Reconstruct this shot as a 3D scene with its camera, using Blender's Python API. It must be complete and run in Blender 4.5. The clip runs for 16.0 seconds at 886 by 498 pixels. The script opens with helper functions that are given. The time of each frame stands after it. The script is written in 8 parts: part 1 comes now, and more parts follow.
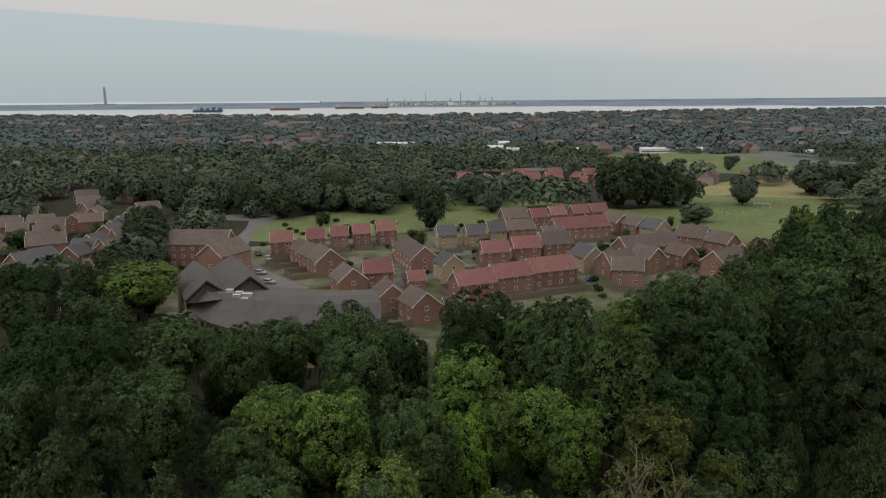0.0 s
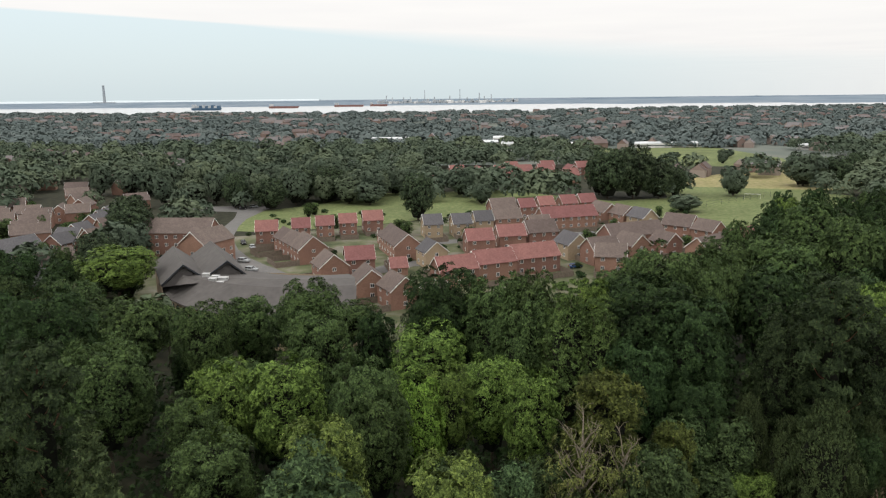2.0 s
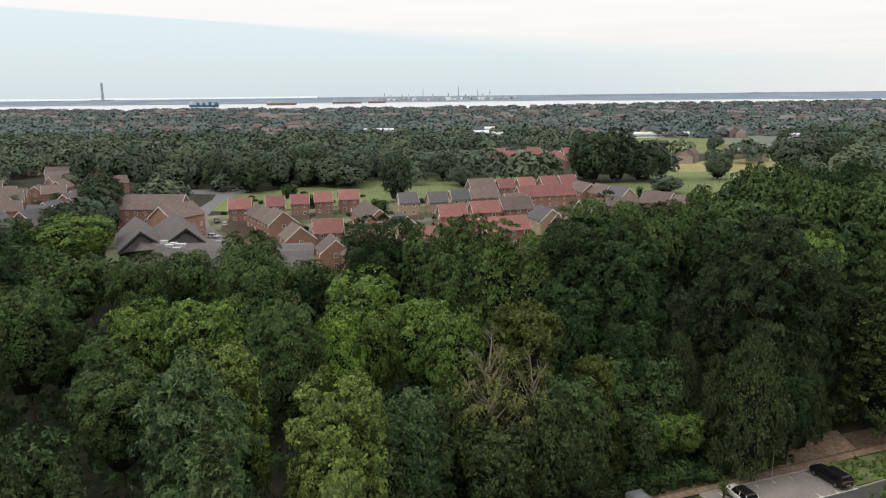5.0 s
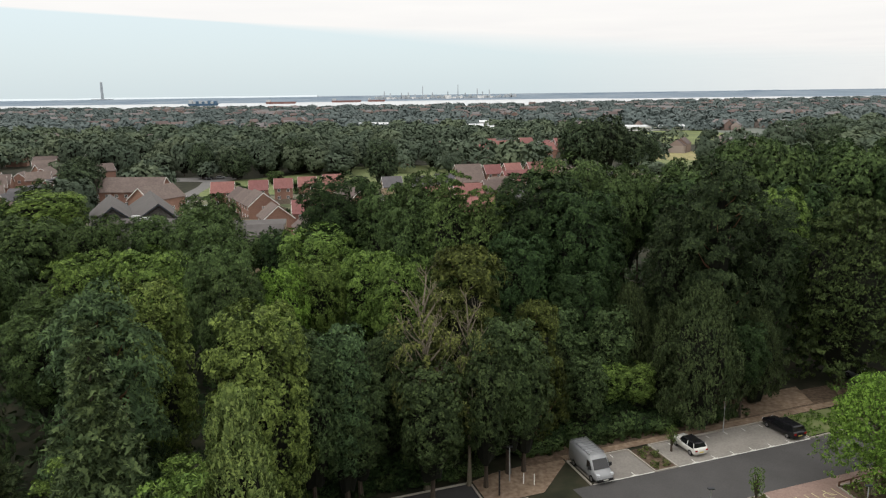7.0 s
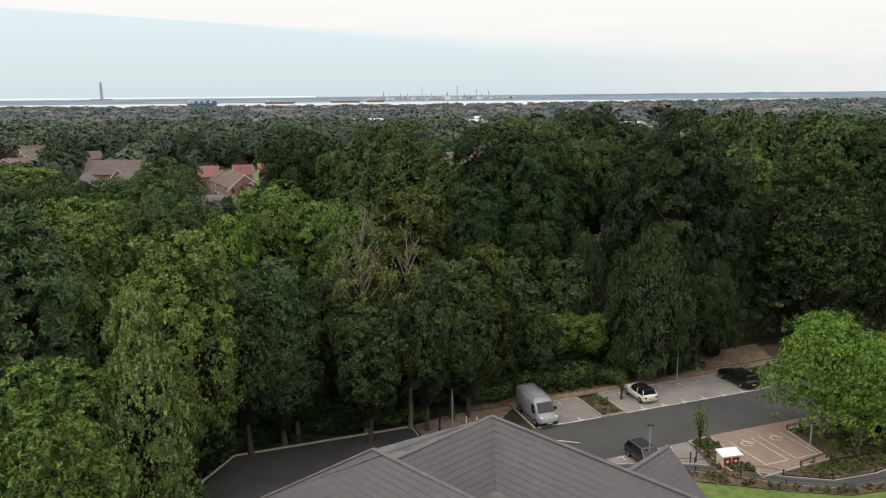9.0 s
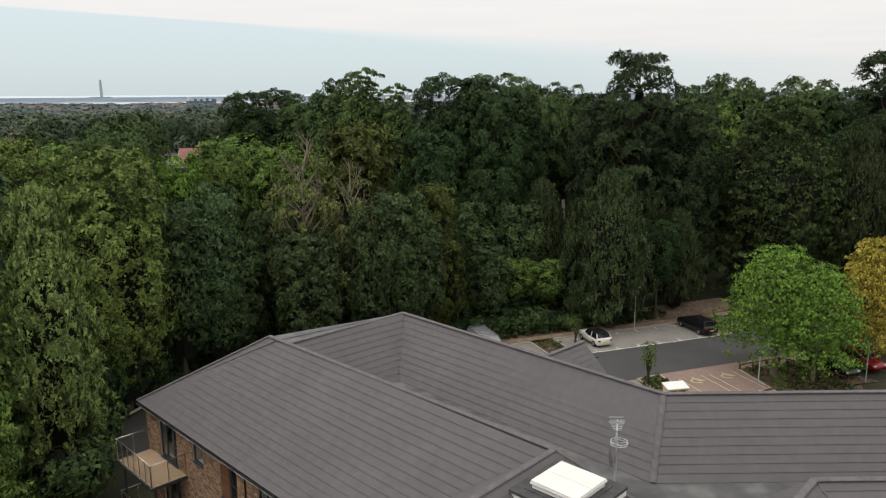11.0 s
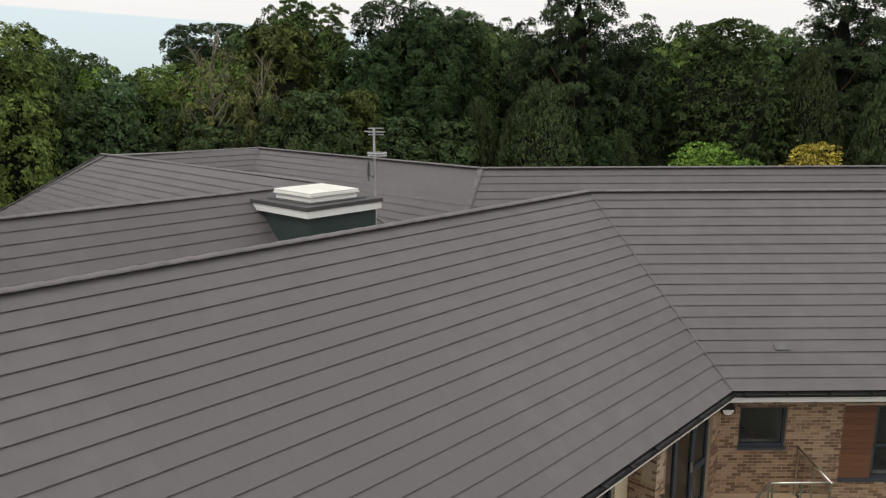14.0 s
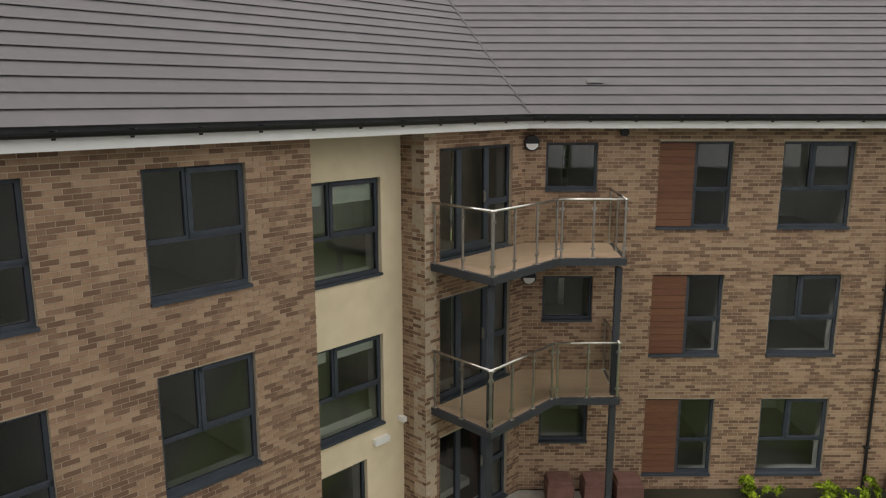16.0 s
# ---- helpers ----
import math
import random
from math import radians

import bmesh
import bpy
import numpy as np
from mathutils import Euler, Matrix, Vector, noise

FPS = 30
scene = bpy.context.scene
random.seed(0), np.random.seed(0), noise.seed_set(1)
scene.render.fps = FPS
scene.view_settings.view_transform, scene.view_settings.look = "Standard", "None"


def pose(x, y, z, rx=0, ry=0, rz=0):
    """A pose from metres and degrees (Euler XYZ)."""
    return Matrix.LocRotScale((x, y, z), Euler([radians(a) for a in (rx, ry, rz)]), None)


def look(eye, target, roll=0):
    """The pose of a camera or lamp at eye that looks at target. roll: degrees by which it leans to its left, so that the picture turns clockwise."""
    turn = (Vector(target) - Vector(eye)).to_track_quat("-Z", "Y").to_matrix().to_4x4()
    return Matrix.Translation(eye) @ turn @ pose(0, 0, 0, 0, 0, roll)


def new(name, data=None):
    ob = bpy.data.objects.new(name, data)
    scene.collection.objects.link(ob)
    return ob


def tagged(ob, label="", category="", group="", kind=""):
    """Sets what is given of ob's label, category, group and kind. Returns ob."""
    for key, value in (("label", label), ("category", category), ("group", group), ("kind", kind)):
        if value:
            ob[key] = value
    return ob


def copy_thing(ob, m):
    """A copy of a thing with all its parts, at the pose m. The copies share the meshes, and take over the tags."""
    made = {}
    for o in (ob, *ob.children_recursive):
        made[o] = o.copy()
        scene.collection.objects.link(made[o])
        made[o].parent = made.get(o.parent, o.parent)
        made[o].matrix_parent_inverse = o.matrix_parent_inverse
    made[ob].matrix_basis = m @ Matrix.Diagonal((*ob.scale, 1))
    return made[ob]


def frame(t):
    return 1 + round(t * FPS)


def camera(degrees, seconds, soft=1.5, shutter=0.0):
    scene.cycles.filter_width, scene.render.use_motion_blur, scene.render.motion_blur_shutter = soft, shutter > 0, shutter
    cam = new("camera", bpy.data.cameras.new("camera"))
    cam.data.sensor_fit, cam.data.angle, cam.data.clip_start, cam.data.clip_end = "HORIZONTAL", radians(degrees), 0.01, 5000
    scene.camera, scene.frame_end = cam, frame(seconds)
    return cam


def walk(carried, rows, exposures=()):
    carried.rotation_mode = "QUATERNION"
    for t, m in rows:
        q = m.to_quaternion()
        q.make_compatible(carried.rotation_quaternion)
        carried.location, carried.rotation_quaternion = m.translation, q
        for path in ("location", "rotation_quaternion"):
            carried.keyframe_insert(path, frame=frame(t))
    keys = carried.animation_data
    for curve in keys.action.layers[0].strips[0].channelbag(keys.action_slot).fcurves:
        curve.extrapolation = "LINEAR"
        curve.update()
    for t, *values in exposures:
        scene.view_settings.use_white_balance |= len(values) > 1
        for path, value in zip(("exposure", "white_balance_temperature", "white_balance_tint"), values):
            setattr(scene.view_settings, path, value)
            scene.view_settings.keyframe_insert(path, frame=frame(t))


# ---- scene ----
cam = camera(61.7, 16.0, soft=1.2)
PATH = [
    (0, (-0.137, -0.582, 53.117), (-0.187, 1.376, 52.714), -0.5),
    (0.5, (1.286, -0.427, 52.427), (1.235, 1.531, 52.023), -0.6),
    (1, (2.488, -0.397, 51.462), (2.438, 1.561, 51.058), -0.6),
    (1.5, (3.877, -0.449, 50.424), (3.826, 1.508, 50.018), -0.6),
    (2, (5.212, -0.358, 49.431), (5.161, 1.6, 49.024), -0.6),
    (2.5, (6.602, -0.266, 48.522), (6.552, 1.691, 48.113), -0.6),
    (3, (8.002, -0.004, 47.49), (7.952, 1.952, 47.079), -0.6),
    (3.5, (9.519, 0.226, 46.08), (9.468, 2.183, 45.67), -0.6),
    (4, (11.069, 0.41, 44.649), (11.018, 2.367, 44.238), -0.6),
    (6.5, (18.699, 1.074, 37.115), (18.646, 3.031, 36.704), -0.8),
    (7, (20.214, 1.223, 35.674), (20.16, 3.179, 35.262), -0.8),
    (7.5, (21.659, 1.29, 34.141), (21.605, 3.246, 33.731), -0.7),
    (8, (23.04, 1.387, 32.616), (22.986, 3.344, 32.206), -0.7),
    (8.5, (24.341, 1.444, 31.13), (24.287, 3.401, 30.721), -0.7),
    (9, (25.554, 1.476, 29.522), (25.501, 3.434, 29.115), -0.6),
    (11.5, (31.593, 1.97, 21.932), (31.54, 3.927, 21.525), -0.4),
    (12, (32.796, 2.043, 20.448), (32.744, 4.0, 20.042), -0.4),
    (12.5, (34.025, 2.122, 18.928), (33.973, 4.08, 18.523), -0.4),
    (13, (35.207, 2.19, 17.426), (35.154, 4.148, 17.021), -0.3),
    (13.5, (36.388, 2.275, 15.956), (36.335, 4.233, 15.551), -0.2),
    (14, (37.579, 2.355, 14.5), (37.525, 4.313, 14.095), -0.2),
    (14.5, (38.69, 2.414, 13.016), (38.638, 4.373, 12.614), -0.1),
    (15, (39.786, 2.496, 11.47), (39.736, 4.456, 11.075), 0.1),
    (15.5, (40.924, 2.549, 9.964), (40.877, 4.51, 9.571), 0.1),
    (16, (42.023, 2.571, 8.619), (41.97, 4.53, 8.22), 0.0),
]
walk(cam, [(t, look(eye, target, roll)) for t, eye, target, roll in PATH],
     exposures=[(0.0, -0.7), (0.5, -0.34), (1.0, -0.08), (1.5, 0.0), (9.0, 0.0), (12.0, -0.15), (14.0, -0.06), (16.0, 0.08)])

# world: Nishita sky seen past the edge of a high cloud sheet that covers the rest of the sky
world = bpy.data.worlds.new("world")
scene.world = world
world.use_nodes = True
wn, wl = world.node_tree.nodes, world.node_tree.links
wn.clear()


def wmath(op, a, b=None, c=None, clamp=False):
    n = wn.new("ShaderNodeMath")
    n.operation, n.use_clamp = op, clamp
    for i, v in enumerate((a, b, c)):
        if v is None:
            continue
        if isinstance(v, (int, float)):
            n.inputs[i].default_value = v
        else:
            wl.new(v, n.inputs[i])
    return n.outputs[0]


sky = wn.new("ShaderNodeTexSky")
sky.sky_type, sky.sun_disc = "NISHITA", False
sky.sun_elevation, sky.sun_rotation = radians(58), radians(237)
sky.air_density, sky.dust_density, sky.ozone_density = 1.0, 2.2, 1.2
coord = wn.new("ShaderNodeTexCoord")
sep = wn.new("ShaderNodeSeparateXYZ")
wl.new(coord.outputs["Generated"], sep.inputs[0])
up = wmath("MAXIMUM", sep.outputs[2], 0.012)
px, py = wmath("DIVIDE", sep.outputs[0], up), wmath("DIVIDE", sep.outputs[1], up)
flat = wn.new("ShaderNodeCombineXYZ")
wl.new(px, flat.inputs[0]), wl.new(py, flat.inputs[1])
cn = wn.new("ShaderNodeTexNoise")
cn.inputs["Scale"].default_value, cn.inputs["Detail"].default_value = 0.22, 4
wl.new(flat.outputs[0], cn.inputs["Vector"])
side = wmath("ADD", wmath("ADD", wmath("MULTIPLY", px, 0.75), wmath("MULTIPLY", py, -0.661)), 9.45)
side = wmath("ADD", side, wmath("MULTIPLY", wmath("SUBTRACT", cn.outputs[0], 0.5), 0.5))
along = wmath("ADD", wmath("MULTIPLY", px, 0.661), wmath("MULTIPLY", py, 0.75))
soft = wmath("ADD", 0.25, wmath("MULTIPLY", wmath("MAXIMUM", wmath("SUBTRACT", along, 6.0), 0.0), 0.55))
mask = wmath("ADD", wmath("DIVIDE", side, soft), 0.5, clamp=True)
haze = wmath("MULTIPLY", wmath("SUBTRACT", wmath("DIVIDE", sep.outputs[0], wmath("MAXIMUM", sep.outputs[1], 0.05)), 0.1), 2.2, clamp=True)
mask = wmath("MAXIMUM", mask, wmath("MULTIPLY", haze, 0.75))
cloudcol = wn.new("ShaderNodeMix")
cloudcol.data_type = "RGBA"
cloudcol.inputs[6].default_value, cloudcol.inputs[7].default_value = (0.845, 0.835, 0.83, 1), (0.955, 0.935, 0.905, 1)
cn2 = wn.new("ShaderNodeTexNoise")
cn2.inputs["Scale"].default_value, cn2.inputs["Detail"].default_value = 0.5, 5
wl.new(flat.outputs[0], cn2.inputs["Vector"])
wl.new(cn2.outputs[0], cloudcol.inputs[0])
clear = wn.new("ShaderNodeMix")
clear.data_type = "RGBA"
clear.inputs[0].default_value = 0.82
clear.inputs[7].default_value = (0.785, 0.895, 0.925, 1)
skyscale = wn.new("ShaderNodeVectorMath")
skyscale.operation = "SCALE"
skyscale.inputs["Scale"].default_value = 0.12
wl.new(sky.outputs[0], skyscale.inputs[0])
wl.new(skyscale.outputs[0], clear.inputs[6])
allsky = wn.new("ShaderNodeMix")
allsky.data_type = "RGBA"
wl.new(mask, allsky.inputs[0]), wl.new(clear.outputs[2], allsky.inputs[6]), wl.new(cloudcol.outputs[2], allsky.inputs[7])
bg = wn.new("ShaderNodeBackground")
# an overcast sky is brighter overhead than at the horizon
wl.new(wmath("ADD", 0.99, wmath("MULTIPLY", wmath("MAXIMUM", sep.outputs[2], 0.0), 0.9)), bg.inputs["Strength"])
wl.new(allsky.outputs[2], bg.inputs["Color"])
wout = wn.new("ShaderNodeOutputWorld")
wl.new(bg.outputs[0], wout.inputs[0])

sun = new("sun", bpy.data.lights.new("sun", "SUN"))
sun.data.energy, sun.data.angle, sun.data.color = 0.85, radians(12), (1.0, 0.96, 0.9)
sun.matrix_basis = look((-52, -34, 98), (0, 0, 0))


# ---- materials ----
def material(name, stops, rough=0.8, scale=3.0, detail=6, bump=0.0, bump_scale=None, metal=0.0, tint=0.0, island=0.0, spec=0.3, big=0.0, big_scale=0.15, stretch=(1, 1, 1), coords="Object", translucent=0.0, pick=0.0, ragged=0.0):
    """A node material: colour stops over noise, a large-scale stain, a tint by object or by mesh island, and bump."""
    m = bpy.data.materials.new(name)
    m.use_nodes = True
    n, l = m.node_tree.nodes, m.node_tree.links
    b = n["Principled BSDF"]
    b.inputs["Roughness"].default_value, b.inputs["Metallic"].default_value = rough, metal
    b.inputs["Specular IOR Level"].default_value = spec
    if coords == "World":
        src = n.new("ShaderNodeNewGeometry").outputs["Position"]
    else:
        src = n.new("ShaderNodeTexCoord").outputs["Object"]
    mp = n.new("ShaderNodeMapping")
    mp.inputs["Scale"].default_value = stretch
    l.new(src, mp.inputs[0])
    t = n.new("ShaderNodeTexNoise")
    t.inputs["Scale"].default_value, t.inputs["Detail"].default_value = scale, detail
    l.new(mp.outputs[0], t.inputs["Vector"])
    r = n.new("ShaderNodeValToRGB")
    r.color_ramp.elements[0].color, r.color_ramp.elements[1].color = (*stops[0], 1), (*stops[-1], 1)
    r.color_ramp.elements[0].position, r.color_ramp.elements[1].position = 0.3, 0.7
    for i, c in enumerate(stops[1:-1]):
        r.color_ramp.elements.new(0.3 + 0.4 * (i + 1) / (len(stops) - 1)).color = (*c, 1)
    factor = t.outputs[0]
    if island:
        g = n.new("ShaderNodeNewGeometry")
        mi = n.new("ShaderNodeMix")
        mi.inputs[0].default_value = island
        l.new(t.outputs[0], mi.inputs[2])
        l.new(g.outputs["Random Per Island"], mi.inputs[3])
        factor = mi.outputs[0]
    if pick:
        oi = n.new("ShaderNodeObjectInfo")
        mi = n.new("ShaderNodeMix")
        mi.inputs[0].default_value = pick
        l.new(factor, mi.inputs[2])
        l.new(oi.outputs["Random"], mi.inputs[3])
        factor = mi.outputs[0]
    l.new(factor, r.inputs[0])
    colour = r.outputs[0]
    if big or tint:
        hsv = n.new("ShaderNodeHueSaturation")
        l.new(colour, hsv.inputs["Color"])
        value = None
        if big:
            t2 = n.new("ShaderNodeTexNoise")
            t2.inputs["Scale"].default_value, t2.inputs["Detail"].default_value = big_scale, 3
            l.new(src, t2.inputs["Vector"])
            mr = n.new("ShaderNodeMapRange")
            mr.inputs[1].default_value, mr.inputs[2].default_value = 0.3, 0.7
            mr.inputs[3].default_value, mr.inputs[4].default_value = 1 - big, 1 + big
            l.new(t2.outputs[0], mr.inputs[0])
            value = mr.outputs[0]
        if tint:
            oi = n.new("ShaderNodeObjectInfo")
            mr = n.new("ShaderNodeMapRange")
            mr.inputs[3].default_value, mr.inputs[4].default_value = 1 - tint, 1 + tint
            l.new(oi.outputs["Random"], mr.inputs[0])
            hm = n.new("ShaderNodeMapRange")
            hm.inputs[3].default_value, hm.inputs[4].default_value = 0.5 - 0.03 * tint, 0.5 + 0.05 * tint
            l.new(oi.outputs["Random"], hm.inputs[0])
            l.new(hm.outputs[0], hsv.inputs["Hue"])
            if value is None:
                value = mr.outputs[0]
            else:
                mu = n.new("ShaderNodeMath")
                mu.operation = "MULTIPLY"
                l.new(value, mu.inputs[0]), l.new(mr.outputs[0], mu.inputs[1])
                value = mu.outputs[0]
        l.new(value, hsv.inputs["Value"])
        colour = hsv.outputs[0]
    l.new(colour, b.inputs["Base Color"])
    if bump:
        t3 = n.new("ShaderNodeTexNoise")
        t3.inputs["Scale"].default_value, t3.inputs["Detail"].default_value = bump_scale or scale * 3, 4
        l.new(mp.outputs[0], t3.inputs["Vector"])
        bp = n.new("ShaderNodeBump")
        bp.inputs["Strength"].default_value, bp.inputs["Distance"].default_value = bump, 0.02
        l.new(t3.outputs[0], bp.inputs["Height"])
        l.new(bp.outputs[0], b.inputs["Normal"])
    if translucent:
        tr = n.new("ShaderNodeBsdfTranslucent")
        l.new(colour, tr.inputs["Color"])
        mx = n.new("ShaderNodeMixShader")
        mx.inputs[0].default_value = translucent
        l.new(b.outputs[0], mx.inputs[1]), l.new(tr.outputs[0], mx.inputs[2])
        l.new(mx.outputs[0], n["Material Output"].inputs[0])
        if ragged:
            # gaps between the leaflets of a spray
            gap = n.new("ShaderNodeTexNoise")
            gap.inputs["Scale"].default_value, gap.inputs["Detail"].default_value = ragged, 1
            cut = n.new("ShaderNodeMath")
            cut.operation = "GREATER_THAN"
            cut.inputs[1].default_value = 0.56
            clear, leaf = n.new("ShaderNodeBsdfTransparent"), n.new("ShaderNodeMixShader")
            l.new(mp.outputs[0], gap.inputs["Vector"]), l.new(gap.outputs[0], cut.inputs[0])
            l.new(cut.outputs[0], leaf.inputs[0]), l.new(mx.outputs[0], leaf.inputs[1]), l.new(clear.outputs[0], leaf.inputs[2])
            l.new(leaf.outputs[0], n["Material Output"].inputs[0])
    return m


def glass_material(name, tint, clear):
    m = bpy.data.materials.new(name)
    m.use_nodes = True
    n, l = m.node_tree.nodes, m.node_tree.links
    n.remove(n["Principled BSDF"])
    tr, gl, mx, fr = n.new("ShaderNodeBsdfTransparent"), n.new("ShaderNodeBsdfGlossy"), n.new("ShaderNodeMixShader"), n.new("ShaderNodeFresnel")
    tr.inputs["Color"].default_value = (*tint, 1)
    gl.inputs["Roughness"].default_value = 0.02
    fr.inputs["IOR"].default_value = clear
    l.new(fr.outputs[0], mx.inputs[0]), l.new(tr.outputs[0], mx.inputs[1]), l.new(gl.outputs[0], mx.inputs[2])
    l.new(mx.outputs[0], n["Material Output"].inputs[0])
    return m


def leafy(name, b):
    """Leaves of one kind: a narrow range of colour round b, a little warmer in the light stop."""
    a, c = tuple(q * 0.5 for q in b), (b[0] * 1.85, b[1] * 1.72, b[2] * 1.55)
    return material(name, [a, b, c], rough=0.7, scale=0.45, detail=3, tint=0.14, island=0.52, spec=0.06, translucent=0.03, ragged=6.5)


MORTAR = material("mortar", [(0.36, 0.288, 0.205), (0.45, 0.366, 0.265)], 0.95, 20, bump=0.3, big=0.08, big_scale=0.5)
BRICK = material("brick_multi", [(0.150, 0.090, 0.057), (0.218, 0.134, 0.085), (0.284, 0.182, 0.114), (0.345, 0.234, 0.152)], 0.9, 5, island=0.6, bump=0.4, bump_scale=60, big=0.10, big_scale=0.6)
BRICK_ONE = material("brick_single", [(0.150, 0.090, 0.057), (0.218, 0.134, 0.085), (0.284, 0.182, 0.114), (0.345, 0.234, 0.152)], 0.9, 5, pick=0.6, bump=0.4, bump_scale=60)
TILE_ONE = material("slate_grey_tile_single", [(0.091, 0.083, 0.086), (0.099, 0.090, 0.093), (0.109, 0.099, 0.101)], 0.62, 2.5, pick=0.10, bump=0.1, bump_scale=40, spec=0.35)
TILE = material("slate_grey_tile", [(0.091, 0.083, 0.086), (0.099, 0.090, 0.093), (0.109, 0.099, 0.101)], 0.62, 2.5, island=0.10, bump=0.1, bump_scale=40, big=0.06, big_scale=0.35, spec=0.35)
RIDGE = material("ridge_tile_grey", [(0.098, 0.090, 0.093), (0.125, 0.115, 0.116)], 0.75, 6, tint=0.1, bump=0.2)
LEAD = material("lead_sheet", [(0.060, 0.059, 0.059), (0.086, 0.084, 0.083), (0.13, 0.128, 0.124)], 0.55, 1.2, big=0.2, big_scale=0.6, bump=0.2, spec=0.4)
FELT = material("dark_roofing_felt", [(0.055, 0.053, 0.055), (0.085, 0.082, 0.083)], 0.85, 3, big=0.1, bump=0.2)
WHITE = material("white_upvc", [(0.74, 0.73, 0.70), (0.80, 0.79, 0.77)], 0.45, 2, big=0.04)
BLACK = material("black_plastic", [(0.012, 0.012, 0.013), (0.022, 0.022, 0.023)], 0.4, 5)
ANTHRACITE = material("anthracite_frame", [(0.040, 0.047, 0.057), (0.052, 0.060, 0.072)], 0.55, 4, spec=0.2)
CREAM = material("cream_render", [(0.66, 0.555, 0.38), (0.72, 0.615, 0.43)], 0.92, 3, bump=0.15, bump_scale=80, big=0.06, big_scale=0.5)
PANEL = material("red_brown_cladding", [(0.115, 0.050, 0.028), (0.165, 0.072, 0.040)], 0.65, 3, stretch=(1, 1, 12), tint=0.1, bump=0.1)
STEEL = material("stainless_steel", [(0.45, 0.43, 0.39), (0.6, 0.58, 0.54)], 0.28, 8, metal=1.0)
GALV = material("galvanised_pole", [(0.30, 0.31, 0.31), (0.40, 0.41, 0.41)], 0.5, 6)
DECK = material("balcony_decking", [(0.38, 0.265, 0.18), (0.47, 0.335, 0.23)], 0.8, 2, stretch=(1, 8, 1), tint=0.1, bump=0.1)
STEELGREY = material("painted_steel", [(0.032, 0.035, 0.040), (0.045, 0.048, 0.054)], 0.5, 4)
GREENCLAD = material("dark_green_cladding", [(0.030, 0.046, 0.042), (0.042, 0.060, 0.054)], 0.55, 1.5, big=0.1)
SKYLIGHT = material("white_skylight_glass", [(0.66, 0.65, 0.60), (0.74, 0.73, 0.68)], 0.3, 2)
PLASTER = material("interior_plaster", [(0.80, 0.80, 0.74), (0.87, 0.87, 0.81)], 0.9, 1)
CARPET = material("interior_carpet", [(0.50, 0.50, 0.44), (0.60, 0.59, 0.52)], 1.0, 30)
BLIND = material("roller_blind", [(0.52, 0.56, 0.48), (0.6, 0.64, 0.55)], 0.9, 4)
GLASS = glass_material("window_glass", (0.93, 0.96, 0.94), 1.7)
CLEARGLASS = glass_material("balcony_glass", (0.86, 0.88, 0.84), 1.4)
TARMAC = material("tarmac", [(0.060, 0.058, 0.057), (0.082, 0.079, 0.077)], 0.9, 14, big=0.12, big_scale=0.3, bump=0.2, bump_scale=60)
TARMAC_NEW = material("dark_tarmac", [(0.036, 0.035, 0.035), (0.052, 0.051, 0.050)], 0.85, 14, big=0.2, big_scale=0.35, bump=0.2, bump_scale=60)
BAYPAVE = material("grey_block_paving", [(0.20, 0.185, 0.165), (0.27, 0.25, 0.225)], 0.9, 5, tint=0.1, big=0.1, big_scale=0.4, bump=0.2)
REDPAVE = material("buff_red_block_paving", [(0.25, 0.175, 0.145), (0.33, 0.235, 0.195)], 0.9, 5, tint=0.1, big=0.1, big_scale=0.4, bump=0.2)
KERB = material("concrete_kerb", [(0.33, 0.30, 0.26), (0.42, 0.39, 0.34)], 0.9, 6, big=0.1)
LINE = material("white_road_paint", [(0.55, 0.54, 0.5), (0.7, 0.69, 0.64)], 0.8, 12)
YELLOW = material("cream_bay_paint", [(0.5, 0.45, 0.25), (0.62, 0.56, 0.34)], 0.8, 12)
SOIL = material("leaf_litter_soil", [(0.06, 0.042, 0.027), (0.10, 0.07, 0.047), (0.15, 0.11, 0.078)], 1.0, 2.5, big=0.25, big_scale=0.2, bump=0.5)
SAND = material("sandy_bank", [(0.14, 0.095, 0.062), (0.20, 0.145, 0.10), (0.27, 0.205, 0.15)], 1.0, 2.0, big=0.15, big_scale=0.3, bump=0.4)
GRASS = material("mown_grass", [(0.085, 0.112, 0.04), (0.122, 0.15, 0.056), (0.165, 0.183, 0.08)], 1.0, 0.6, big=0.22, big_scale=0.03, bump=0.4, bump_scale=8, coords="World")
DRYGRASS = material("dry_grass", [(0.16, 0.16, 0.065), (0.25, 0.225, 0.10), (0.3, 0.25, 0.14)], 1.0, 0.4, big=0.2, big_scale=0.02, coords="World")
# floor colour darkened so that gaps between crowns read as shade
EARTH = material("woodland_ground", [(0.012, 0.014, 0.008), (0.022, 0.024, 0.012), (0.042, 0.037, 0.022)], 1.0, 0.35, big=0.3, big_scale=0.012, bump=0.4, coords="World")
BARK = material("bark", [(0.045, 0.034, 0.026), (0.10, 0.078, 0.06)], 1.0, 4, stretch=(3, 3, 0.6), bump=0.8, tint=0.2)
REDBARK = material("pine_bark", [(0.10, 0.048, 0.028), (0.19, 0.095, 0.055)], 1.0, 4, stretch=(3, 3, 0.6), bump=0.8, tint=0.15)
PALEBARK = material("pale_dead_bark", [(0.115, 0.097, 0.072), (0.22, 0.19, 0.145)], 1.0, 4, stretch=(3, 3, 0.6), bump=0.6)
LEAF_MID = leafy("leaf_mid", (0.050, 0.079, 0.029))
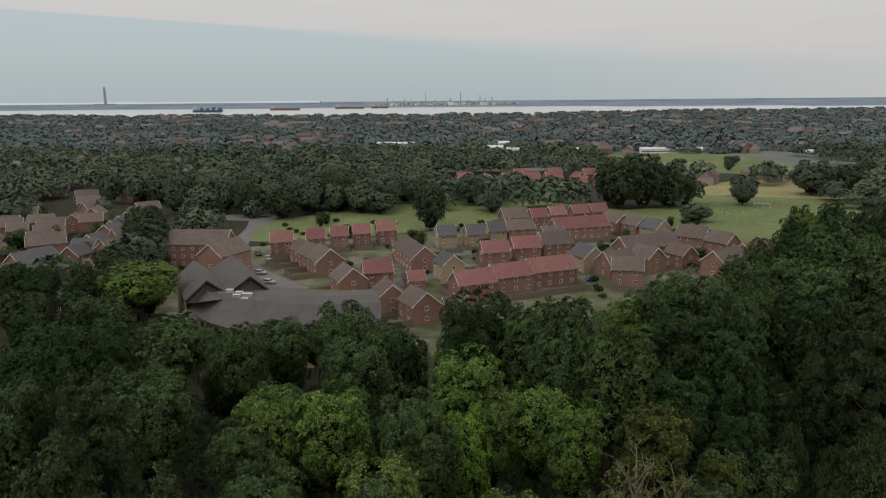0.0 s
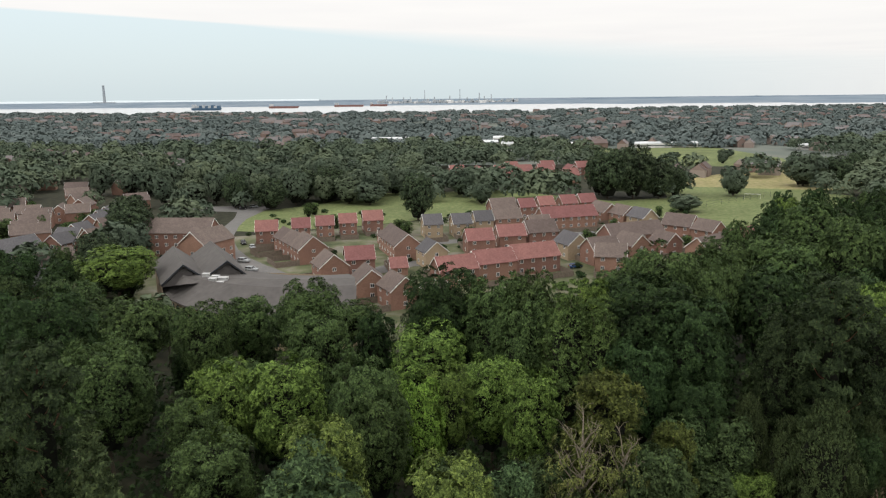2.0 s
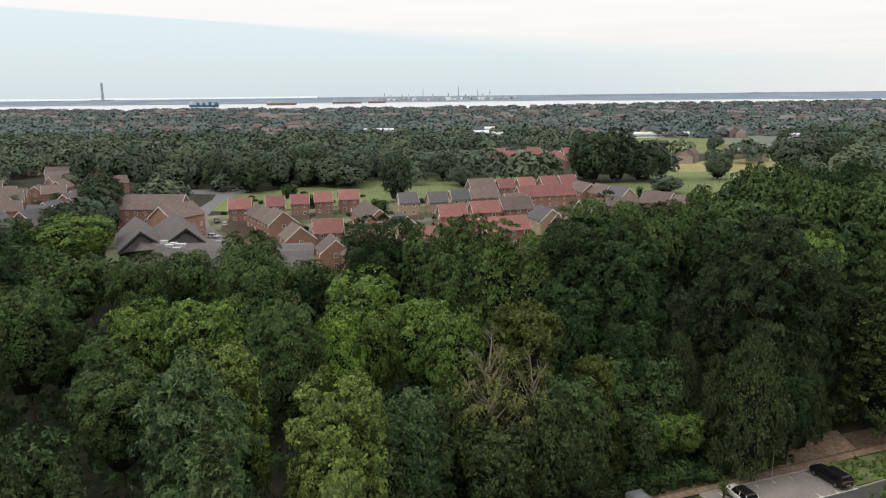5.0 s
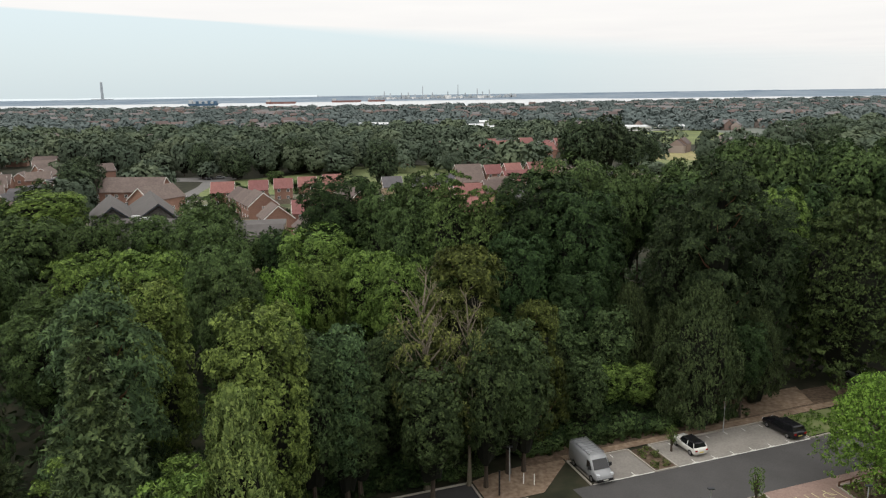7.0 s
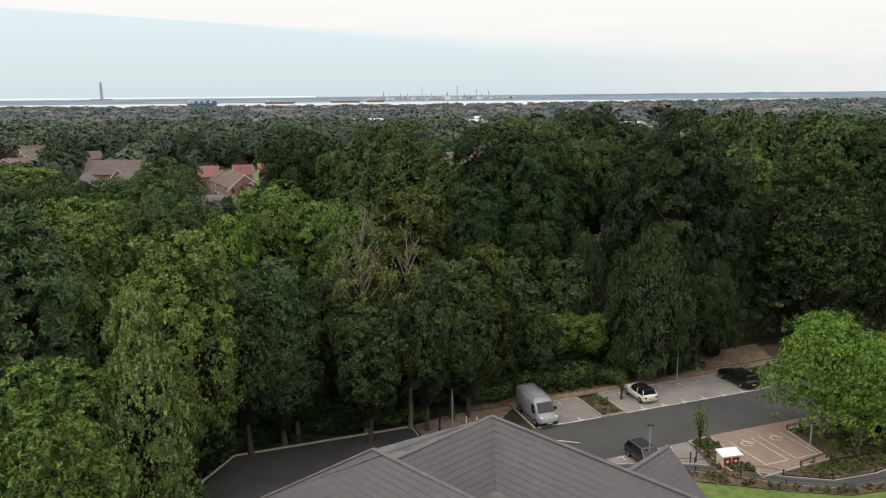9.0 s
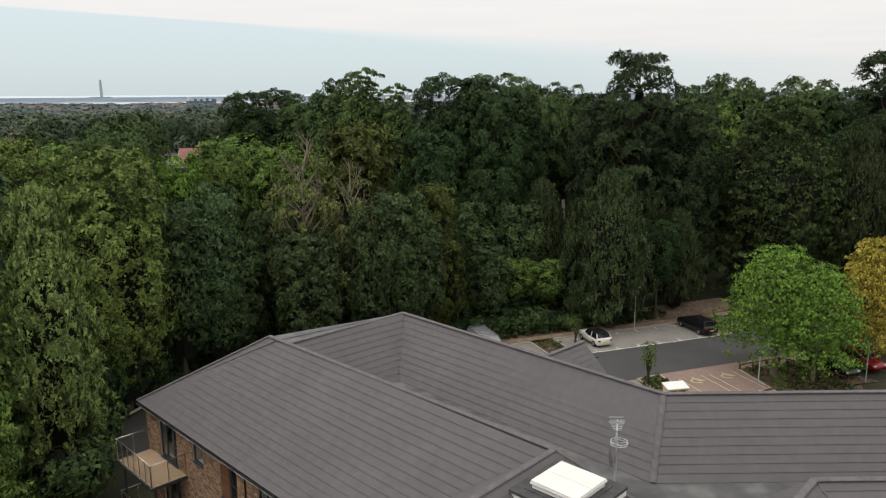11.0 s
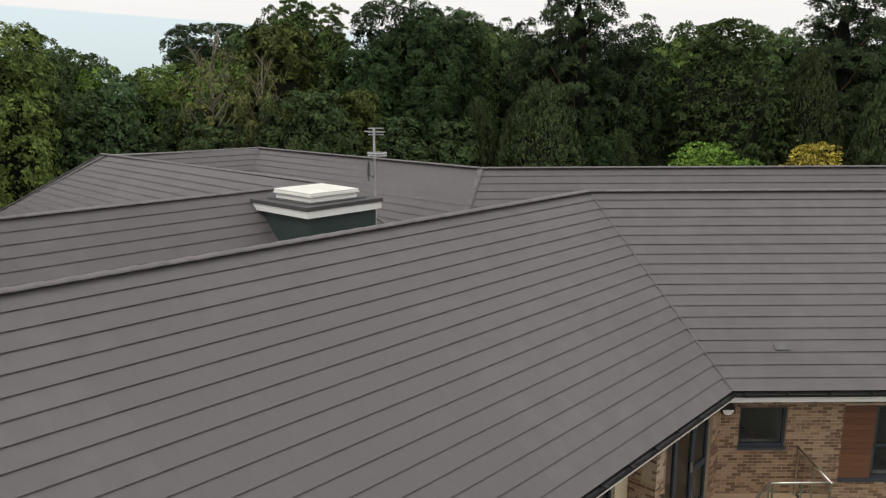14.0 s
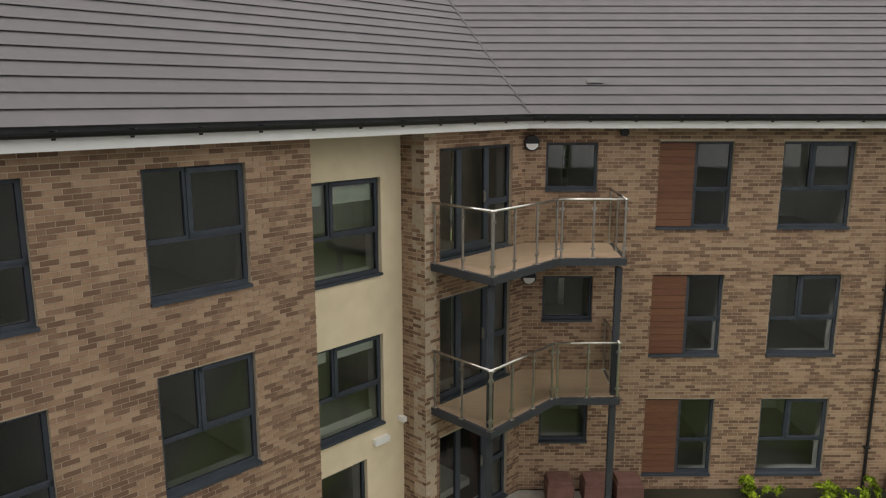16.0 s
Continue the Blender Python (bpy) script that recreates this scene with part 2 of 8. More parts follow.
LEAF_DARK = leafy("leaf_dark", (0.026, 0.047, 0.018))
LEAF_LIGHT = leafy("leaf_light", (0.084, 0.132, 0.033))
LEAF_OLIVE = leafy("leaf_olive", (0.104, 0.148, 0.040))
LEAF_CEDAR = leafy("cedar_spray", (0.07, 0.108, 0.036))
LEAF_PALE = leafy("leaf_pale", (0.150, 0.208, 0.070))
LEAF_BRIGHT = leafy("leaf_bright", (0.100, 0.172, 0.032))
LEAF_YELLOW = leafy("leaf_yellow", (0.300, 0.262, 0.050))
LEAF_BLUE = leafy("needle_blue", (0.052, 0.088, 0.040))
LEAF_PINE = leafy("needle_dark", (0.028, 0.043, 0.019))
LEAF_EDGE = leafy("leaf_edge", (0.044, 0.068, 0.028))
# lighter and bluer than the wood's dark leaves, for haze painted in
LEAF_FIELD = leafy("leaf_field", (0.044, 0.064, 0.036))
LEAF_BED = leafy("bed_leaves", (0.085, 0.105, 0.038))
LEAF_BEECH = leafy("leaf_beech", (0.043, 0.065, 0.023))
LEAF_OLIVEPINE = leafy("needle_olive", (0.060, 0.076, 0.021))
LEAF_SPRUCE = leafy("needle_spruce", (0.055, 0.078, 0.034))
LEAF_DYING = leafy("leaf_dying", (0.092, 0.108, 0.036))
LEAF_BIRCH = leafy("leaf_birch", (0.046, 0.064, 0.028))

# belt leaves carry some painted haze: lightened and shifted to blue
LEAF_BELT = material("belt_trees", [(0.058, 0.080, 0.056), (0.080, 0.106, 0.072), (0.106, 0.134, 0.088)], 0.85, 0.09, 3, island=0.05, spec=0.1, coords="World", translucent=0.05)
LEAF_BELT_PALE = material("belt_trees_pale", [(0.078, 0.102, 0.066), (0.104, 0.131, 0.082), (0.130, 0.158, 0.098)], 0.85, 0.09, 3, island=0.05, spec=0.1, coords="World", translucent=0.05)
# distance haze painted into the leaf colour: paler and bluer than near leaves
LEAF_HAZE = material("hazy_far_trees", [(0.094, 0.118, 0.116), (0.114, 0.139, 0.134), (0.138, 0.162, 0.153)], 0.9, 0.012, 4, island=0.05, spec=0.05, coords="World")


# ---- mesh tools ----
class Geo:
    """Vertices and faces of one mesh in the making."""

    def __init__(self):
        self.v, self.f = [], []

    def face(self, *points):
        k = len(self.v)
        self.v += [tuple(p) for p in points]
        self.f.append(tuple(range(k, k + len(points))))

    def hexa(self, low, high):
        """A solid between two rings of points, both anticlockwise from above."""
        k, n = len(self.v), len(low)
        self.v += [tuple(p) for p in low] + [tuple(p) for p in high]
        self.f.append(tuple(range(k + n - 1, k - 1, -1)))
        self.f.append(tuple(range(k + n, k + 2 * n)))
        for i in range(n):
            j = (i + 1) % n
            self.f.append((k + i, k + j, k + n + j, k + n + i))

    def box(self, x0, x1, y0, y1, z0, z1):
        self.hexa([(x0, y0, z0), (x1, y0, z0), (x1, y1, z0), (x0, y1, z0)], [(x0, y0, z1), (x1, y0, z1), (x1, y1, z1), (x0, y1, z1)])

    def slab(self, ring, z0, z1):
        self.hexa([(p[0], p[1], z0) for p in ring], [(p[0], p[1], z1) for p in ring])

    def tube(self, points, radii, sides=6, cap=True):
        k = len(self.v)
        points = [Vector(p) for p in points]
        for i, p in enumerate(points):
            d = (points[min(i + 1, len(points) - 1)] - points[max(i - 1, 0)]).normalized()
            a = d.orthogonal().normalized()
            if abs(d.z) > 0.9:
                a = (Vector((1, 0, 0)) - d * d.x).normalized()
            b = d.cross(a)
            r = radii[i] if isinstance(radii, (list, tuple)) else radii
            for s in range(sides):
                t = 2 * math.pi * s / sides
                self.v.append(tuple(p + (a * math.cos(t) + b * math.sin(t)) * r))
        for i in range(len(points) - 1):
            for s in range(sides):
                q = (s + 1) % sides
                self.f.append((k + i * sides + s, k + i * sides + q, k + (i + 1) * sides + q, k + (i + 1) * sides + s))
        if cap:
            self.f.append(tuple(k + s for s in reversed(range(sides))))
            e = k + (len(points) - 1) * sides
            self.f.append(tuple(e + s for s in range(sides)))

    def data(self, name, mat, smooth=False):
        me = bpy.data.meshes.new(name)
        me.from_pydata(self.v, [], self.f)
        if mat:
            me.materials.append(mat)
        if smooth:
            me.shade_smooth()
        return me


def thing(name, at, label, category, group="", kind=""):
    """An Empty at a thing's base, the parent of its parts."""
    ob = new(name)
    ob.location = at
    ob.empty_display_size = 0.3
    return tagged(ob, label, category, group, kind)


def world_of(ob):
    m = Matrix.Translation(ob.location) if ob.type == "EMPTY" else ob.matrix_basis.copy()
    return m if ob.parent is None else world_of(ob.parent) @ ob.matrix_parent_inverse @ m


def part(name, geo, mat, parent=None, label="", smooth=False, at=None):
    """One mesh object under a thing or a part. Its points are in world places, or round its own pose at."""
    me = geo if isinstance(geo, bpy.types.Mesh) else geo.data(name, mat, smooth)
    ob = new(name, me)
    if parent is not None:
        ob.parent = parent
        ob.matrix_parent_inverse = world_of(parent).inverted()
    if at is not None:
        ob.matrix_basis = at
    return tagged(ob, label) if label else ob


def solid(name, geo, mat, label, category, kind="", group="", smooth=False, at=None):
    """A thing of one mesh."""
    return tagged(part(name, geo, mat, None, "", smooth, at), label, category, group, kind)


class Wall:
    """A vertical plane with an origin, a direction along it, and an outward normal: at(s, out, z) gives a world point."""

    def __init__(self, origin, along, flip=False):
        self.o = Vector((origin[0], origin[1], 0))
        self.d = Vector((along[0], along[1], 0)).normalized()
        self.n = Vector((self.d.y, -self.d.x, 0)) * (-1 if flip else 1)

    def at(self, s, out, z):
        return self.o + self.d * s + self.n * out + Vector((0, 0, z))

    def ring(self, s0, s1, o0, o1):
        p = [self.at(s0, o1, 0), self.at(s1, o1, 0), self.at(s1, o0, 0), self.at(s0, o0, 0)]
        area = sum(p[i].x * p[(i + 1) % 4].y - p[(i + 1) % 4].x * p[i].y for i in range(4))
        return p if area > 0 else p[::-1]

    def box(self, g, s0, s1, o0, o1, z0, z1):
        g.slab(self.ring(s0, s1, o0, o1), z0, z1)

    def spot(self, s, out, z):
        return Matrix.Translation(self.at(s, out, z)) @ Matrix.Rotation(math.atan2(self.d.y, self.d.x), 4, "Z")


# ---- the ground: one sheet to the horizon, with the estuary across it ----
def smooth(a, b, x):
    t = min(1, max(0, (x - a) / (b - a)))
    return t * t * (3 - 2 * t)


WATER_Z = -4.0


def shore(x):
    """How far off the near shore lies."""
    return 2300 + 0.16 * max(0, -x) + 0.35 * max(0, x) + 45 * math.sin(x / 330) + 30 * math.sin(x / 127 + 1)


def far_shore(x):
    return 4150 - 0.3 * max(0, x) + 80 * math.sin(x / 700 + 0.5)


def ground_z(x, y):
    z = -1.0 * smooth(47, 56, y) - 2.0 * smooth(88, 140, y)
    s, f = shore(x), far_shore(x)
    z -= 3.5 * smooth(s - 60, s + 60, y)
    z += 7.0 * smooth(f - 50, f + 50, y) + 24 * smooth(f + 60, 4900, y)
    return z


ys = [-60 + 2 * i for i in range(120)] + [180 * 1.085 ** i for i in range(1, 42)]
ys = [y for y in ys if y < 4890] + [4890]
g = Geo()
cols = 72
for y in ys:
    half = max(260, y * 0.95 + 200)
    for i in range(cols + 1):
        x = half * (2 * i / cols - 1)
        g.v.append((x, y, ground_z(x, y)))
for j in range(len(ys) - 1):
    for i in range(cols):
        k = j * (cols + 1) + i
        g.f.append((k, k + 1, k + cols + 2, k + cols + 1))
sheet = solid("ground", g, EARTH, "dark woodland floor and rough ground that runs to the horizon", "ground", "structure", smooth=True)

# far ground takes two colours with the distance haze mixed in
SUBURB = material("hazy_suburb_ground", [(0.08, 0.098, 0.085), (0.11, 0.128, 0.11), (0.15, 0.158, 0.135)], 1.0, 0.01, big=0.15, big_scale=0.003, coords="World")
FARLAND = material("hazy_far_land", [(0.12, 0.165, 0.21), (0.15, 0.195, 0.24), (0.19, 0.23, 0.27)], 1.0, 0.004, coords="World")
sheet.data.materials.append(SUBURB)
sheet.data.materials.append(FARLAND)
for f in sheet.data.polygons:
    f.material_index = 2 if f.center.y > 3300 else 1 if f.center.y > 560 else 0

WATERM = material("estuary_water", [(0.40, 0.425, 0.44), (0.47, 0.485, 0.495)], 0.25, 0.004, stretch=(1, 6, 1), spec=0.6, coords="World")
g = Geo()
g.face((-4700, 1900, WATER_Z), (4700, 1900, WATER_Z), (4700, 4880, WATER_Z), (-4700, 4880, WATER_Z))
solid("water", g, WATERM, "pale flat estuary water under an overcast sky", "water", "structure")


def patch(name, ring, mat, label, category, lift_by=0.03, depth=0.0, step=2.0, kind="structure"):
    """A flat piece of ground laid on the slope: a ring in plan, cut into strips that follow the ground."""
    bm = bmesh.new()
    f = bm.faces.new([bm.verts.new((x, y, 0)) for x, y in ring])
    y0, y1 = min(p[1] for p in ring), max(p[1] for p in ring)
    n = max(1, int((y1 - y0) / step))
    for k in range(1, n):
        bmesh.ops.bisect_plane(bm, geom=bm.verts[:] + bm.edges[:] + bm.faces[:], plane_co=(0, y0 + (y1 - y0) * k / n, 0), plane_no=(0, 1, 0))
    for v in bm.verts:
        v.co.z = ground_z(v.co.x, v.co.y) + lift_by
    if sum(f.normal.z for f in bm.faces) < 0:
        bmesh.ops.reverse_faces(bm, faces=bm.faces[:])
    if depth:
        r = bmesh.ops.extrude_face_region(bm, geom=bm.faces[:])
        for e in r["geom"]:
            if isinstance(e, bmesh.types.BMVert):
                e.co.z += depth
    me = bpy.data.meshes.new(name)
    bm.to_mesh(me)
    bm.free()
    me.materials.append(mat)
    return tagged(new(name, me), label, category, "", kind)


# ---- the apartment building ----
RIDGE_Z, EAVE_Z, GUTTER_Z, RUN, INNER = 11.90, 8.3, 9.5, 5.25, 2.5
dsw, nsw = Vector((0.666, 0.746)), Vector((0.746, -0.666))
de, ne = Vector((0.9994, 0.035)), Vector((0.035, -0.9994))
dnw, nnw = Vector((0.72, -0.694)), Vector((-0.694, -0.72))
V0, E0, H0 = Vector((41.02, 22.72)), Vector((43.31, 17.43)), Vector((30.8, 11.3))
J0, K0, Q1, A0, B0 = Vector((25.8, 16.0)), Vector((33.4, 24.6)), Vector((20.94, 36.27)), Vector((27.15, 40.25)), Vector((38.23, 29.3))
V1, E1, B1 = V0 + de * 36, E0 + de * 34, B0 + de * 38
HC = H0 + RUN * (nsw - dsw)
JC = J0 - RUN * (nsw + dsw)
C1 = Vector((13.83, 36.83))


def meet(p, d, q, e):
    """Where two lines in plan cross."""
    den = d.x * e.y - d.y * e.x
    t = ((q.x - p.x) * e.y - (q.y - p.y) * e.x) / den
    return p + d * t


CK = meet(C1, dnw, J0 - RUN * nsw, dsw)
dab = (B0 - A0).normalized()
nab = Vector((-dab.y, dab.x))
C2 = A0 + RUN * nab - RUN * dab
BN = meet(C2, dab, B0 - RUN * ne, de)
AG, BG = A0 + INNER * (dab - nab), Vector((37.3, 26.8))
duj = (H0 - J0).normalized()
nuj = Vector((-duj.y, duj.x))
JG, HG = meet(J0 + INNER * nsw, dsw, J0 + 1.9 * nuj, duj), meet(H0 - INNER * nsw, dsw, J0 + 1.9 * nuj, duj)
KG = meet(J0 + INNER * nsw, dsw, K0 - INNER * nnw, dnw)
VG = meet(H0 - INNER * nsw, dsw, V0 - INNER * ne, de)
B1G, V1G = BG + de * 39, V0 - INNER * ne + de * 36
Q2 = Q1 + dnw * 1.6
QG = meet(Q2 - INNER * nnw, dnw, Q2 + INNER * dnw, nnw)

apartments = thing("apartment_building", (43.3, 17.86, 0), "three-storey buff brick apartment building with grey tiled roofs and balconies", "building")


def lift(p, z):
    return Vector((p.x, p.y, z))


def tiled_slope(name, low_a, low_b, top_b, top_a, label="", pieces=None, gauge=0.335, width=0.33):
    """A roof plane of lapped flat tiles over a backing; pieces: a stretch (s0, s1, r0, r1) whose tiles are objects of their own."""
    a, b, c, d = low_a, low_b, top_b, top_a
    along = (b - a).normalized()
    rise = (d - a) - along * (d - a).dot(along)
    height = rise.length
    rise.normalize()
    out = along.cross(rise)
    if out.z < 0:
        out = -out
    sd, sc, sb = (d - a).dot(along), (c - a).dot(along), (b - a).length
    g = Geo()
    g.face(a, b, c, d)
    slope = part(name, g, TILE, apartments, label)
    tiles, rng = Geo(), random.Random(name)
    rows = max(1, round(height / gauge))
    step = height / rows
    single = {}
    for k in range(rows):
        r0, r1 = k * step, (k + 1) * step
        f0, f1 = r0 / height, r1 / height
        l0, l1 = sd * f0, sd * f1
        e0, e1 = sb + (sc - sb) * f0, sb + (sc - sb) * f1
        lo, hi = min(l0, l1), max(e0, e1)
        s = math.floor(lo / width) * width + (width / 2 if k % 2 else 0) - width
        while s < hi:
            q0, q1 = (min(max(v, l0), e0) for v in (s + 0.0006, s + width - 0.0006))
            t0, t1 = (min(max(v, l1), e1) for v in (s + 0.0006, s + width - 0.0006))
            s += width
            if q1 <= q0 and t1 <= t0:
                continue
            full = q0 == t0 and q1 == t1 and q1 - q0 > width - 0.01
            jit = rng.uniform(-0.0003, 0.0003)
            if full and pieces and pieces[0] < q0 < pieces[1] and pieces[2] < r0 < pieces[3] and len(single) < 300:
                single[(q0, r0)] = jit
                continue
            p = lambda s_, r_, h_: a + along * s_ + rise * r_ + out * h_  # noqa: E731
            x0, x1, y0, y1 = p(q0, r0 - 0.03, 0.036 + jit), p(q1, r0 - 0.03, 0.036 + jit), p(t1, r1, 0.012), p(t0, r1, 0.012)
            tiles.face(x0, x1, y0, y1)
            tiles.face(p(q0, r0 + 0.03, 0.004), p(q1, r0 + 0.03, 0.004), x1, x0)
    part("roof_tiles", tiles, TILE, slope)["kind"] = "stuff"
    if single:
        one, w = Geo(), width - 0.0024
        top = [(0, -0.03, 0.036), (w, -0.03, 0.036), (w, step, 0.012), (0, step, 0.012)]
        one.face(*top)
        one.face((0, 0.03, 0.004), (w, 0.03, 0.004), (w, -0.03, 0.036), (0, -0.03, 0.036))
        me = one.data("roof_tile", TILE_ONE)
        basis = Matrix((along, rise, out)).transposed().to_4x4()
        for (q0, r0), jit in single.items():
            part("roof_tile", me, None, slope, at=Matrix.Translation(a + along * q0 + rise * r0 + out * jit) @ basis)
    return slope


def plane(name, ring, mat, z=None):
    g = Geo()
    g.face(*[lift(p, z) if z is not None else p for p in ring])
    return part(name, g, mat, apartments)


Z = lift
tiled_slope("roof_slope", Z(HC, EAVE_Z), Z(E0, EAVE_Z), Z(V0, RIDGE_Z), Z(H0, RIDGE_Z), "wide dark grey tiled roof slope over the balcony corner", pieces=(6.5, 12.0, 0.2, 5.0))
tiled_slope("roof_slope", Z(E0, EAVE_Z), Z(E1, EAVE_Z), Z(V1, RIDGE_Z), Z(V0, RIDGE_Z))
tiled_slope("roof_slope", Z(V1G, GUTTER_Z), Z(VG, GUTTER_Z), Z(V0, RIDGE_Z), Z(V1, RIDGE_Z))
tiled_slope("roof_slope", Z(BG, GUTTER_Z), Z(B1G, GUTTER_Z), Z(B1, RIDGE_Z), Z(B0, RIDGE_Z))
tiled_slope("roof_slope", Z(B1 - RUN * ne, EAVE_Z), Z(BN, EAVE_Z), Z(B0, RIDGE_Z), Z(B1, RIDGE_Z))
tiled_slope("roof_slope", Z(AG, GUTTER_Z), Z(BG, GUTTER_Z), Z(B0, RIDGE_Z), Z(A0, RIDGE_Z))
tiled_slope("roof_slope", Z(BN, EAVE_Z), Z(C2, EAVE_Z), Z(A0, RIDGE_Z), Z(B0, RIDGE_Z))
tiled_slope("roof_slope", Z(C2, EAVE_Z), Z(C1, EAVE_Z), Z(Q1, RIDGE_Z), Z(A0, RIDGE_Z))
tiled_slope("roof_slope", Z(QG, GUTTER_Z), Z(AG, GUTTER_Z), Z(A0, RIDGE_Z), Z(Q2, RIDGE_Z))
tiled_slope("roof_slope", Z(KG, GUTTER_Z), Z(QG, GUTTER_Z), Z(Q2, RIDGE_Z), Z(K0, RIDGE_Z))
tiled_slope("roof_slope", Z(C1, EAVE_Z), Z(CK, EAVE_Z), Z(K0, RIDGE_Z), Z(Q1, RIDGE_Z))
tiled_slope("roof_slope", Z(CK, EAVE_Z), Z(JC, EAVE_Z), Z(J0, RIDGE_Z), Z(K0, RIDGE_Z))
tiled_slope("roof_slope", Z(JG, GUTTER_Z), Z(KG, GUTTER_Z), Z(K0, RIDGE_Z), Z(J0, RIDGE_Z))
tiled_slope("roof_slope", Z(VG, GUTTER_Z), Z(HG, GUTTER_Z), Z(H0, RIDGE_Z), Z(V0, RIDGE_Z))
tiled_slope("roof_slope", Z(HG, GUTTER_Z), Z(JG, GUTTER_Z), Z(J0, RIDGE_Z), Z(H0, RIDGE_Z))
tiled_slope("roof_slope", Z(JC, EAVE_Z), Z(HC, EAVE_Z), Z(H0, RIDGE_Z), Z(J0, RIDGE_Z))
def on_ab(s_, d_, z):
    """A point of the middle wing: along its ridge, out over its far slope, at a height."""
    p = A0 + dab * s_ + nab * d_
    return Vector((p.x, p.y, z))


tiled_slope("roof_slope", on_ab(10.2, 5.2, 8.3), on_ab(10.2, 5.9, 8.3), on_ab(7.6, 5.9, 10.7), on_ab(7.6, 1.82, 10.7), "small gabled roof over a projecting bay")
tiled_slope("roof_slope", on_ab(5.0, 5.9, 8.3), on_ab(5.0, 5.2, 8.3), on_ab(7.6, 1.82, 10.7), on_ab(7.6, 5.9, 10.7))
plane("gable_wall", [on_ab(5.2, 5.8, 0), on_ab(5.2, 5.8, 8.4), on_ab(7.6, 5.8, 10.6), on_ab(10.0, 5.8, 8.4), on_ab(10.0, 5.8, 0)], CREAM)
plane("roof_infill", [Q1, Q2, A0], LEAD, RIDGE_Z - 0.01)
plane("lead_gutter", [J0, H0, V0, V1, B1, B0, A0, Q2, K0], LEAD, GUTTER_Z - 0.01)

# lead rolls across the flat between the roofs
for k in range(9):
    rolls = Geo()
    p = JG + dsw * (3.0 + k * 1.15)
    rolls.tube([lift(p, GUTTER_Z), lift(p + nsw * (0.75 + 0.25 * k), GUTTER_Z)], 0.028, 6)
    part("lead_roll", rolls, LEAD, apartments)

# ridge and hip caps, one half-round tile after another
cap = Geo()
for i in range(6):
    t0, t1 = math.pi * i / 6, math.pi * (i + 1) / 6
    q = [(x, 0.125 * math.cos(t), 0.004 + 0.045 * math.sin(t) + (0.008 if x > 0.4 else 0)) for x, t in ((0, t0), (0.455, t0), (0.455, t1), (0, t1))]
    cap.face(*q)
    cap.face((0.455, 0.125 * math.cos(t0), q[1][2]), (0.455, 0.11 * math.cos(t0), 0.036 * math.sin(t0)), (0.455, 0.11 * math.cos(t1), 0.036 * math.sin(t1)), q[2])
CAP = cap.data("ridge_tile", RIDGE)


def cap_line(p, q):
    run = (q - p).length
    n = max(1, round(run / 0.45))
    m = (q - p).to_track_quat("X", "Z").to_matrix().to_4x4()
    for k in range(n):
        part("ridge_tile", CAP, None, apartments, at=Matrix.Translation(p.lerp(q, k / n) + Vector((0, 0, 0.014))) @ m)


for p, q in ((H0, V0), (V0, V0 + de * 16), (J0, K0), (K0, Q1), (Q2, A0), (A0, B0), (B0, B0 + de * 16), (J0, H0)):
    cap_line(Z(p, RIDGE_Z), Z(q, RIDGE_Z))
for p, q, z in ((H0, HC, EAVE_Z), (Q1, C1, EAVE_Z), (B0, BG, GUTTER_Z), (K0, KG, GUTTER_Z)):
    cap_line(Z(p, RIDGE_Z), Z(q, z))
cap_line(on_ab(7.6, 1.8, 10.7), on_ab(7.6, 5.9, 10.7))
for p, q, z in ((V0, E0, EAVE_Z), (A0, AG, GUTTER_Z), (J0, JG, GUTTER_Z), (H0, HG, GUTTER_Z)):
    g = Geo()
    g.tube([Z(p, RIDGE_Z + 0.03), Z(q, z + 0.045)], 0.022, 5)
    part("valley_strip", g, LEAD, apartments)

# eaves: soffit, white fascia, black half-round gutter with brackets
EAVES = [(HC, E0), (E0, E1), (C1, CK), (JC, HC), (CK, JC)]
for p, q in EAVES:
    d = (q - p).normalized()
    n = Vector((d.y, -d.x))
    w = Wall(p, d)
    run = (q - p).length
    g = Geo()
    w.box(g, 0, run, -0.36, -0.03, 8.06, 8.10)
    part("soffit", g, WHITE, apartments)
    g = Geo()
    w.box(g, 0, run, -0.03, 0.0, 8.03, 8.21)
    part("fascia", g, WHITE, apartments)
    g = Geo()
    w.box(g, 0, run, -0.10, -0.004, 8.21, 8.31)
    part("eaves_tray", g, BLACK, apartments)
    g = Geo()
    for i in range(6):
        t0, t1 = math.pi * i / 6, math.pi * (i + 1) / 6
        for r, flip in ((0.072, 1), (0.062, 0)):
            ps = [w.at(s, 0.072 - r * math.cos(t), 8.25 - r * math.sin(t)) for s, t in ((0, t0), (run, t0), (run, t1), (0, t1))]
            g.face(*(ps if flip else ps[::-1]))
    gutter = part("gutter", g, BLACK, apartments)
    b = Geo()
    for k in range(int(run / 0.9)):
        w.box(b, 0.3 + k * 0.9, 0.34 + k * 0.9, -0.002, 0.148, 8.245, 8.262)
        w.box(b, 0.3 + k * 0.9, 0.34 + k * 0.9, 0.0, 0.03, 8.15, 8.23)
    part("gutter_bracket", b, BLACK, gutter)

# walls
SW, EW, NW = Wall((43.3, 17.86), dsw), Wall((43.3, 17.86), de), Wall(C1 - 0.35 * nnw, dnw)
ONE_BRICK = Geo()
ONE_BRICK.box(0.002, 0.211, 0, 0.05, 0.001, 0.063)
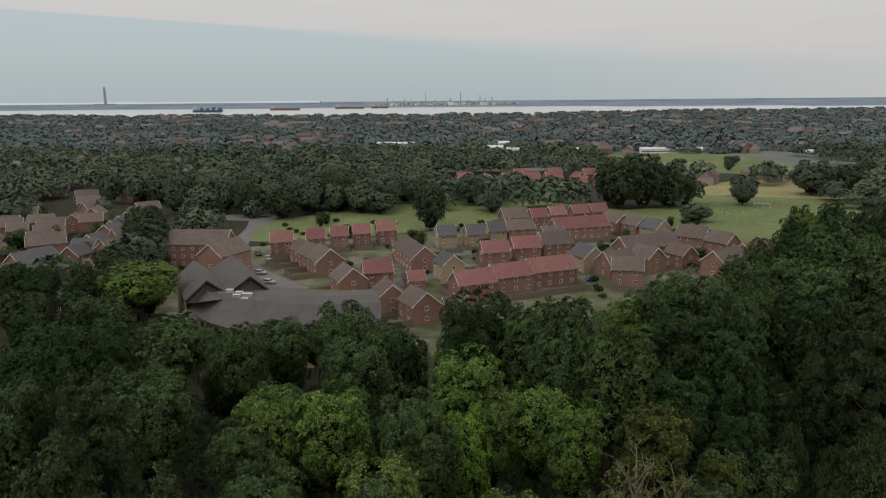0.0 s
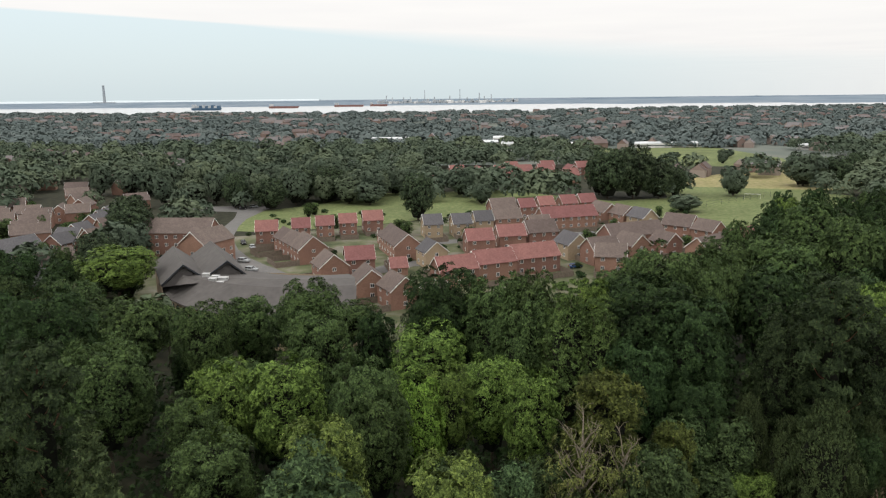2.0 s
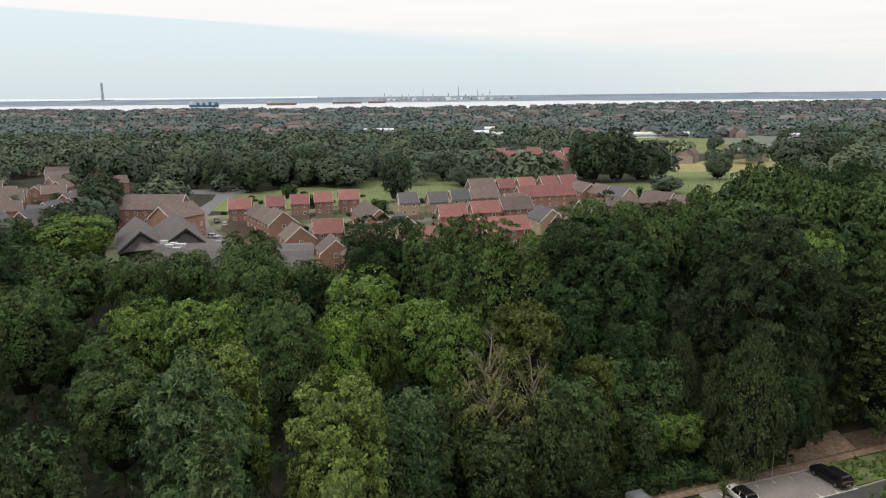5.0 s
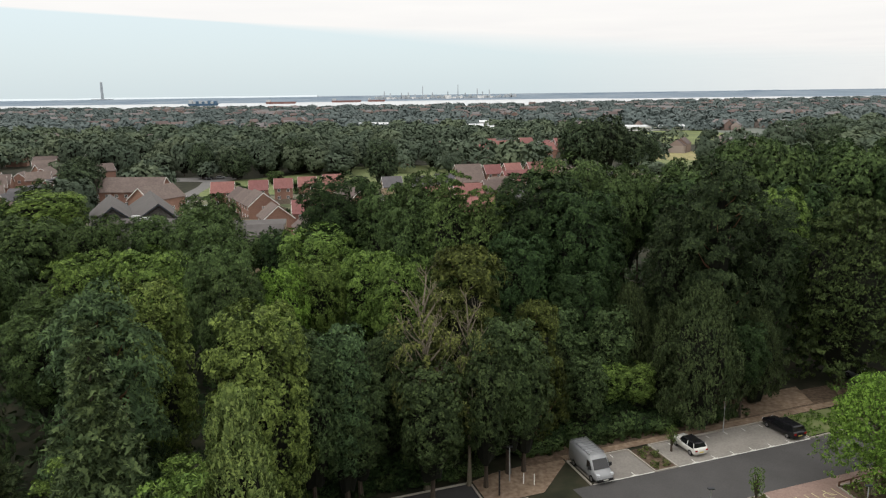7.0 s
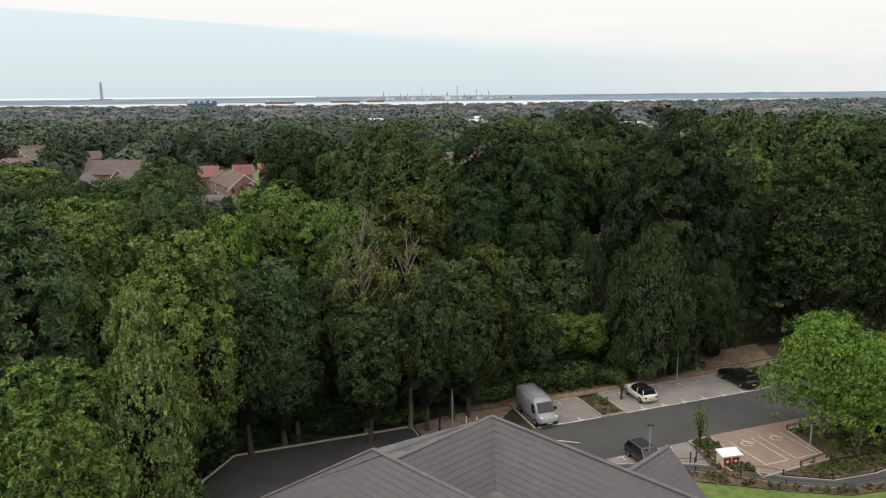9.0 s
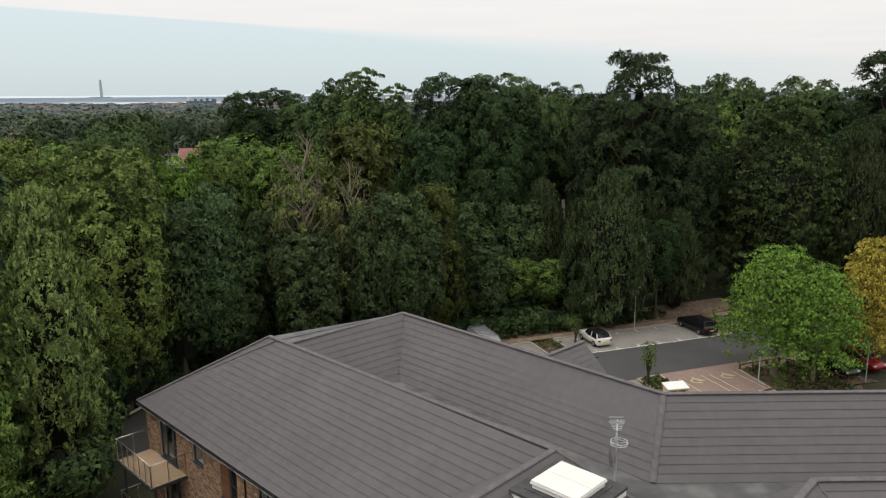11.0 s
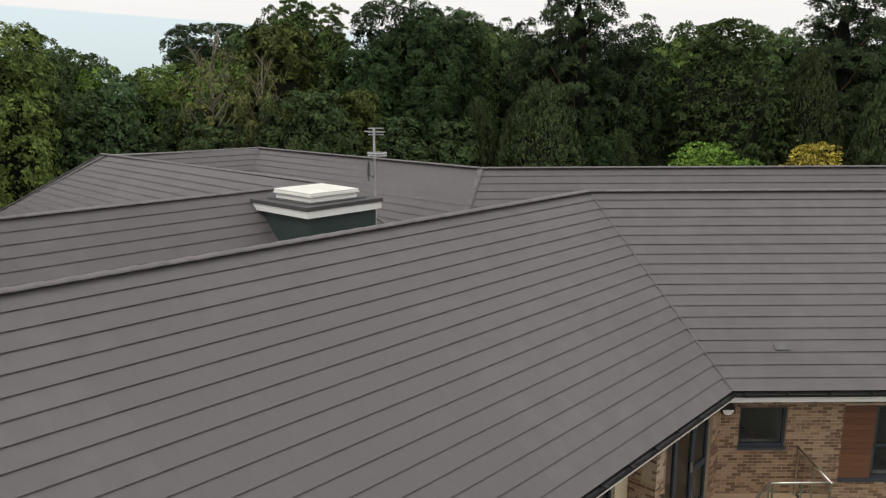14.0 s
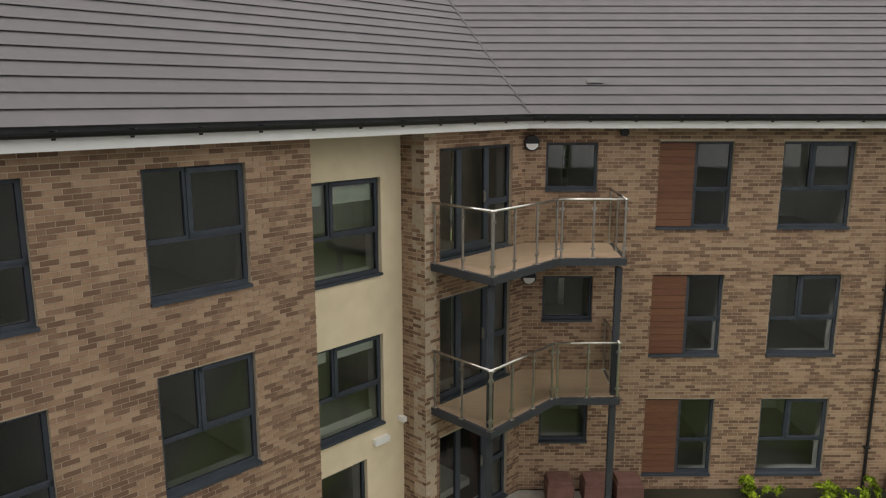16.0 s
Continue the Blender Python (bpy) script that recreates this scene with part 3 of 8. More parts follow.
ONE_BRICK = ONE_BRICK.data("brick", BRICK_ONE)


def spans(lo, hi, cuts):
    """What is left of lo..hi past the cuts."""
    out, at = [], lo
    for c, d in sorted(cuts):
        if c > at:
            out.append((at, min(c, hi)))
        at = max(at, d)
    if at < hi:
        out.append((at, hi))
    return [(a, b) for a, b in out if b - a > 0.01]


def wall_body(w, s0, s1, z0, z1, holes, mat, out=-0.008, thick=0.3, label=""):
    zs = sorted({z0, z1, *[z for h in holes for z in h[2:] if z0 < z < z1]})
    g = Geo()
    for a, b in zip(zs, zs[1:]):
        cuts = [(h[0], h[1]) for h in holes if h[2] < (a + b) / 2 < h[3]]
        for c, d in spans(s0, s1, cuts):
            w.box(g, c, d, out - thick, out, a, b)
    return part("wall", g, mat, apartments, label)


def brick_wall(w, s0, s1, z0, z1, holes, label, near=None):
    body = wall_body(w, s0, s1, z0, z1, holes, MORTAR, label=label)
    g, rng, picked = Geo(), random.Random(str(s0)), 0
    for k in range(int((z1 - z0) / 0.075)):
        a = z0 + k * 0.075 + 0.005
        b = a + 0.062
        cuts = [(h[0], h[1]) for h in holes if h[2] < b - 0.02 and h[3] > a + 0.02]
        for c, d in spans(s0, s1, cuts):
            s = math.floor(c / 0.225) * 0.225 - (0.1125 if k % 2 else 0)
            while s < d:
                q0, q1 = max(s + 0.007, c), min(s + 0.218, d)
                s += 0.225
                if q1 - q0 < 0.03:
                    continue
                o = rng.uniform(-0.002, 0.002)
                if near and picked < 300 and near[0] < q0 < near[1] and near[2] < a < near[3] and q1 - q0 > 0.208:
                    part("brick", ONE_BRICK, None, body, at=w.spot(q0, o, a))
                    picked += 1
                    continue
                p = [w.at(q0, o, a), w.at(q1, o, a), w.at(q1, o, b), w.at(q0, o, b)]
                r = [w.at(q0, -0.01, a), w.at(q1, -0.01, a), w.at(q1, -0.01, b), w.at(q0, -0.01, b)]
                k0 = len(g.v)
                g.v += [tuple(x) for x in p + r]
                g.f += [(k0, k0 + 1, k0 + 2, k0 + 3)] + [(k0 + i, k0 + 4 + i, k0 + 4 + (i + 1) % 4, k0 + (i + 1) % 4) for i in range(4)]
    part("bricks", g, BRICK, body)["kind"] = "stuff"
    return body


def window(w, s0, s1, z0, z1, style, out=0.0, blind=0.0):
    """A window in its opening: frame, panes, sill, and boards beside it where it has them."""
    back, front = out - 0.15, out - 0.085
    f, bars = Geo(), []
    rings = [[w.at(a, o, z) for a, z in ((s0 + p, z0 + q), (s1 - p, z0 + q), (s1 - p, z1 - p), (s0 + p, z1 - p))] for o in (back, front) for p, q in ((0, 0), (0.06, 0.07))]
    f.v += [tuple(v) for ring in rings for v in ring]
    for i in range(4):
        k = (i + 1) % 4
        f.f += [(8 + i, 8 + k, 12 + k, 12 + i), (i, 4 + i, 4 + k, k), (4 + i, 12 + i, 12 + k, 4 + k), (i, k, 8 + k, 8 + i)]

    def bar(a, b, c, d, e, h):
        g = Geo()
        w.box(g, a, b, c, d, e, h)
        bars.append(g)

    panes, g0 = [], s0
    if style == "boarded":
        g0 = s0 + 0.78
        bar(g0 - 0.03, g0 + 0.04, back, front, z0, z1)
        zt = z0 + (z1 - z0) * 0.44
        bar(g0, s1, back, front, zt - 0.035, zt + 0.035)
        bar(g0 + 0.02, s1 - 0.04, front, front + 0.02, zt + 0.02, zt + 0.06)
        panes = [(g0, s1, z0, zt), (g0, s1, zt, z1)]
    elif style == "wide":
        m = s0 + (s1 - s0) * 0.42
        zt = z0 + (z1 - z0) * 0.45
        bar(s0, s1, back, front, zt - 0.035, zt + 0.035)
        bar(m - 0.04, m + 0.04, back, front + 0.005, zt, z1)
        for a, b, c, d in ((m, s1 - 0.02, z1 - 0.1, z1 - 0.03), (m, s1 - 0.02, zt + 0.02, zt + 0.08), (m, m + 0.07, zt, z1), (s1 - 0.09, s1 - 0.02, zt, z1)):
            bar(a, b, front - 0.01, front + 0.025, c, d)
        panes = [(s0, s1, z0, zt), (s0, m, zt, z1), (m, s1, zt, z1)]
    elif style == "small":
        panes = [(s0, s1, z0, z1)]
    elif style == "door":
        for m in (s0 + 0.62, s0 + 1.42):
            bar(m - 0.07, m + 0.07, back, front, z0, z1)
        zt = z0 + 0.95
        bar(s0 + 1.42, s1, back, front, zt - 0.06, zt + 0.06)
        bar(s0 + 0.7, s0 + 1.36, back, front, z0, z0 + 0.22)
        bar(s0 + 0.05, s0 + 0.58, back, front, z0, z0 + 0.14)
        panes = [(s0, s0 + 0.62, z0, z1), (s0 + 0.62, s0 + 1.42, z0, z1), (s0 + 1.42, s1, z0, zt), (s0 + 1.42, s1, zt, z1)]
    frame_ob = part("door" if style == "door" else "window", f, ANTHRACITE, apartments, "anthracite glazed balcony door" if style == "door" else "anthracite framed window")
    for g in bars:
        part("mullion", g, ANTHRACITE, frame_ob)
    for a, b, c, d in panes:
        p = Geo()
        p.face(w.at(a + 0.03, out - 0.12, c + 0.03), w.at(b - 0.03, out - 0.12, c + 0.03), w.at(b - 0.03, out - 0.12, d - 0.03), w.at(a + 0.03, out - 0.12, d - 0.03))
        part("pane", p, GLASS, frame_ob).visible_shadow = False
    s = Geo()
    w.box(s, s0 - 0.005, s1 + 0.005, out - 0.16, out + 0.035, z0 - 0.035, z0 + 0.012)
    part("sill", s, ANTHRACITE, frame_ob)
    r = Geo()
    for a, b in ((s0, s0 + 0.02), (s1 - 0.02, s1)):
        w.box(r, a, b, out - 0.42, out - 0.155, z0, z1)
    w.box(r, s0, s1, out - 0.42, out - 0.155, z0 - 0.01, z0 + 0.015)
    part("reveal", r, WHITE, frame_ob)
    if style == "boarded":
        n = round((z1 - z0 - 0.05) / 0.15)
        for k in range(n):
            b = Geo()
            h = (z1 - z0 - 0.05) / n
            w.box(b, s0 + 0.01, g0 - 0.035, out - 0.14, out - 0.045, z0 + 0.02 + k * h + 0.006, z0 + 0.02 + (k + 1) * h)
            part("board", b, PANEL, frame_ob)
    if blind:
        for a, b, c, d in panes[1:]:
            bl = Geo()
            w.box(bl, a + 0.08, b - 0.08, out - 0.2, out - 0.19, d - blind, d - 0.06)
            part("blind", bl, BLIND, frame_ob)
    if style == "door":
        h = Geo()
        h.tube([w.at(s0 + 1.33, front + 0.04, z0 + 1.0), w.at(s0 + 1.33, front + 0.04, z0 + 1.16)], 0.012, 6)
        w.box(h, s0 + 1.315, s0 + 1.345, front, front + 0.02, z0 + 0.96, z0 + 1.2)
        part("handle", h, STEEL, frame_ob)
    return frame_ob


FLOORS = (0.0, 2.8, 5.6)
e_holes, sw_holes, pier_holes, nw_holes, cream_holes = [], [], [], [], []
for z in FLOORS:
    e_holes += [(0.42, 1.49, z + 1.16, z + 2.13), (2.75, 4.28, z + 0.36, z + 2.15), (5.3, 6.8, z + 0.36, z + 2.15), (8.6, 10.1, z + 0.36, z + 2.15)]
    sw_holes += [(-8.05, -6.53, z + 0.36, z + 2.13), (-10.95, -9.42, z + 0.36, z + 2.13), (-13.8, -12.3, z + 0.36, z + 2.13)]
    pier_holes += [(-2.55, -0.42, z + 0.06, z + 2.13)]
    nw_holes += [(1.5, 3.45, z + 0.06, z + 2.13), (5.1, 6.15, z + 1.1, z + 2.1), (7.7, 9.2, z + 0.36, z + 2.13), (10.9, 12.4, z + 0.36, z + 2.13)]
cream_holes = [(-5.35, -3.45, 5.5, 7.25), (-5.35, -3.45, 2.6, 4.35), (-5.35, -3.9, 0.0, 2.0)]
brick_wall(EW, 0.0, 12.0, 0, 8.1, e_holes, "buff and brown multi-stock brick wall with flush windows", near=(4.3, 5.3, 1.2, 8.0))
wall_body(EW, 12.0, 33.0, 0, 8.1, [], MORTAR)
brick_wall(SW, -16.5, -5.4, 0, 8.1, sw_holes, "buff and brown brick wall with large windows")
brick_wall(SW, -2.95, 0.0, 0, 8.1, pier_holes, "brick bay with glazed balcony doors")
RET = Wall(SW.at(-2.95, -0.66, 0), nsw)
brick_wall(RET, 0.0, 0.66, 0, 8.1, [], "narrow brick return")
wall_body(SW, -6.0, -2.4, 0, 8.1, cream_holes, CREAM, out=-0.6, label="cream rendered recess with stair windows")
brick_wall(NW, 0.0, 13.6, 0, 8.1, nw_holes, "brick wall with balconies over the woodland edge")
for p, q in ((C1 - 0.35 * nnw, C2 - 0.4 * nab), (C2 - 0.4 * nab, BN - 0.4 * nab), (HC - 0.35 * nsw, JC + 0.35 * nsw), (JC + 0.35 * nsw, CK)):
    w = Wall(p, q - p)
    wall_body(w, 0.35, (q - p).length - 0.1, 0, 8.1, [], MORTAR, out=0.0 if p != HC - 0.35 * nsw else -0.4)

for z in FLOORS:
    window(EW, 0.42, 1.49, z + 1.16, z + 2.13, "small")
    window(EW, 2.75, 4.28, z + 0.36, z + 2.15, "boarded")
    window(EW, 5.3, 6.8, z + 0.36, z + 2.15, "wide")
    window(EW, 8.6, 10.1, z + 0.36, z + 2.15, "wide")
    window(SW, -8.05, -6.53, z + 0.36, z + 2.13, "wide")
    window(SW, -10.95, -9.42, z + 0.36, z + 2.13, "boarded")
    window(SW, -13.8, -12.3, z + 0.36, z + 2.13, "wide")
    window(SW, -2.55, -0.42, z + 0.06, z + 2.13, "door")
    window(NW, 1.5, 3.45, z + 0.06, z + 2.13, "door")
    window(NW, 5.1, 6.15, z + 1.1, z + 2.1, "small")
    window(NW, 7.7, 9.2, z + 0.36, z + 2.13, "boarded")
    window(NW, 10.9, 12.4, z + 0.36, z + 2.13, "wide")
window(SW, -5.35, -3.45, 5.5, 7.25, "wide", -0.6, 0.42)
window(SW, -5.35, -3.45, 2.6, 4.35, "wide", -0.6, 0.3)
window(SW, -5.35, -3.9, 0.0, 2.0, "small", -0.6)

# floors and inner walls behind the windows
for z in (0.02, 2.62, 5.42, 8.02):
    g = Geo()
    SW.box(g, -16.4, -0.6, -5.5, -0.95 if z > 8 else -0.93, z, z + 0.16)
    EW.box(g, 0.6, 32.5, -5.5, -0.32, z, z + 0.16)
    NW.box(g, 0.3, 13.3, -5.0, -0.32, z, z + 0.16)
    part("floor_slab", g, CARPET if z < 8 else PLASTER, apartments)
g = Geo()
SW.box(g, -16.4, -3.3, -4.4, -4.3, 0, 8)
SW.box(g, -3.2, 2.0, -5.6, -5.5, 0, 8)
EW.box(g, 1.6, 32.5, -4.1, -4.0, 0, 8)
NW.box(g, 0.3, 13.3, -5.1, -5.0, 0, 8)
for s in (-12.0, -9.2, -6.2):
    SW.box(g, s, s + 0.1, -5.5, -0.35 if s != -6.2 else -0.95, 0, 8)
for s in (2.1, 4.8, 7.6, 11.0):
    EW.box(g, s, s + 0.1, -5.5, -0.32, 0, 8)
SW.box(g, -0.2, 0.0, -5.5, -3.2, 0, 8)
EW.box(g, -1.4, 1.7, -5.7, -5.6, 0, 8)
SW.box(g, -3.2, 2.4, -4.4, -4.3, 0, 8)
part("inner_wall", g, PLASTER, apartments)


# balconies
def balcony(ring, z, open_edges, name="balcony"):
    """A deck with a steel edge and glass balustrade. ring: plan points; open_edges: indexes of the edges that carry glass."""
    cx = sum((Vector(p[:2]) for p in ring), Vector((0, 0))) / len(ring)
    g = Geo()
    g.slab(ring, z - 0.05, z)
    deck = part(name, g, DECK, apartments, "balcony with buff decking and glass balustrade")
    e = Geo()
    for i in range(len(ring)):
        p, q = Vector(ring[i]), Vector(ring[(i + 1) % len(ring)])
        w = Wall(p, q - p)
        if i in open_edges:
            w.box(e, 0, (q - p).length, -0.06, 0.012, z - 0.13, z - 0.055)
            w.box(e, 0, (q - p).length, -0.06, 0.016, z - 0.055, z + 0.008)
    part("edge_beam", e, STEELGREY, deck)
    for i in open_edges:
        p, q = Vector(ring[i]), Vector(ring[(i + 1) % len(ring)])
        w, run = Wall(p, q - p), (q - p).length
        r = Geo()
        r.tube([w.at(-0.01, -0.05, z + 1.12), w.at(run + 0.01, -0.05, z + 1.12)], 0.025, 8)
        part("handrail", r, STEEL, deck, smooth=True)
        n = max(1, round(run / 0.72))
        for k in range(n + 1):
            s = min(max(k * run / n, 0.04), run - 0.04)
            b = Geo()
            b.tube([w.at(s, -0.05, z), w.at(s, -0.05, z + 1.1)], 0.021, 8)
            w.box(b, s - 0.05, s + 0.05, -0.1, 0.0, z + 0.002, z + 0.014)
            for h in (0.16, 0.92):
                w.box(b, s - 0.045, s + 0.045, -0.065, -0.035, z + h, z + h + 0.05)
            part("baluster", b, STEEL, deck)
            if k < n:
                a, c = k * run / n + 0.05, (k + 1) * run / n - 0.05
                p2 = Geo()
                p2.face(w.at(a, -0.05, z + 0.1), w.at(c, -0.05, z + 0.1), w.at(c, -0.05, z + 1.05), w.at(a, -0.05, z + 1.05))
                part("glass_panel", p2, CLEARGLASS, deck).visible_shadow = False
    return deck


corner = [(41.45, 15.78), (42.53, 14.72), (43.84, 16.26), (45.11, 16.32), (45.13, 17.92), (43.3, 17.86)]
for z in (5.65, 2.85):
    balcony(corner, z, (0, 1, 2, 3))
for x, y in ((45.02, 16.52), (42.52, 14.98)):
    g = Geo()
    for a, b, c, d in ((-0.06, 0.06, -0.06, -0.045), (-0.06, 0.06, 0.045, 0.06), (-0.008, 0.008, -0.05, 0.05)):
        g.box(x + a, x + b, y + c, y + d, 0, 5.45)
    part("balcony_post", g, STEELGREY, apartments)
nwb = [NW.at(0.3, 0.0, 0), NW.at(0.3, 1.75, 0), NW.at(4.35, 1.75, 0), NW.at(4.35, 0.0, 0)]
nwb = [(p.x, p.y) for p in nwb]
for z in (5.65, 2.85):
    balcony(nwb, z, (0, 1, 2))
for s in (0.5, 4.1):
    g = Geo()
    NW.box(g, s, s + 0.1, 1.45, 1.55, 0, 5.45)
    part("balcony_post", g, STEELGREY, apartments)

# lift housing with its white skylight, and the aerial mast beside it
mid = Vector((33.57, 22.42))
LW = Wall(mid, dsw)
g = Geo()
LW.box(g, -1.13, 1.13, -1.13, 1.13, 9.3, 11.48)
housing = part("lift_housing", g, GREENCLAD, apartments, "dark green clad lift housing with flat cap and white skylight")
g = Geo()
LW.box(g, -1.25, 1.25, -1.25, 1.25, 11.47, 11.66)
part("white_trim", g, WHITE, housing)
g = Geo()
LW.box(g, -1.28, 1.28, -1.28, 1.28, 11.66, 11.76)
LW.box(g, -0.95, 0.95, -0.95, 0.95, 11.76, 11.79)
part("flat_cap", g, FELT, housing)
g = Geo()
for o, a, b in ((0.78, 11.79, 11.88), (0.75, 11.88, 11.93), (0.83, 11.93, 11.98)):
    LW.box(g, -o, o, -o, o, a, b)
part("skylight_kerb", g, WHITE, housing)
for a, b in ((-0.81, -0.008), (0.008, 0.81)):
    g = Geo()
    g.hexa([LW.at(a, 0.81, 11.98), LW.at(b, 0.81, 11.98), LW.at(b, -0.81, 11.98), LW.at(a, -0.81, 11.98)],
           [LW.at(a, 0.81, 12.03), LW.at(b, 0.81, 12.03), LW.at(b, -0.81, 12.045), LW.at(a, -0.81, 12.045)])
    part("skylight_pane", g, SKYLIGHT, housing)

mast = thing("aerial_mast", (35.1, 23.1, 9.9), "thin galvanised mast with television aerial, ring aerial and small dish", "aerial")
mx, my = 35.1, 23.1
g = Geo()
g.tube([(mx, my, 9.9), (mx, my, 13.62)], 0.034, 8)
part("pole", g, GALV, mast)
g = Geo()
g.tube([(mx - 0.12, my - 0.55, 13.56), (mx + 0.08, my + 0.35, 13.50)], 0.02, 6)
for k in range(7):
    t = -0.5 + k * 0.13
    h = 0.12 + 0.02 * k
    g.tube([(mx + t * 0.2 - h, my + t, 13.53 - t * 0.06), (mx + t * 0.2 + h, my + t, 13.53 - t * 0.06)], 0.011, 5)
for h in (13.43, 13.49, 13.61):
    g.tube([(mx - 0.2, my + 0.3, h), (mx + 0.24, my + 0.3, h)], 0.014, 5)
part("yagi_aerial", g, GALV, mast)
g = Geo()
g.tube([(mx + 0.08 + 0.26 * math.cos(t * math.pi / 8), my + 0.26 * math.sin(t * math.pi / 8), 12.87) for t in range(17)], 0.02, 6, False)
g.tube([(mx + 0.08 + 0.26 * math.cos(t * math.pi / 8), my + 0.26 * math.sin(t * math.pi / 8), 12.94) for t in range(17)], 0.02, 6, False)
for t in range(4):
    g.tube([(mx, my, 12.9), (mx + 0.08 + 0.26 * math.cos(t * math.pi / 2), my + 0.26 * math.sin(t * math.pi / 2), 12.9)], 0.014, 5)
part("ring_aerial", g, GALV, mast)
g = Geo()
for i in range(12):
    t0, t1 = 2 * math.pi * i / 12, 2 * math.pi * (i + 1) / 12
    for r0, r1, x0, x1 in ((0, 0.15, 0.06, 0.045), (0.15, 0.27, 0.045, 0.0)):
        g.face(*[(mx - 0.16 - x, my - 0.05 + r * math.cos(t), 12.45 + 1.2 * r * math.sin(t)) for r, x, t in ((r0, x0, t0), (r1, x1, t0), (r1, x1, t1), (r0, x0, t1))])
g.tube([(mx, my, 12.25), (mx - 0.2, my - 0.05, 12.35)], 0.015, 6)
part("dish", g, LEAD, mast)
g = Geo()
g.tube([(mx - 0.6, my + 0.35, 11.7), (mx - 0.35, my + 0.2, 11.45), (mx, my, 11.5)], 0.018, 6)
g.tube([(mx, my, 10.6), (mx - 0.02, my - 0.2, 10.6)], 0.015, 6)
part("stay", g, GALV, mast)

# wall fittings
for z in FLOORS:
    lamp = Geo()
    w, s, zz = EW, 0.12, z + 2.12
    ring = [w.at(s + 0.17 * math.cos(t * math.pi / 10), 0.0, zz + 0.17 * math.sin(t * math.pi / 10)) for t in range(20)]
    ring2 = [w.at(s + 0.15 * math.cos(t * math.pi / 10), 0.09, zz + 0.15 * math.sin(t * math.pi / 10)) for t in range(20)]
    lamp.hexa(ring, ring2)
    lo = part("bulkhead_lamp", lamp, BLACK, apartments, "round black bulkhead lamp with half-moon opal lens")
    lens = Geo()
    lens.face(*[w.at(s + 0.125 * math.cos(math.pi + t * math.pi / 8), 0.094, zz - 0.01 + 0.125 * math.sin(math.pi + t * math.pi / 8)) for t in range(9)])
    part("lens", lens, WHITE, lo)
g = Geo()
g.tube([EW.at(2.0, 0.0, 7.94), EW.at(2.0, 0.1, 7.94)], 0.085, 12)
part("flue_outlet", g, BLACK, apartments)
for w, s in ((EW, 7.72), (SW, -11.6), (NW, 10.0)):
    g = Geo()
    g.tube([w.at(s, 0.28, 8.16), w.at(s, 0.26, 8.02), w.at(s, 0.06, 7.85), w.at(s, 0.06, 0.0)], 0.036, 8)
    for z in (1.0, 2.8, 4.6, 6.4):
        w.box(g, s - 0.06, s + 0.06, 0.0, 0.1, z, z + 0.04)
    part("downpipe", g, BLACK, apartments)
for s, r, w0, w1 in ((0.0, 0, 0, 0),):
    rise = Vector((V0.x - E0.x, V0.y - E0.y, 0))
up_e = (Vector((-ne.x * RUN, -ne.y * RUN, RIDGE_Z - EAVE_Z))).normalized()
out_e = Vector((de.x, de.y, 0)).cross(up_e)
for base, along, upv, s, r in ((Z(E0, EAVE_Z), Vector((de.x, de.y, 0)), up_e, 1.45, 1.12),):
    g = Geo()
    c = base + along * s + upv * r + out_e * 0.03
    for a, b, o0, o1 in ((-0.17, 0.17, 0.0, 0.02), (-0.11, 0.06, 0.02, 0.03)):
        q = [c + along * a - upv * 0.09, c + along * b - upv * 0.09, c + along * b + upv * 0.09, c + along * a + upv * 0.09]
        g.hexa([p + out_e * o0 for p in q], [p + out_e * o1 for p in q])
    part("roof_vent", g, LEAD, apartments)
lbox = Geo()
SW.box(lbox, -3.75, -3.4, -0.6, -0.5, 2.22, 2.34)
part("bulkhead_light", lbox, WHITE, apartments)
camg = Geo()
SW.box(camg, -3.1, -3.0, -0.6, -0.45, 2.5, 2.6)
part("security_camera", camg, WHITE, apartments)


# ---- car park and grounds ----
LAWN = material("lawn_grass", [(0.075, 0.125, 0.022), (0.11, 0.165, 0.034), (0.145, 0.20, 0.05)], 1.0, 1.5, big=0.12, big_scale=0.15, bump=0.4, bump_scale=20, coords="World")
ub, vb = Vector((0.933, 0.36)), Vector((-0.36, 0.933))  # along the bays, and up the bays
F0 = Vector((43.4, 70.1))


def bay(a, b):
    p = F0 + ub * a + vb * b
    return (p.x, p.y)


patch("car_park_road", [bay(-13.5, -8.6), bay(0, -7.4), bay(60, -7.2), bay(60, 1.2), bay(14.7, 0.0), bay(-14, 0.0)], TARMAC, "grey tarmac car park lane", "road", 0.03)
patch("bay_paving", [bay(-11.6, 0), bay(-4.9, 0), bay(-4.9, 4.75), bay(-11.6, 4.75)], BAYPAVE, "grey block paved parking bays", "paving", 0.05)
patch("bay_paving", [bay(-2.1, 0), bay(14.6, 0), bay(14.6, 4.9), bay(-2.1, 4.9)], BAYPAVE, "grey block paved parking bays", "paving", 0.05)
patch("bay_paving", [bay(-9.0, -12.2), bay(-9.0, -7.4), bay(-0.6, -7.2), bay(1.0, -11.6), bay(0.5, -13.0)], BAYPAVE, "grey block paved parking bays", "paving", 0.05)
patch("accessible_bays", [bay(2.0, -6.9), bay(60, -7.0), bay(60, -8.6), bay(16.5, -8.6), bay(9.3, -8.3), bay(8.6, -14.0), bay(1.2, -14.6)], REDPAVE, "buff red block paving with accessible bays", "paving", 0.055)
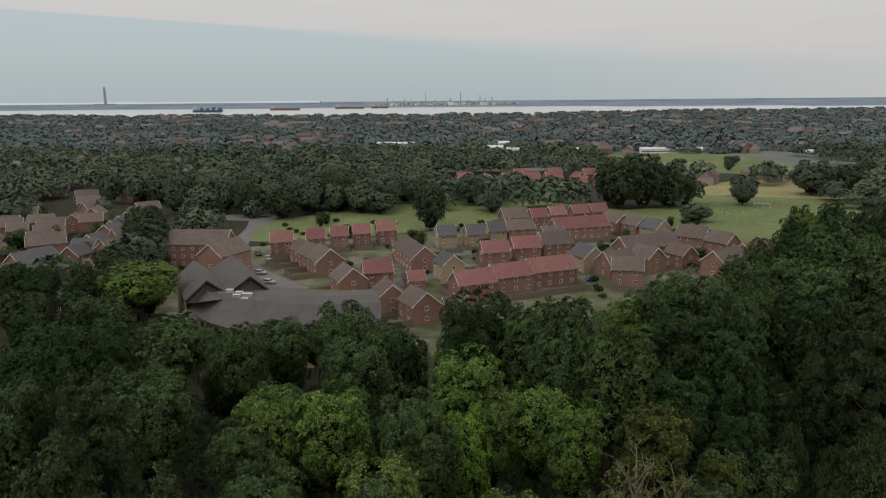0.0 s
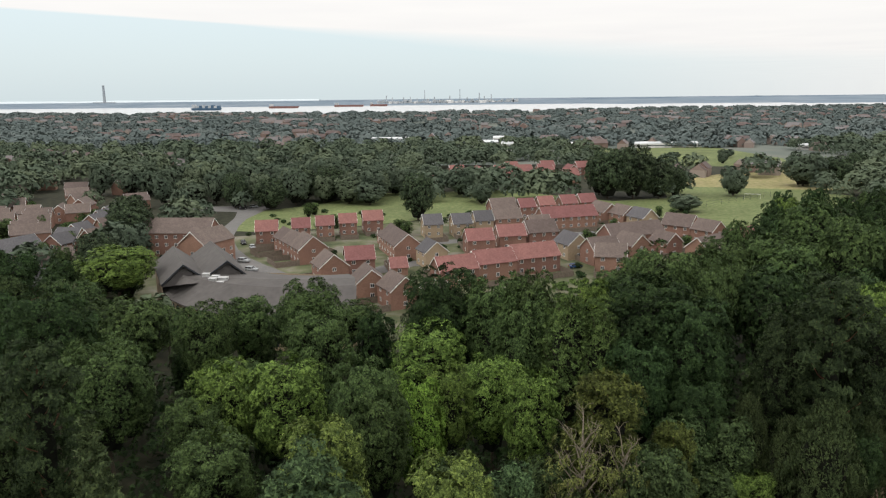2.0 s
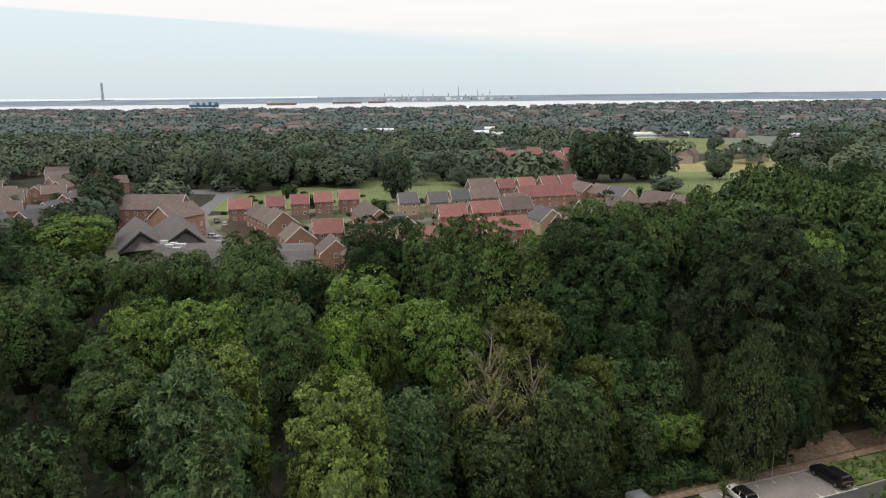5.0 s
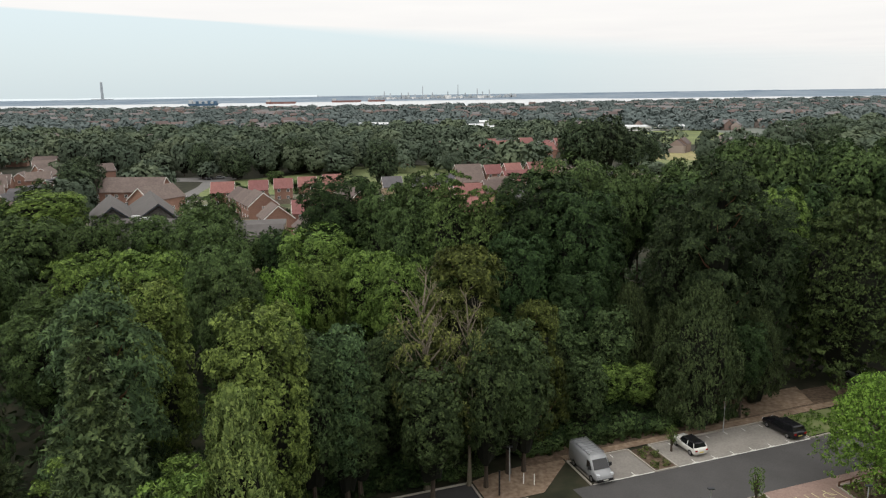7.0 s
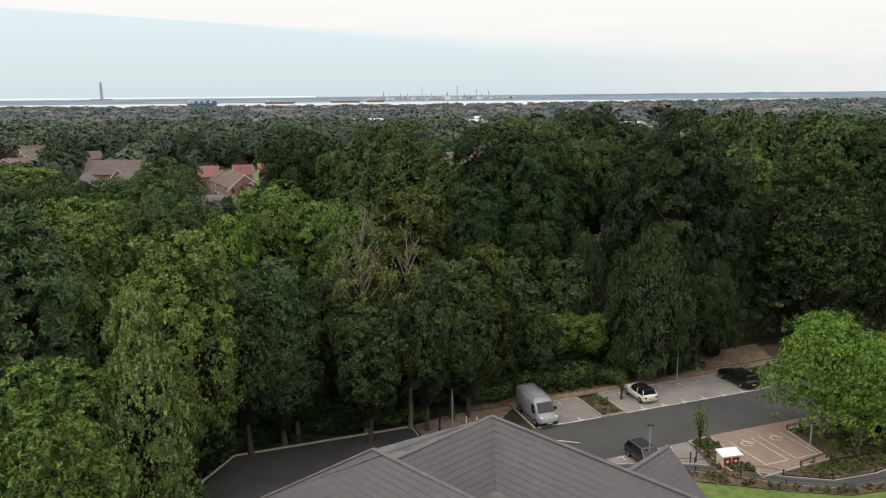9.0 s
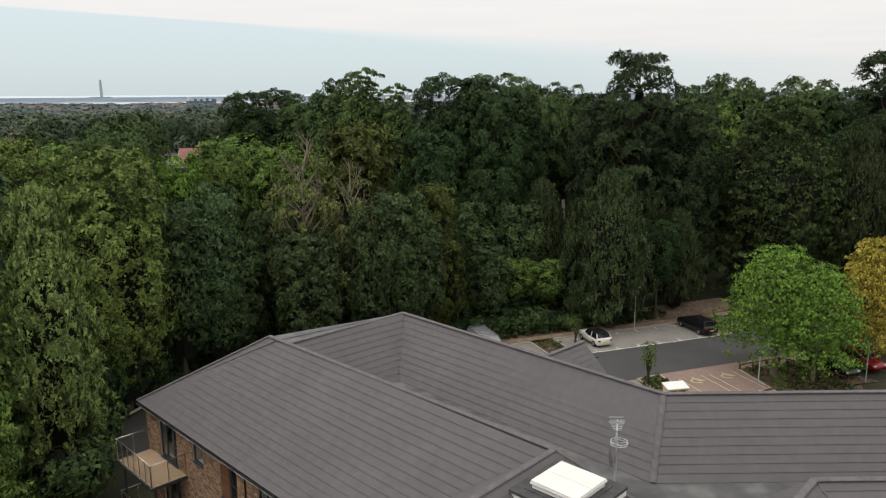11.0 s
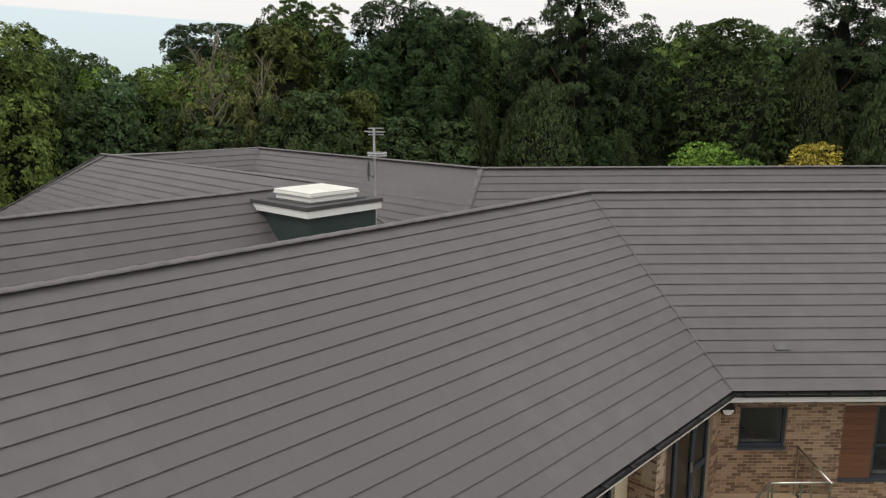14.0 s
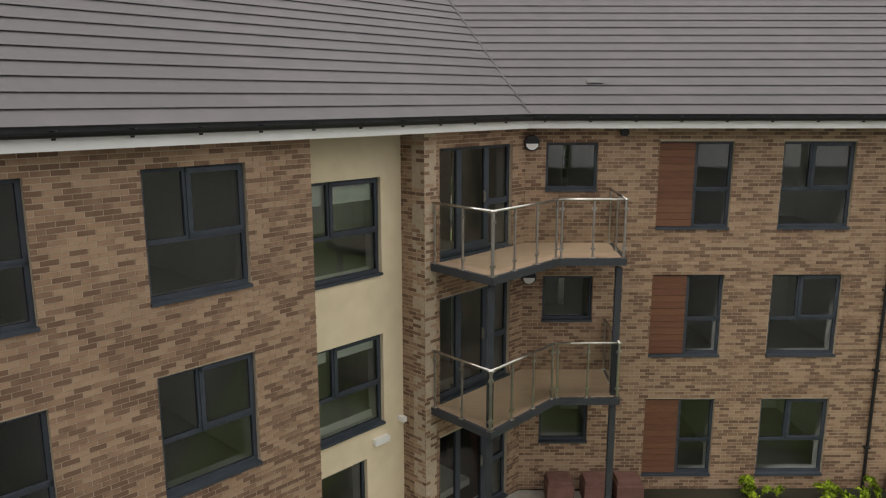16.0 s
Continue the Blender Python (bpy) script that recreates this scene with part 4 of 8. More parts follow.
patch("planting_bed", [bay(-4.7, 0.15), bay(-2.3, 0.15), bay(-2.3, 4.6), bay(-4.7, 4.6)], SOIL, "narrow planting bed between bays", "planting bed", 0.09)
patch("planting_bed", [bay(-0.6, -7.4), bay(1.9, -7.2), bay(1.2, -14.4), bay(-2.0, -13.2)], SOIL, "shrub bed beside the accessible bays", "planting bed", 0.1)
patch("planting_bed", [bay(9.4, -8.6), bay(15.8, -8.7), bay(18.5, -15.0), bay(8.8, -14.2)], SOIL, "bark-mulched tree bed behind low timber rails", "planting bed", 0.1)
patch("verge", [bay(-16, 5.3), bay(14.6, 5.6), bay(60, 4.5), bay(60, 10.5), bay(15, 10.5), bay(-16, 7.2)], SOIL, "bare sandy bank at the wood's edge", "bank", 0.12)
patch("verge", [bay(14.8, 0.4), bay(30, 0.9), bay(30, 5.0), bay(14.8, 5.2)], GRASS, "rough grass verge by the parking bays", "grass", 0.14)
patch("sandy_strip", [bay(-12, 5.0), bay(14.6, 5.2), bay(40, 5.6), bay(40, 6.6), bay(14.6, 6.4), bay(-12, 6.0)], SAND, "pale sandy strip behind the parking bays", "path", 0.15)
patch("sandy_strip", [bay(9, 6.6), bay(22, 6.8), bay(24, 11.5), bay(10, 11)], SAND, "bare reddish sandy bank under the trees", "bank", 0.16)
patch("sandy_strip", [(20.9, 66.4), (22.4, 62.3), (27.6, 64.4), bay(-12.1, 4.8), bay(-12.1, 6.0), (23, 68)], SAND, "worn sandy patch by the service drive", "path", 0.1)
patch("footpath", [(36, 58.9), (42.0, 59.1), (44.9, 59.0), (48.4, 58.2), (51.4, 57.0), (55.1, 56.4), (59.1, 57.6), (63, 59.8), (63.5, 58.6), (59.7, 56.5), (55.2, 55.3), (51.0, 55.9), (47.9, 57.1), (44.5, 57.9), (42.0, 58.0), (36, 57.6)], TARMAC, "curved tarmac footpath", "path", 0.06)
patch("lawn", [(36, 56.6), (44.0, 56.2), (47.5, 55.4), (51.0, 54.5), (55.2, 53.9), (60.5, 55.4), (66, 58), (66, 38), (36, 44)], LAWN, "bright mown lawn behind the building", "lawn", 0.05)
patch("planting_bed", [(36, 57.5), (42, 57.9), (44.5, 57.8), (47.9, 57.0), (51.0, 55.8), (55.2, 55.2), (59.7, 56.4), (63.5, 58.5), (66, 60), (66, 58.2), (60.5, 55.5), (55.2, 54.0), (51.0, 54.6), (47.5, 55.5), (44, 56.3), (36, 56.7)], SOIL, "planted strip between path and lawn", "planting bed", 0.07)
patch("planting_bed", [(51.2, 57.4), (56.6, 59.6), (64.2, 62.0), (63.5, 60.3), (59.1, 57.9), (55.1, 56.7)], SOIL, "shrub bed between the bays and the path", "planting bed", 0.08)
patch("service_road", [(5.7, 60.2), (20.6, 66.0), (22.1, 62.2), (30, 62), (30, 54), (24, 50), (9, 46.0), (3, 46)], TARMAC_NEW, "dark tarmac service drive beside the wood", "road", 0.04)
patch("service_bay", [(8.6, 55.8), (20, 60.5), (22, 55), (11, 50)], TARMAC_NEW, "square of fresh dark tarmac", "road", 0.05)
patch("front_paving", [(40, 14.6), (45.2, 15.2), (45.2, 17.8), (43.3, 17.8), (40.5, 15.2)], KERB, "pale concrete patio slabs under the balcony", "paving", 0.02)
patch("front_lawn", [(41, 10), (100, 12), (100, 16.6), (45.4, 16.4), (40, 13.0)], LAWN, "lawn in front of the apartments", "lawn", 0.015)
# out of view: added so that the window panes reflect grey, not green
patch("reflection_ground", [(20, -45), (110, -45), (110, 11.9), (41, 9.9), (30, 0)], TARMAC, "unseen tarmac ground before the apartments, added to grey the window reflections", "road", 0.015)
patch("nw_garden", [(0, 20), (22, 26), (10, 40), (-4, 44)], SOIL, "worn bare earth at the wood's edge", "grass", 0.03)


def kerb_line(points, high=0.12, width=0.14, mat=KERB, name="kerb", label="concrete kerb edging"):
    g = Geo()
    for p, q in zip(points, points[1:]):
        w = Wall(p, Vector(q) - Vector(p))
        run = (Vector(q) - Vector(p)).length
        n = max(1, round(run / 0.9))
        for k in range(n):
            a, b = w.at(k * run / n + 0.004, 0, 0), w.at((k + 1) * run / n - 0.004, 0, 0)
            z = min(ground_z(a.x, a.y), ground_z(b.x, b.y))
            w.box(g, k * run / n + 0.004, (k + 1) * run / n - 0.004, -width / 2, width / 2, z - 0.1, z + high + 0.03)
    return solid(name, g, mat, label, "kerb", "structure")


kerb_line([bay(-12.0, 0.0), bay(-11.9, 4.9), bay(-4.8, 4.9), bay(-4.8, 0.0), bay(-2.2, 0.0), bay(-2.2, 5.0), bay(14.7, 5.1), bay(14.7, 0.1), bay(30, 0.9), bay(60, 1.3)])
kerb_line([bay(-0.6, -13.0), bay(-0.5, -7.3), bay(1.9, -7.1), bay(1.1, -14.6), bay(8.6, -14.1), bay(9.3, -8.4), bay(15.8, -8.7)])
kerb_line([(3.0, 51.5), (5.7, 60.3), (20.7, 66.2), (22.2, 62.0), (26, 63.4)])
kerb_line([(36, 59.0), (42.0, 59.2), (44.9, 59.1), (48.4, 58.3), (51.4, 57.1), (55.1, 56.5), (59.1, 57.7), (63, 59.9)], 0.04, 0.1)
kerb_line([(63.5, 58.5), (59.7, 56.4), (55.2, 55.2), (51.0, 55.8), (47.9, 57.0), (44.5, 57.8), (42.0, 57.9), (36, 57.5)], 0.04, 0.1)

# bay markings: short white T marks at both ends of the bay lines
marks = Geo()


def mark(a0, b0, a1, b1, w=0.1, g=marks, h=0.062):
    p, q = Vector(bay(a0, b0)), Vector(bay(a1, b1))
    wl_ = Wall(p, q - p)
    r = wl_.ring(0, (q - p).length, -w / 2, w / 2)
    g.face(*[(v.x, v.y, ground_z(v.x, v.y) + h) for v in r])


for k in range(7):
    a = k * 2.4
    mark(a, 0.05, a, 0.75), mark(a - 0.35, 0.12, a + 0.35, 0.12), mark(a, 4.0, a, 4.6)
for a in (-9.4, -7.1):
    mark(a, 0.05, a, 0.75), mark(a - 0.35, 0.12, a + 0.35, 0.12), mark(a, 4.0, a, 4.6)
for a in (-7.6, -5.2, -2.8):
    mark(a, -8.2, a, -7.5), mark(a - 0.35, -7.55, a + 0.35, -7.55)
mark(-11.8, 0.0, -4.9, 0.0, 0.12), mark(-2.1, 0.0, 14.6, 0.0, 0.12)
solid("bay_marking", marks, LINE, "white painted T marks of the parking bays", "road marking", "structure")
cream = Geo()
for a0 in (2.9, 6.1):
    for q in ((a0, -8.5, a0 - 0.05, -13.0), (a0 + 2.35, -8.5, a0 + 2.3, -13.0), (a0 - 0.05, -13.0, a0 + 2.3, -13.0)):
        mark(*q, 0.09, cream, 0.068)
    c = (a0 + 1.2, -9.4)
    for i in range(7):
        t0, t1 = i * 0.75, (i + 1) * 0.75
        mark(c[0] + 0.55 * math.cos(t0), c[1] + 0.45 * math.sin(t0), c[0] + 0.55 * math.cos(t1), c[1] + 0.45 * math.sin(t1), 0.1, cream, 0.068)
    mark(c[0] + 0.1, c[1] + 0.9, c[0] + 0.2, c[1], 0.12, cream, 0.068), mark(c[0] + 0.2, c[1], c[0] + 0.8, c[1] - 0.1, 0.12, cream, 0.068)
solid("accessible_marking", cream, YELLOW, "cream painted accessible bay outlines and wheelchair symbols", "road marking", "structure")


# ---- vehicles ----
def paint(name, c, rough=0.25):
    return material(name, [tuple(v * 0.92 for v in c), c], rough, 2, spec=0.5)


CARGLASS = material("car_glass", [(0.008, 0.009, 0.010), (0.014, 0.015, 0.016)], 0.08, 2, spec=0.6)
RUBBER = material("tyre_rubber", [(0.012, 0.012, 0.012), (0.02, 0.02, 0.02)], 0.9, 8)
ALLOY = material("alloy_wheel", [(0.25, 0.25, 0.26), (0.4, 0.4, 0.41)], 0.35, 8, metal=0.8)
REDLAMP = material("red_lamp", [(0.25, 0.01, 0.01), (0.35, 0.02, 0.015)], 0.25, 4)
CLEARLAMP = material("head_lamp", [(0.55, 0.57, 0.6), (0.7, 0.72, 0.75)], 0.12, 4)
PLATE = material("number_plate", [(0.6, 0.5, 0.12), (0.68, 0.58, 0.16)], 0.5, 4)


def loft(g, sections):
    """Skins a run of rings of equal length, and closes the ends."""
    n, k = len(sections[0]), len(g.v)
    for s in sections:
        g.v += [tuple(p) for p in s]
    for i in range(len(sections) - 1):
        for j in range(n):
            q = (j + 1) % n
            g.f.append((k + i * n + j, k + i * n + q, k + (i + 1) * n + q, k + (i + 1) * n + j))
    g.f.append(tuple(k + j for j in reversed(range(n))))
    e = k + (len(sections) - 1) * n
    g.f.append(tuple(e + j for j in range(n)))


def car(name, label, body, roof, length, width, height, belt, hood, nose, tail, screen, rear, category="car", group="parked cars"):
    """A car with its nose towards +x. hood, belt: heights; screen: (base, top) and rear: (top, base) as places along x from the middle."""
    root = thing(name, (0, 0, 0), label, category, group)
    hl, hw = length / 2, width / 2

    def ring(x, top, w, low=0.22):
        return [(x, -w * 0.86, low), (x, -w, low + 0.16), (x, -w, top - 0.16), (x, -w * 0.9, top - 0.02), (x, w * 0.9, top - 0.02), (x, w, top - 0.16), (x, w, low + 0.16), (x, w * 0.86, low)]

    g = Geo()
    loft(g, [ring(-hl, tail * 0.86, hw * 0.84, 0.34), ring(-hl + 0.12, tail, hw * 0.94, 0.24), ring(-hl * 0.6, belt, hw), ring(0, belt, hw), ring(screen[0], hood + 0.06, hw), ring(hl - 0.35, hood - 0.06, hw * 0.95), ring(hl - 0.08, nose, hw * 0.86, 0.26), ring(hl, nose * 0.72, hw * 0.76, 0.32)])
    me = g.data("body", body)
    b = part("body", me, None, root)
    me.shade_smooth()
    g = Geo()
    top_w, low_w = hw * 0.74, hw * 0.93
    lo, hi = belt - 0.05, height - 0.05
    q = [(rear[1], lo, low_w), (screen[0], lo, low_w), (screen[1], hi, top_w), (rear[0], hi, top_w)]
    left, right = [(x, -w, z) for x, z, w in q], [(x, w, z) for x, z, w in q]
    g.face(*left), g.face(*right[::-1])
    for i in range(4):
        j = (i + 1) % 4
        g.face(left[j], left[i], right[i], right[j])
    part("glazing", g, CARGLASS, root)
    g = Geo()
    rz = height
    g.hexa([(rear[0] - 0.12, -top_w - 0.03, hi - 0.03), (screen[1] + 0.1, -top_w - 0.03, hi - 0.03), (screen[1] + 0.1, top_w + 0.03, hi - 0.03), (rear[0] - 0.12, top_w + 0.03, hi - 0.03)],
           [(rear[0] + 0.05, -top_w * 0.86, rz), (screen[1] - 0.12, -top_w * 0.86, rz), (screen[1] - 0.12, top_w * 0.86, rz), (rear[0] + 0.05, top_w * 0.86, rz)])
    part("roof", g, roof, root)
    for s in (-1, 1):
        for x0, x1 in ((screen[0], screen[1]), (rear[1], rear[0]), ((screen[1] + rear[0]) / 2 - 0.1, (screen[1] + rear[0]) / 2 - 0.05)):
            g = Geo()
            g.tube([(x0, s * (low_w + 0.005), lo), (x1, s * (top_w + 0.01), hi)], 0.04, 5)
            part("pillar", g, body, root)
        for x in (hl - 0.2 * length, -hl + 0.19 * length):
            g = Geo()
            g.tube([(x, s * (hw - 0.19), 0.31), (x, s * (hw + 0.005), 0.31)], 0.31, 16)
            tyre = part("wheel", g, RUBBER, root)
            g = Geo()
            g.tube([(x, s * (hw - 0.02), 0.31), (x, s * (hw + 0.015), 0.31)], 0.19, 12)
            part("rim", g, ALLOY, tyre)
        g = Geo()
        g.box(hl - 0.24, hl - 0.03, *sorted((s * hw * 0.5, s * hw * 0.84)), nose - 0.18, nose - 0.03)
        part("headlight", g, CLEARLAMP, root)
        g = Geo()
        g.box(-hl - 0.02, -hl + 0.12, *sorted((s * hw * 0.58, s * hw * 0.86)), tail * 0.66, tail * 0.84)
        part("tail_light", g, REDLAMP, root)
        g = Geo()
        g.box(screen[0] - 0.25, screen[0] - 0.08, *sorted((s * (hw + 0.01), s * (hw + 0.17))), belt - 0.02, belt + 0.12)
        part("mirror", g, body, root)
    g = Geo()
    g.box(-hl - 0.03, -hl + 0.02, -0.26, 0.26, tail * 0.5, tail * 0.5 + 0.11)
    part("number_plate", g, PLATE, root)
    return root


def park(root, places):
    ms = [Matrix.Translation((x, y, ground_z(x, y) + z)) @ Matrix.Rotation(math.atan2(d.y, d.x), 4, "Z") for x, y, z, d in places]
    for m in ms[1:]:
        copy_thing(root, m)
    root.matrix_basis = ms[0]


WHITEPAINT, BLACKPAINT, GREYPAINT, REDPAINT, SILVER, BLUEPAINT = paint("white_paint", (0.72, 0.71, 0.67)), paint("black_paint", (0.010, 0.010, 0.012)), paint("dark_grey_paint", (0.035, 0.038, 0.045)), paint("red_paint", (0.22, 0.012, 0.012)), paint("silver_paint", (0.30, 0.31, 0.32), 0.35), paint("blue_paint", (0.02, 0.06, 0.16))
mini = car("small_hatchback", "small white hatchback with black roof in a bay", WHITEPAINT, BLACKPAINT, 3.85, 1.73, 1.41, 0.92, 0.93, 0.82, 0.98, (0.75, 0.42), (-1.45, -1.75))
c = Vector(bay(1.25, 2.75))
park(mini, [(c.x, c.y, 0.05, vb)])
estate = car("estate_car", "black estate car with roof rails in a bay", BLACKPAINT, BLACKPAINT, 4.75, 1.82, 1.5, 0.95, 0.93, 0.78, 1.02, (1.05, 0.35), (-1.95, -2.25))
c = Vector(bay(13.3, 2.45))
park(estate, [(c.x, c.y, 0.05, vb)])
hatch = car("hatchback", "dark grey hatchback parked nose out", GREYPAINT, GREYPAINT, 4.05, 1.76, 1.48, 0.95, 0.95, 0.8, 1.0, (0.95, 0.35), (-1.5, -1.85))
c = Vector(bay(-6.2, -9.0))
park(hatch, [(c.x, c.y, 0.05, -vb)])
blackcar = car("hatchback", "black hatchback parked under the trees", BLACKPAINT, BLACKPAINT, 4.2, 1.78, 1.5, 0.96, 0.95, 0.8, 1.0, (0.95, 0.3), (-1.5, -1.9))
park(blackcar, [(63.3, 65.1, 0.06, -vb), (-74, 261.7, 0.12, Vector((0.4, -0.9))), (-99, 346.4, 0.12, ub), (41, 246, 0.12, ub)])
redcar = car("hatchback", "red hatchback parked in a bay", REDPAINT, REDPAINT, 4.2, 1.78, 1.48, 0.96, 0.95, 0.8, 1.0, (1.0, 0.3), (-1.5, -1.9))
park(redcar, [(66.4, 66.6, 0.06, -vb), (-108, 230, 0.1, ub)])
silvercar = car("hatchback", "silver hatchback parked in the street", SILVER, SILVER, 4.2, 1.78, 1.48, 0.96, 0.95, 0.8, 1.0, (1.0, 0.3), (-1.5, -1.9))
park(silvercar, [(-68.4, 253.5, 0.12, Vector((0.4, -0.9))), (-65.4, 232.1, 0.12, Vector((0.9, -0.3))), (-59.4, 219.7, 0.12, Vector((0.9, -0.3))), (71, 92, 0.06, -vb), (-95, 351.4, 0.12, ub)])
bluecar = car("hatchback", "blue hatchback parked by the houses", BLUEPAINT, BLUEPAINT, 4.2, 1.78, 1.48, 0.96, 0.95, 0.8, 1.0, (1.0, 0.3), (-1.5, -1.9))
park(bluecar, [(40, 222, 0.12, ub), (46, 268, 0.12, ub)])

# the van with its roof rack
van = thing("panel_van", (0, 0, 0), "silver panel van with aluminium roof rack, parked nose out", "van")
g = Geo()


def vring(x, low, top, w):
    return [(x, -w * 0.9, low), (x, -w, low + 0.2), (x, -w * 0.97, top - 0.3), (x, -w * 0.86, top), (x, w * 0.86, top), (x, w * 0.97, top - 0.3), (x, w, low + 0.2), (x, w * 0.9, low)]


loft(g, [vring(-2.7, 0.42, 2.2, 0.96), vring(-2.6, 0.32, 2.28, 1.0), vring(0.9, 0.32, 2.3, 1.02), vring(1.35, 0.32, 2.12, 1.0), vring(2.0, 0.32, 1.22, 0.99), vring(2.55, 0.36, 1.02, 0.9), vring(2.7, 0.42, 0.8, 0.82)])
me = g.data("body", SILVER)
part("body", me, None, van)
me.shade_smooth()
g = Geo()
g.face((2.0, -0.86, 1.27), (2.0, 0.86, 1.27), (1.42, 0.78, 2.06), (1.42, -0.78, 2.06))
part("windscreen", g, CARGLASS, van)
for s in (-1, 1):
    g = Geo()
    y = s * 1.035
    g.face((1.75, y, 1.2), (0.85, y, 1.2), (0.85, s * 1.0, 1.92), (1.35, s * 0.985, 1.92))
    part("side_window", g, CARGLASS, van)
    for x in (1.75, -1.6):
        g = Geo()
        g.tube([(x, s * 0.82, 0.34), (x, s * 1.03, 0.34)], 0.34, 16)
        t = part("wheel", g, RUBBER, van)
        g = Geo()
        g.tube([(x, s * 1.0, 0.34), (x, s * 1.045, 0.34)], 0.2, 12)
        part("rim", g, ALLOY, t)
    g = Geo()
    g.box(2.36, 2.66, *sorted((s * 0.6, s * 0.88)), 0.86, 1.06)
    part("headlight", g, CLEARLAMP, van)
    g = Geo()
    g.box(1.5, 1.66, *sorted((s * 1.03, s * 1.27)), 1.25, 1.55)
    part("mirror", g, BLACK, van)
g = Geo()
g.box(2.5, 2.74, -0.85, 0.85, 0.36, 0.6)
part("bumper", g, BLACK, van)
g = Geo()
g.box(2.72, 2.76, -0.26, 0.26, 0.45, 0.56)
part("number_plate", g, LINE, van)
for s in (-1, 1):
    g = Geo()
    g.tube([(-2.5, s * 0.82, 2.42), (1.0, s * 0.82, 2.42)], 0.03, 6)
    part("rack_rail", g, ALLOY, van)
for k in range(8):
    g = Geo()
    x = -2.4 + k * 0.47
    g.tube([(x, -0.82, 2.28), (x, -0.82, 2.45), (x, 0.82, 2.45), (x, 0.82, 2.28)], 0.028, 5)
    part("rack_bar", g, ALLOY, van)
c = Vector(bay(-10.7, 2.3))
park(van, [(c.x, c.y, 0.05, -vb)])

# ---- small things of the car park ----
TIMBER = material("brown_timber", [(0.10, 0.055, 0.035), (0.16, 0.09, 0.06)], 0.9, 5, stretch=(6, 1, 1), tint=0.15)
REDPANEL = material("red_panel", [(0.22, 0.018, 0.014), (0.30, 0.03, 0.022)], 0.5, 3)


def knee_rail(points, name="knee_rail"):
    p0 = points[0]
    root = thing(name, (*p0, ground_z(*p0)), "low brown timber knee rail with square posts", "fence", "knee rails")
    for p, q in zip(points, points[1:]):
        w, run = Wall(p, Vector(q) - Vector(p)), (Vector(q) - Vector(p)).length
        n = max(1, round(run / 1.6))
        z = ground_z(*p)
        for k in range(n + 1):
            g = Geo()
            s = min(k * run / n, run - 0.07)
            w.box(g, s - 0.07, s + 0.07, -0.07, 0.07, z - 0.1, z + 0.52)
            part("post", g, TIMBER, root)
        g = Geo()
        w.box(g, -0.05, run + 0.05, -0.045, 0.045, z + 0.52, z + 0.62)
        part("rail", g, TIMBER, root)


knee_rail([bay(9.3, -8.6), bay(14.0, -8.4), bay(14.6, -9.6)])
knee_rail([bay(8.5, -13.9), bay(5.2, -14.3)])
knee_rail([bay(14.9, -10.2), bay(15.6, -14.5)])
knee_rail([bay(23, -8.8), bay(34, -8.6)])


def lamp_post(x, y, h=4.6):
    z = ground_z(x, y)
    root = thing("lamp_post", (x, y, z), "slim grey lamp post with small flat lantern", "lamp post", "lamp posts")
    g = Geo()
    g.tube([(x, y, z), (x, y, z + 1.0), (x, y, z + h)], [0.07, 0.055, 0.045], 8)
    part("pole", g, GALV, root)
    g = Geo()
    g.box(x - 0.28, x + 0.28, y - 0.13, y + 0.13, z + h, z + h + 0.1)
    part("lantern", g, STEELGREY, root)


for x, y, h in ((48.4, 77.0, 4.8), (41.0, 58.9, 3.6), (54.4, 59.4, 3.6), (24.5, 66.5, 3.6), (64.8, 62.6, 3.6)):
    lamp_post(x, y, h)

# small store with a white lid and two red panels
store = thing("bin_store", (47.7, 58.8, -1), "small buff store with white lid and two red panels", "store")
w = Wall((46.9, 58.4), (0.97, 0.22))
g = Geo()
w.box(g, 0, 1.7, -0.9, 0, -1, 0.05)
part("body", g, CREAM, store)
g = Geo()
g.hexa([w.at(-0.1, 0.12, 0.05), w.at(1.8, 0.12, 0.05), w.at(1.8, -1.0, 0.25), w.at(-0.1, -1.0, 0.25)], [w.at(-0.1, 0.12, 0.11), w.at(1.8, 0.12, 0.11), w.at(1.8, -1.0, 0.31), w.at(-0.1, -1.0, 0.31)])
part("lid", g, WHITE, store)
for a in (0.15, 0.9):
    g = Geo()
    w.box(g, a, a + 0.62, 0.002, 0.03, -0.75, -0.1)
    pn = part("panel", g, REDPANEL, store)
    g = Geo()
    w.box(g, a + 0.2, a + 0.42, 0.03, 0.04, -0.5, -0.3)
    part("sign_bar", g, WHITE, pn)

for k, (x, y) in enumerate([(44.6, 59.4), (45.1, 59.5)]):
    g = Geo()
    z = ground_z(x, y)
    g.tube([(x, y, z - 0.1), (x, y, z + 0.9)], 0.06, 8)
    g.tube([(x, y, z + 0.9), (x, y, z + 0.97)], 0.075, 8)
    solid("bollard", g, BLACK, "short black metal bollard beside the path", "bollard", group="bollards")
for x, y, h in ((23.4, 63.9, 2.6), (25.8, 66.0, 1.2), (26.8, 65.8, 1.2)):
    g = Geo()
    z = ground_z(x, y)
    g.tube([(x, y, z - 0.1), (x, y, z + h)], 0.09 if h > 2 else 0.05, 8)
    solid("post", g, BLACK if h > 2 else WHITE, "upright post beside the service drive", "post", group="service posts")
g = Geo()
p, q = Vector(bay(-8.2, -1.2)), Vector(bay(-5.6, -1.5))
fx, fy = 33.0, 61.6
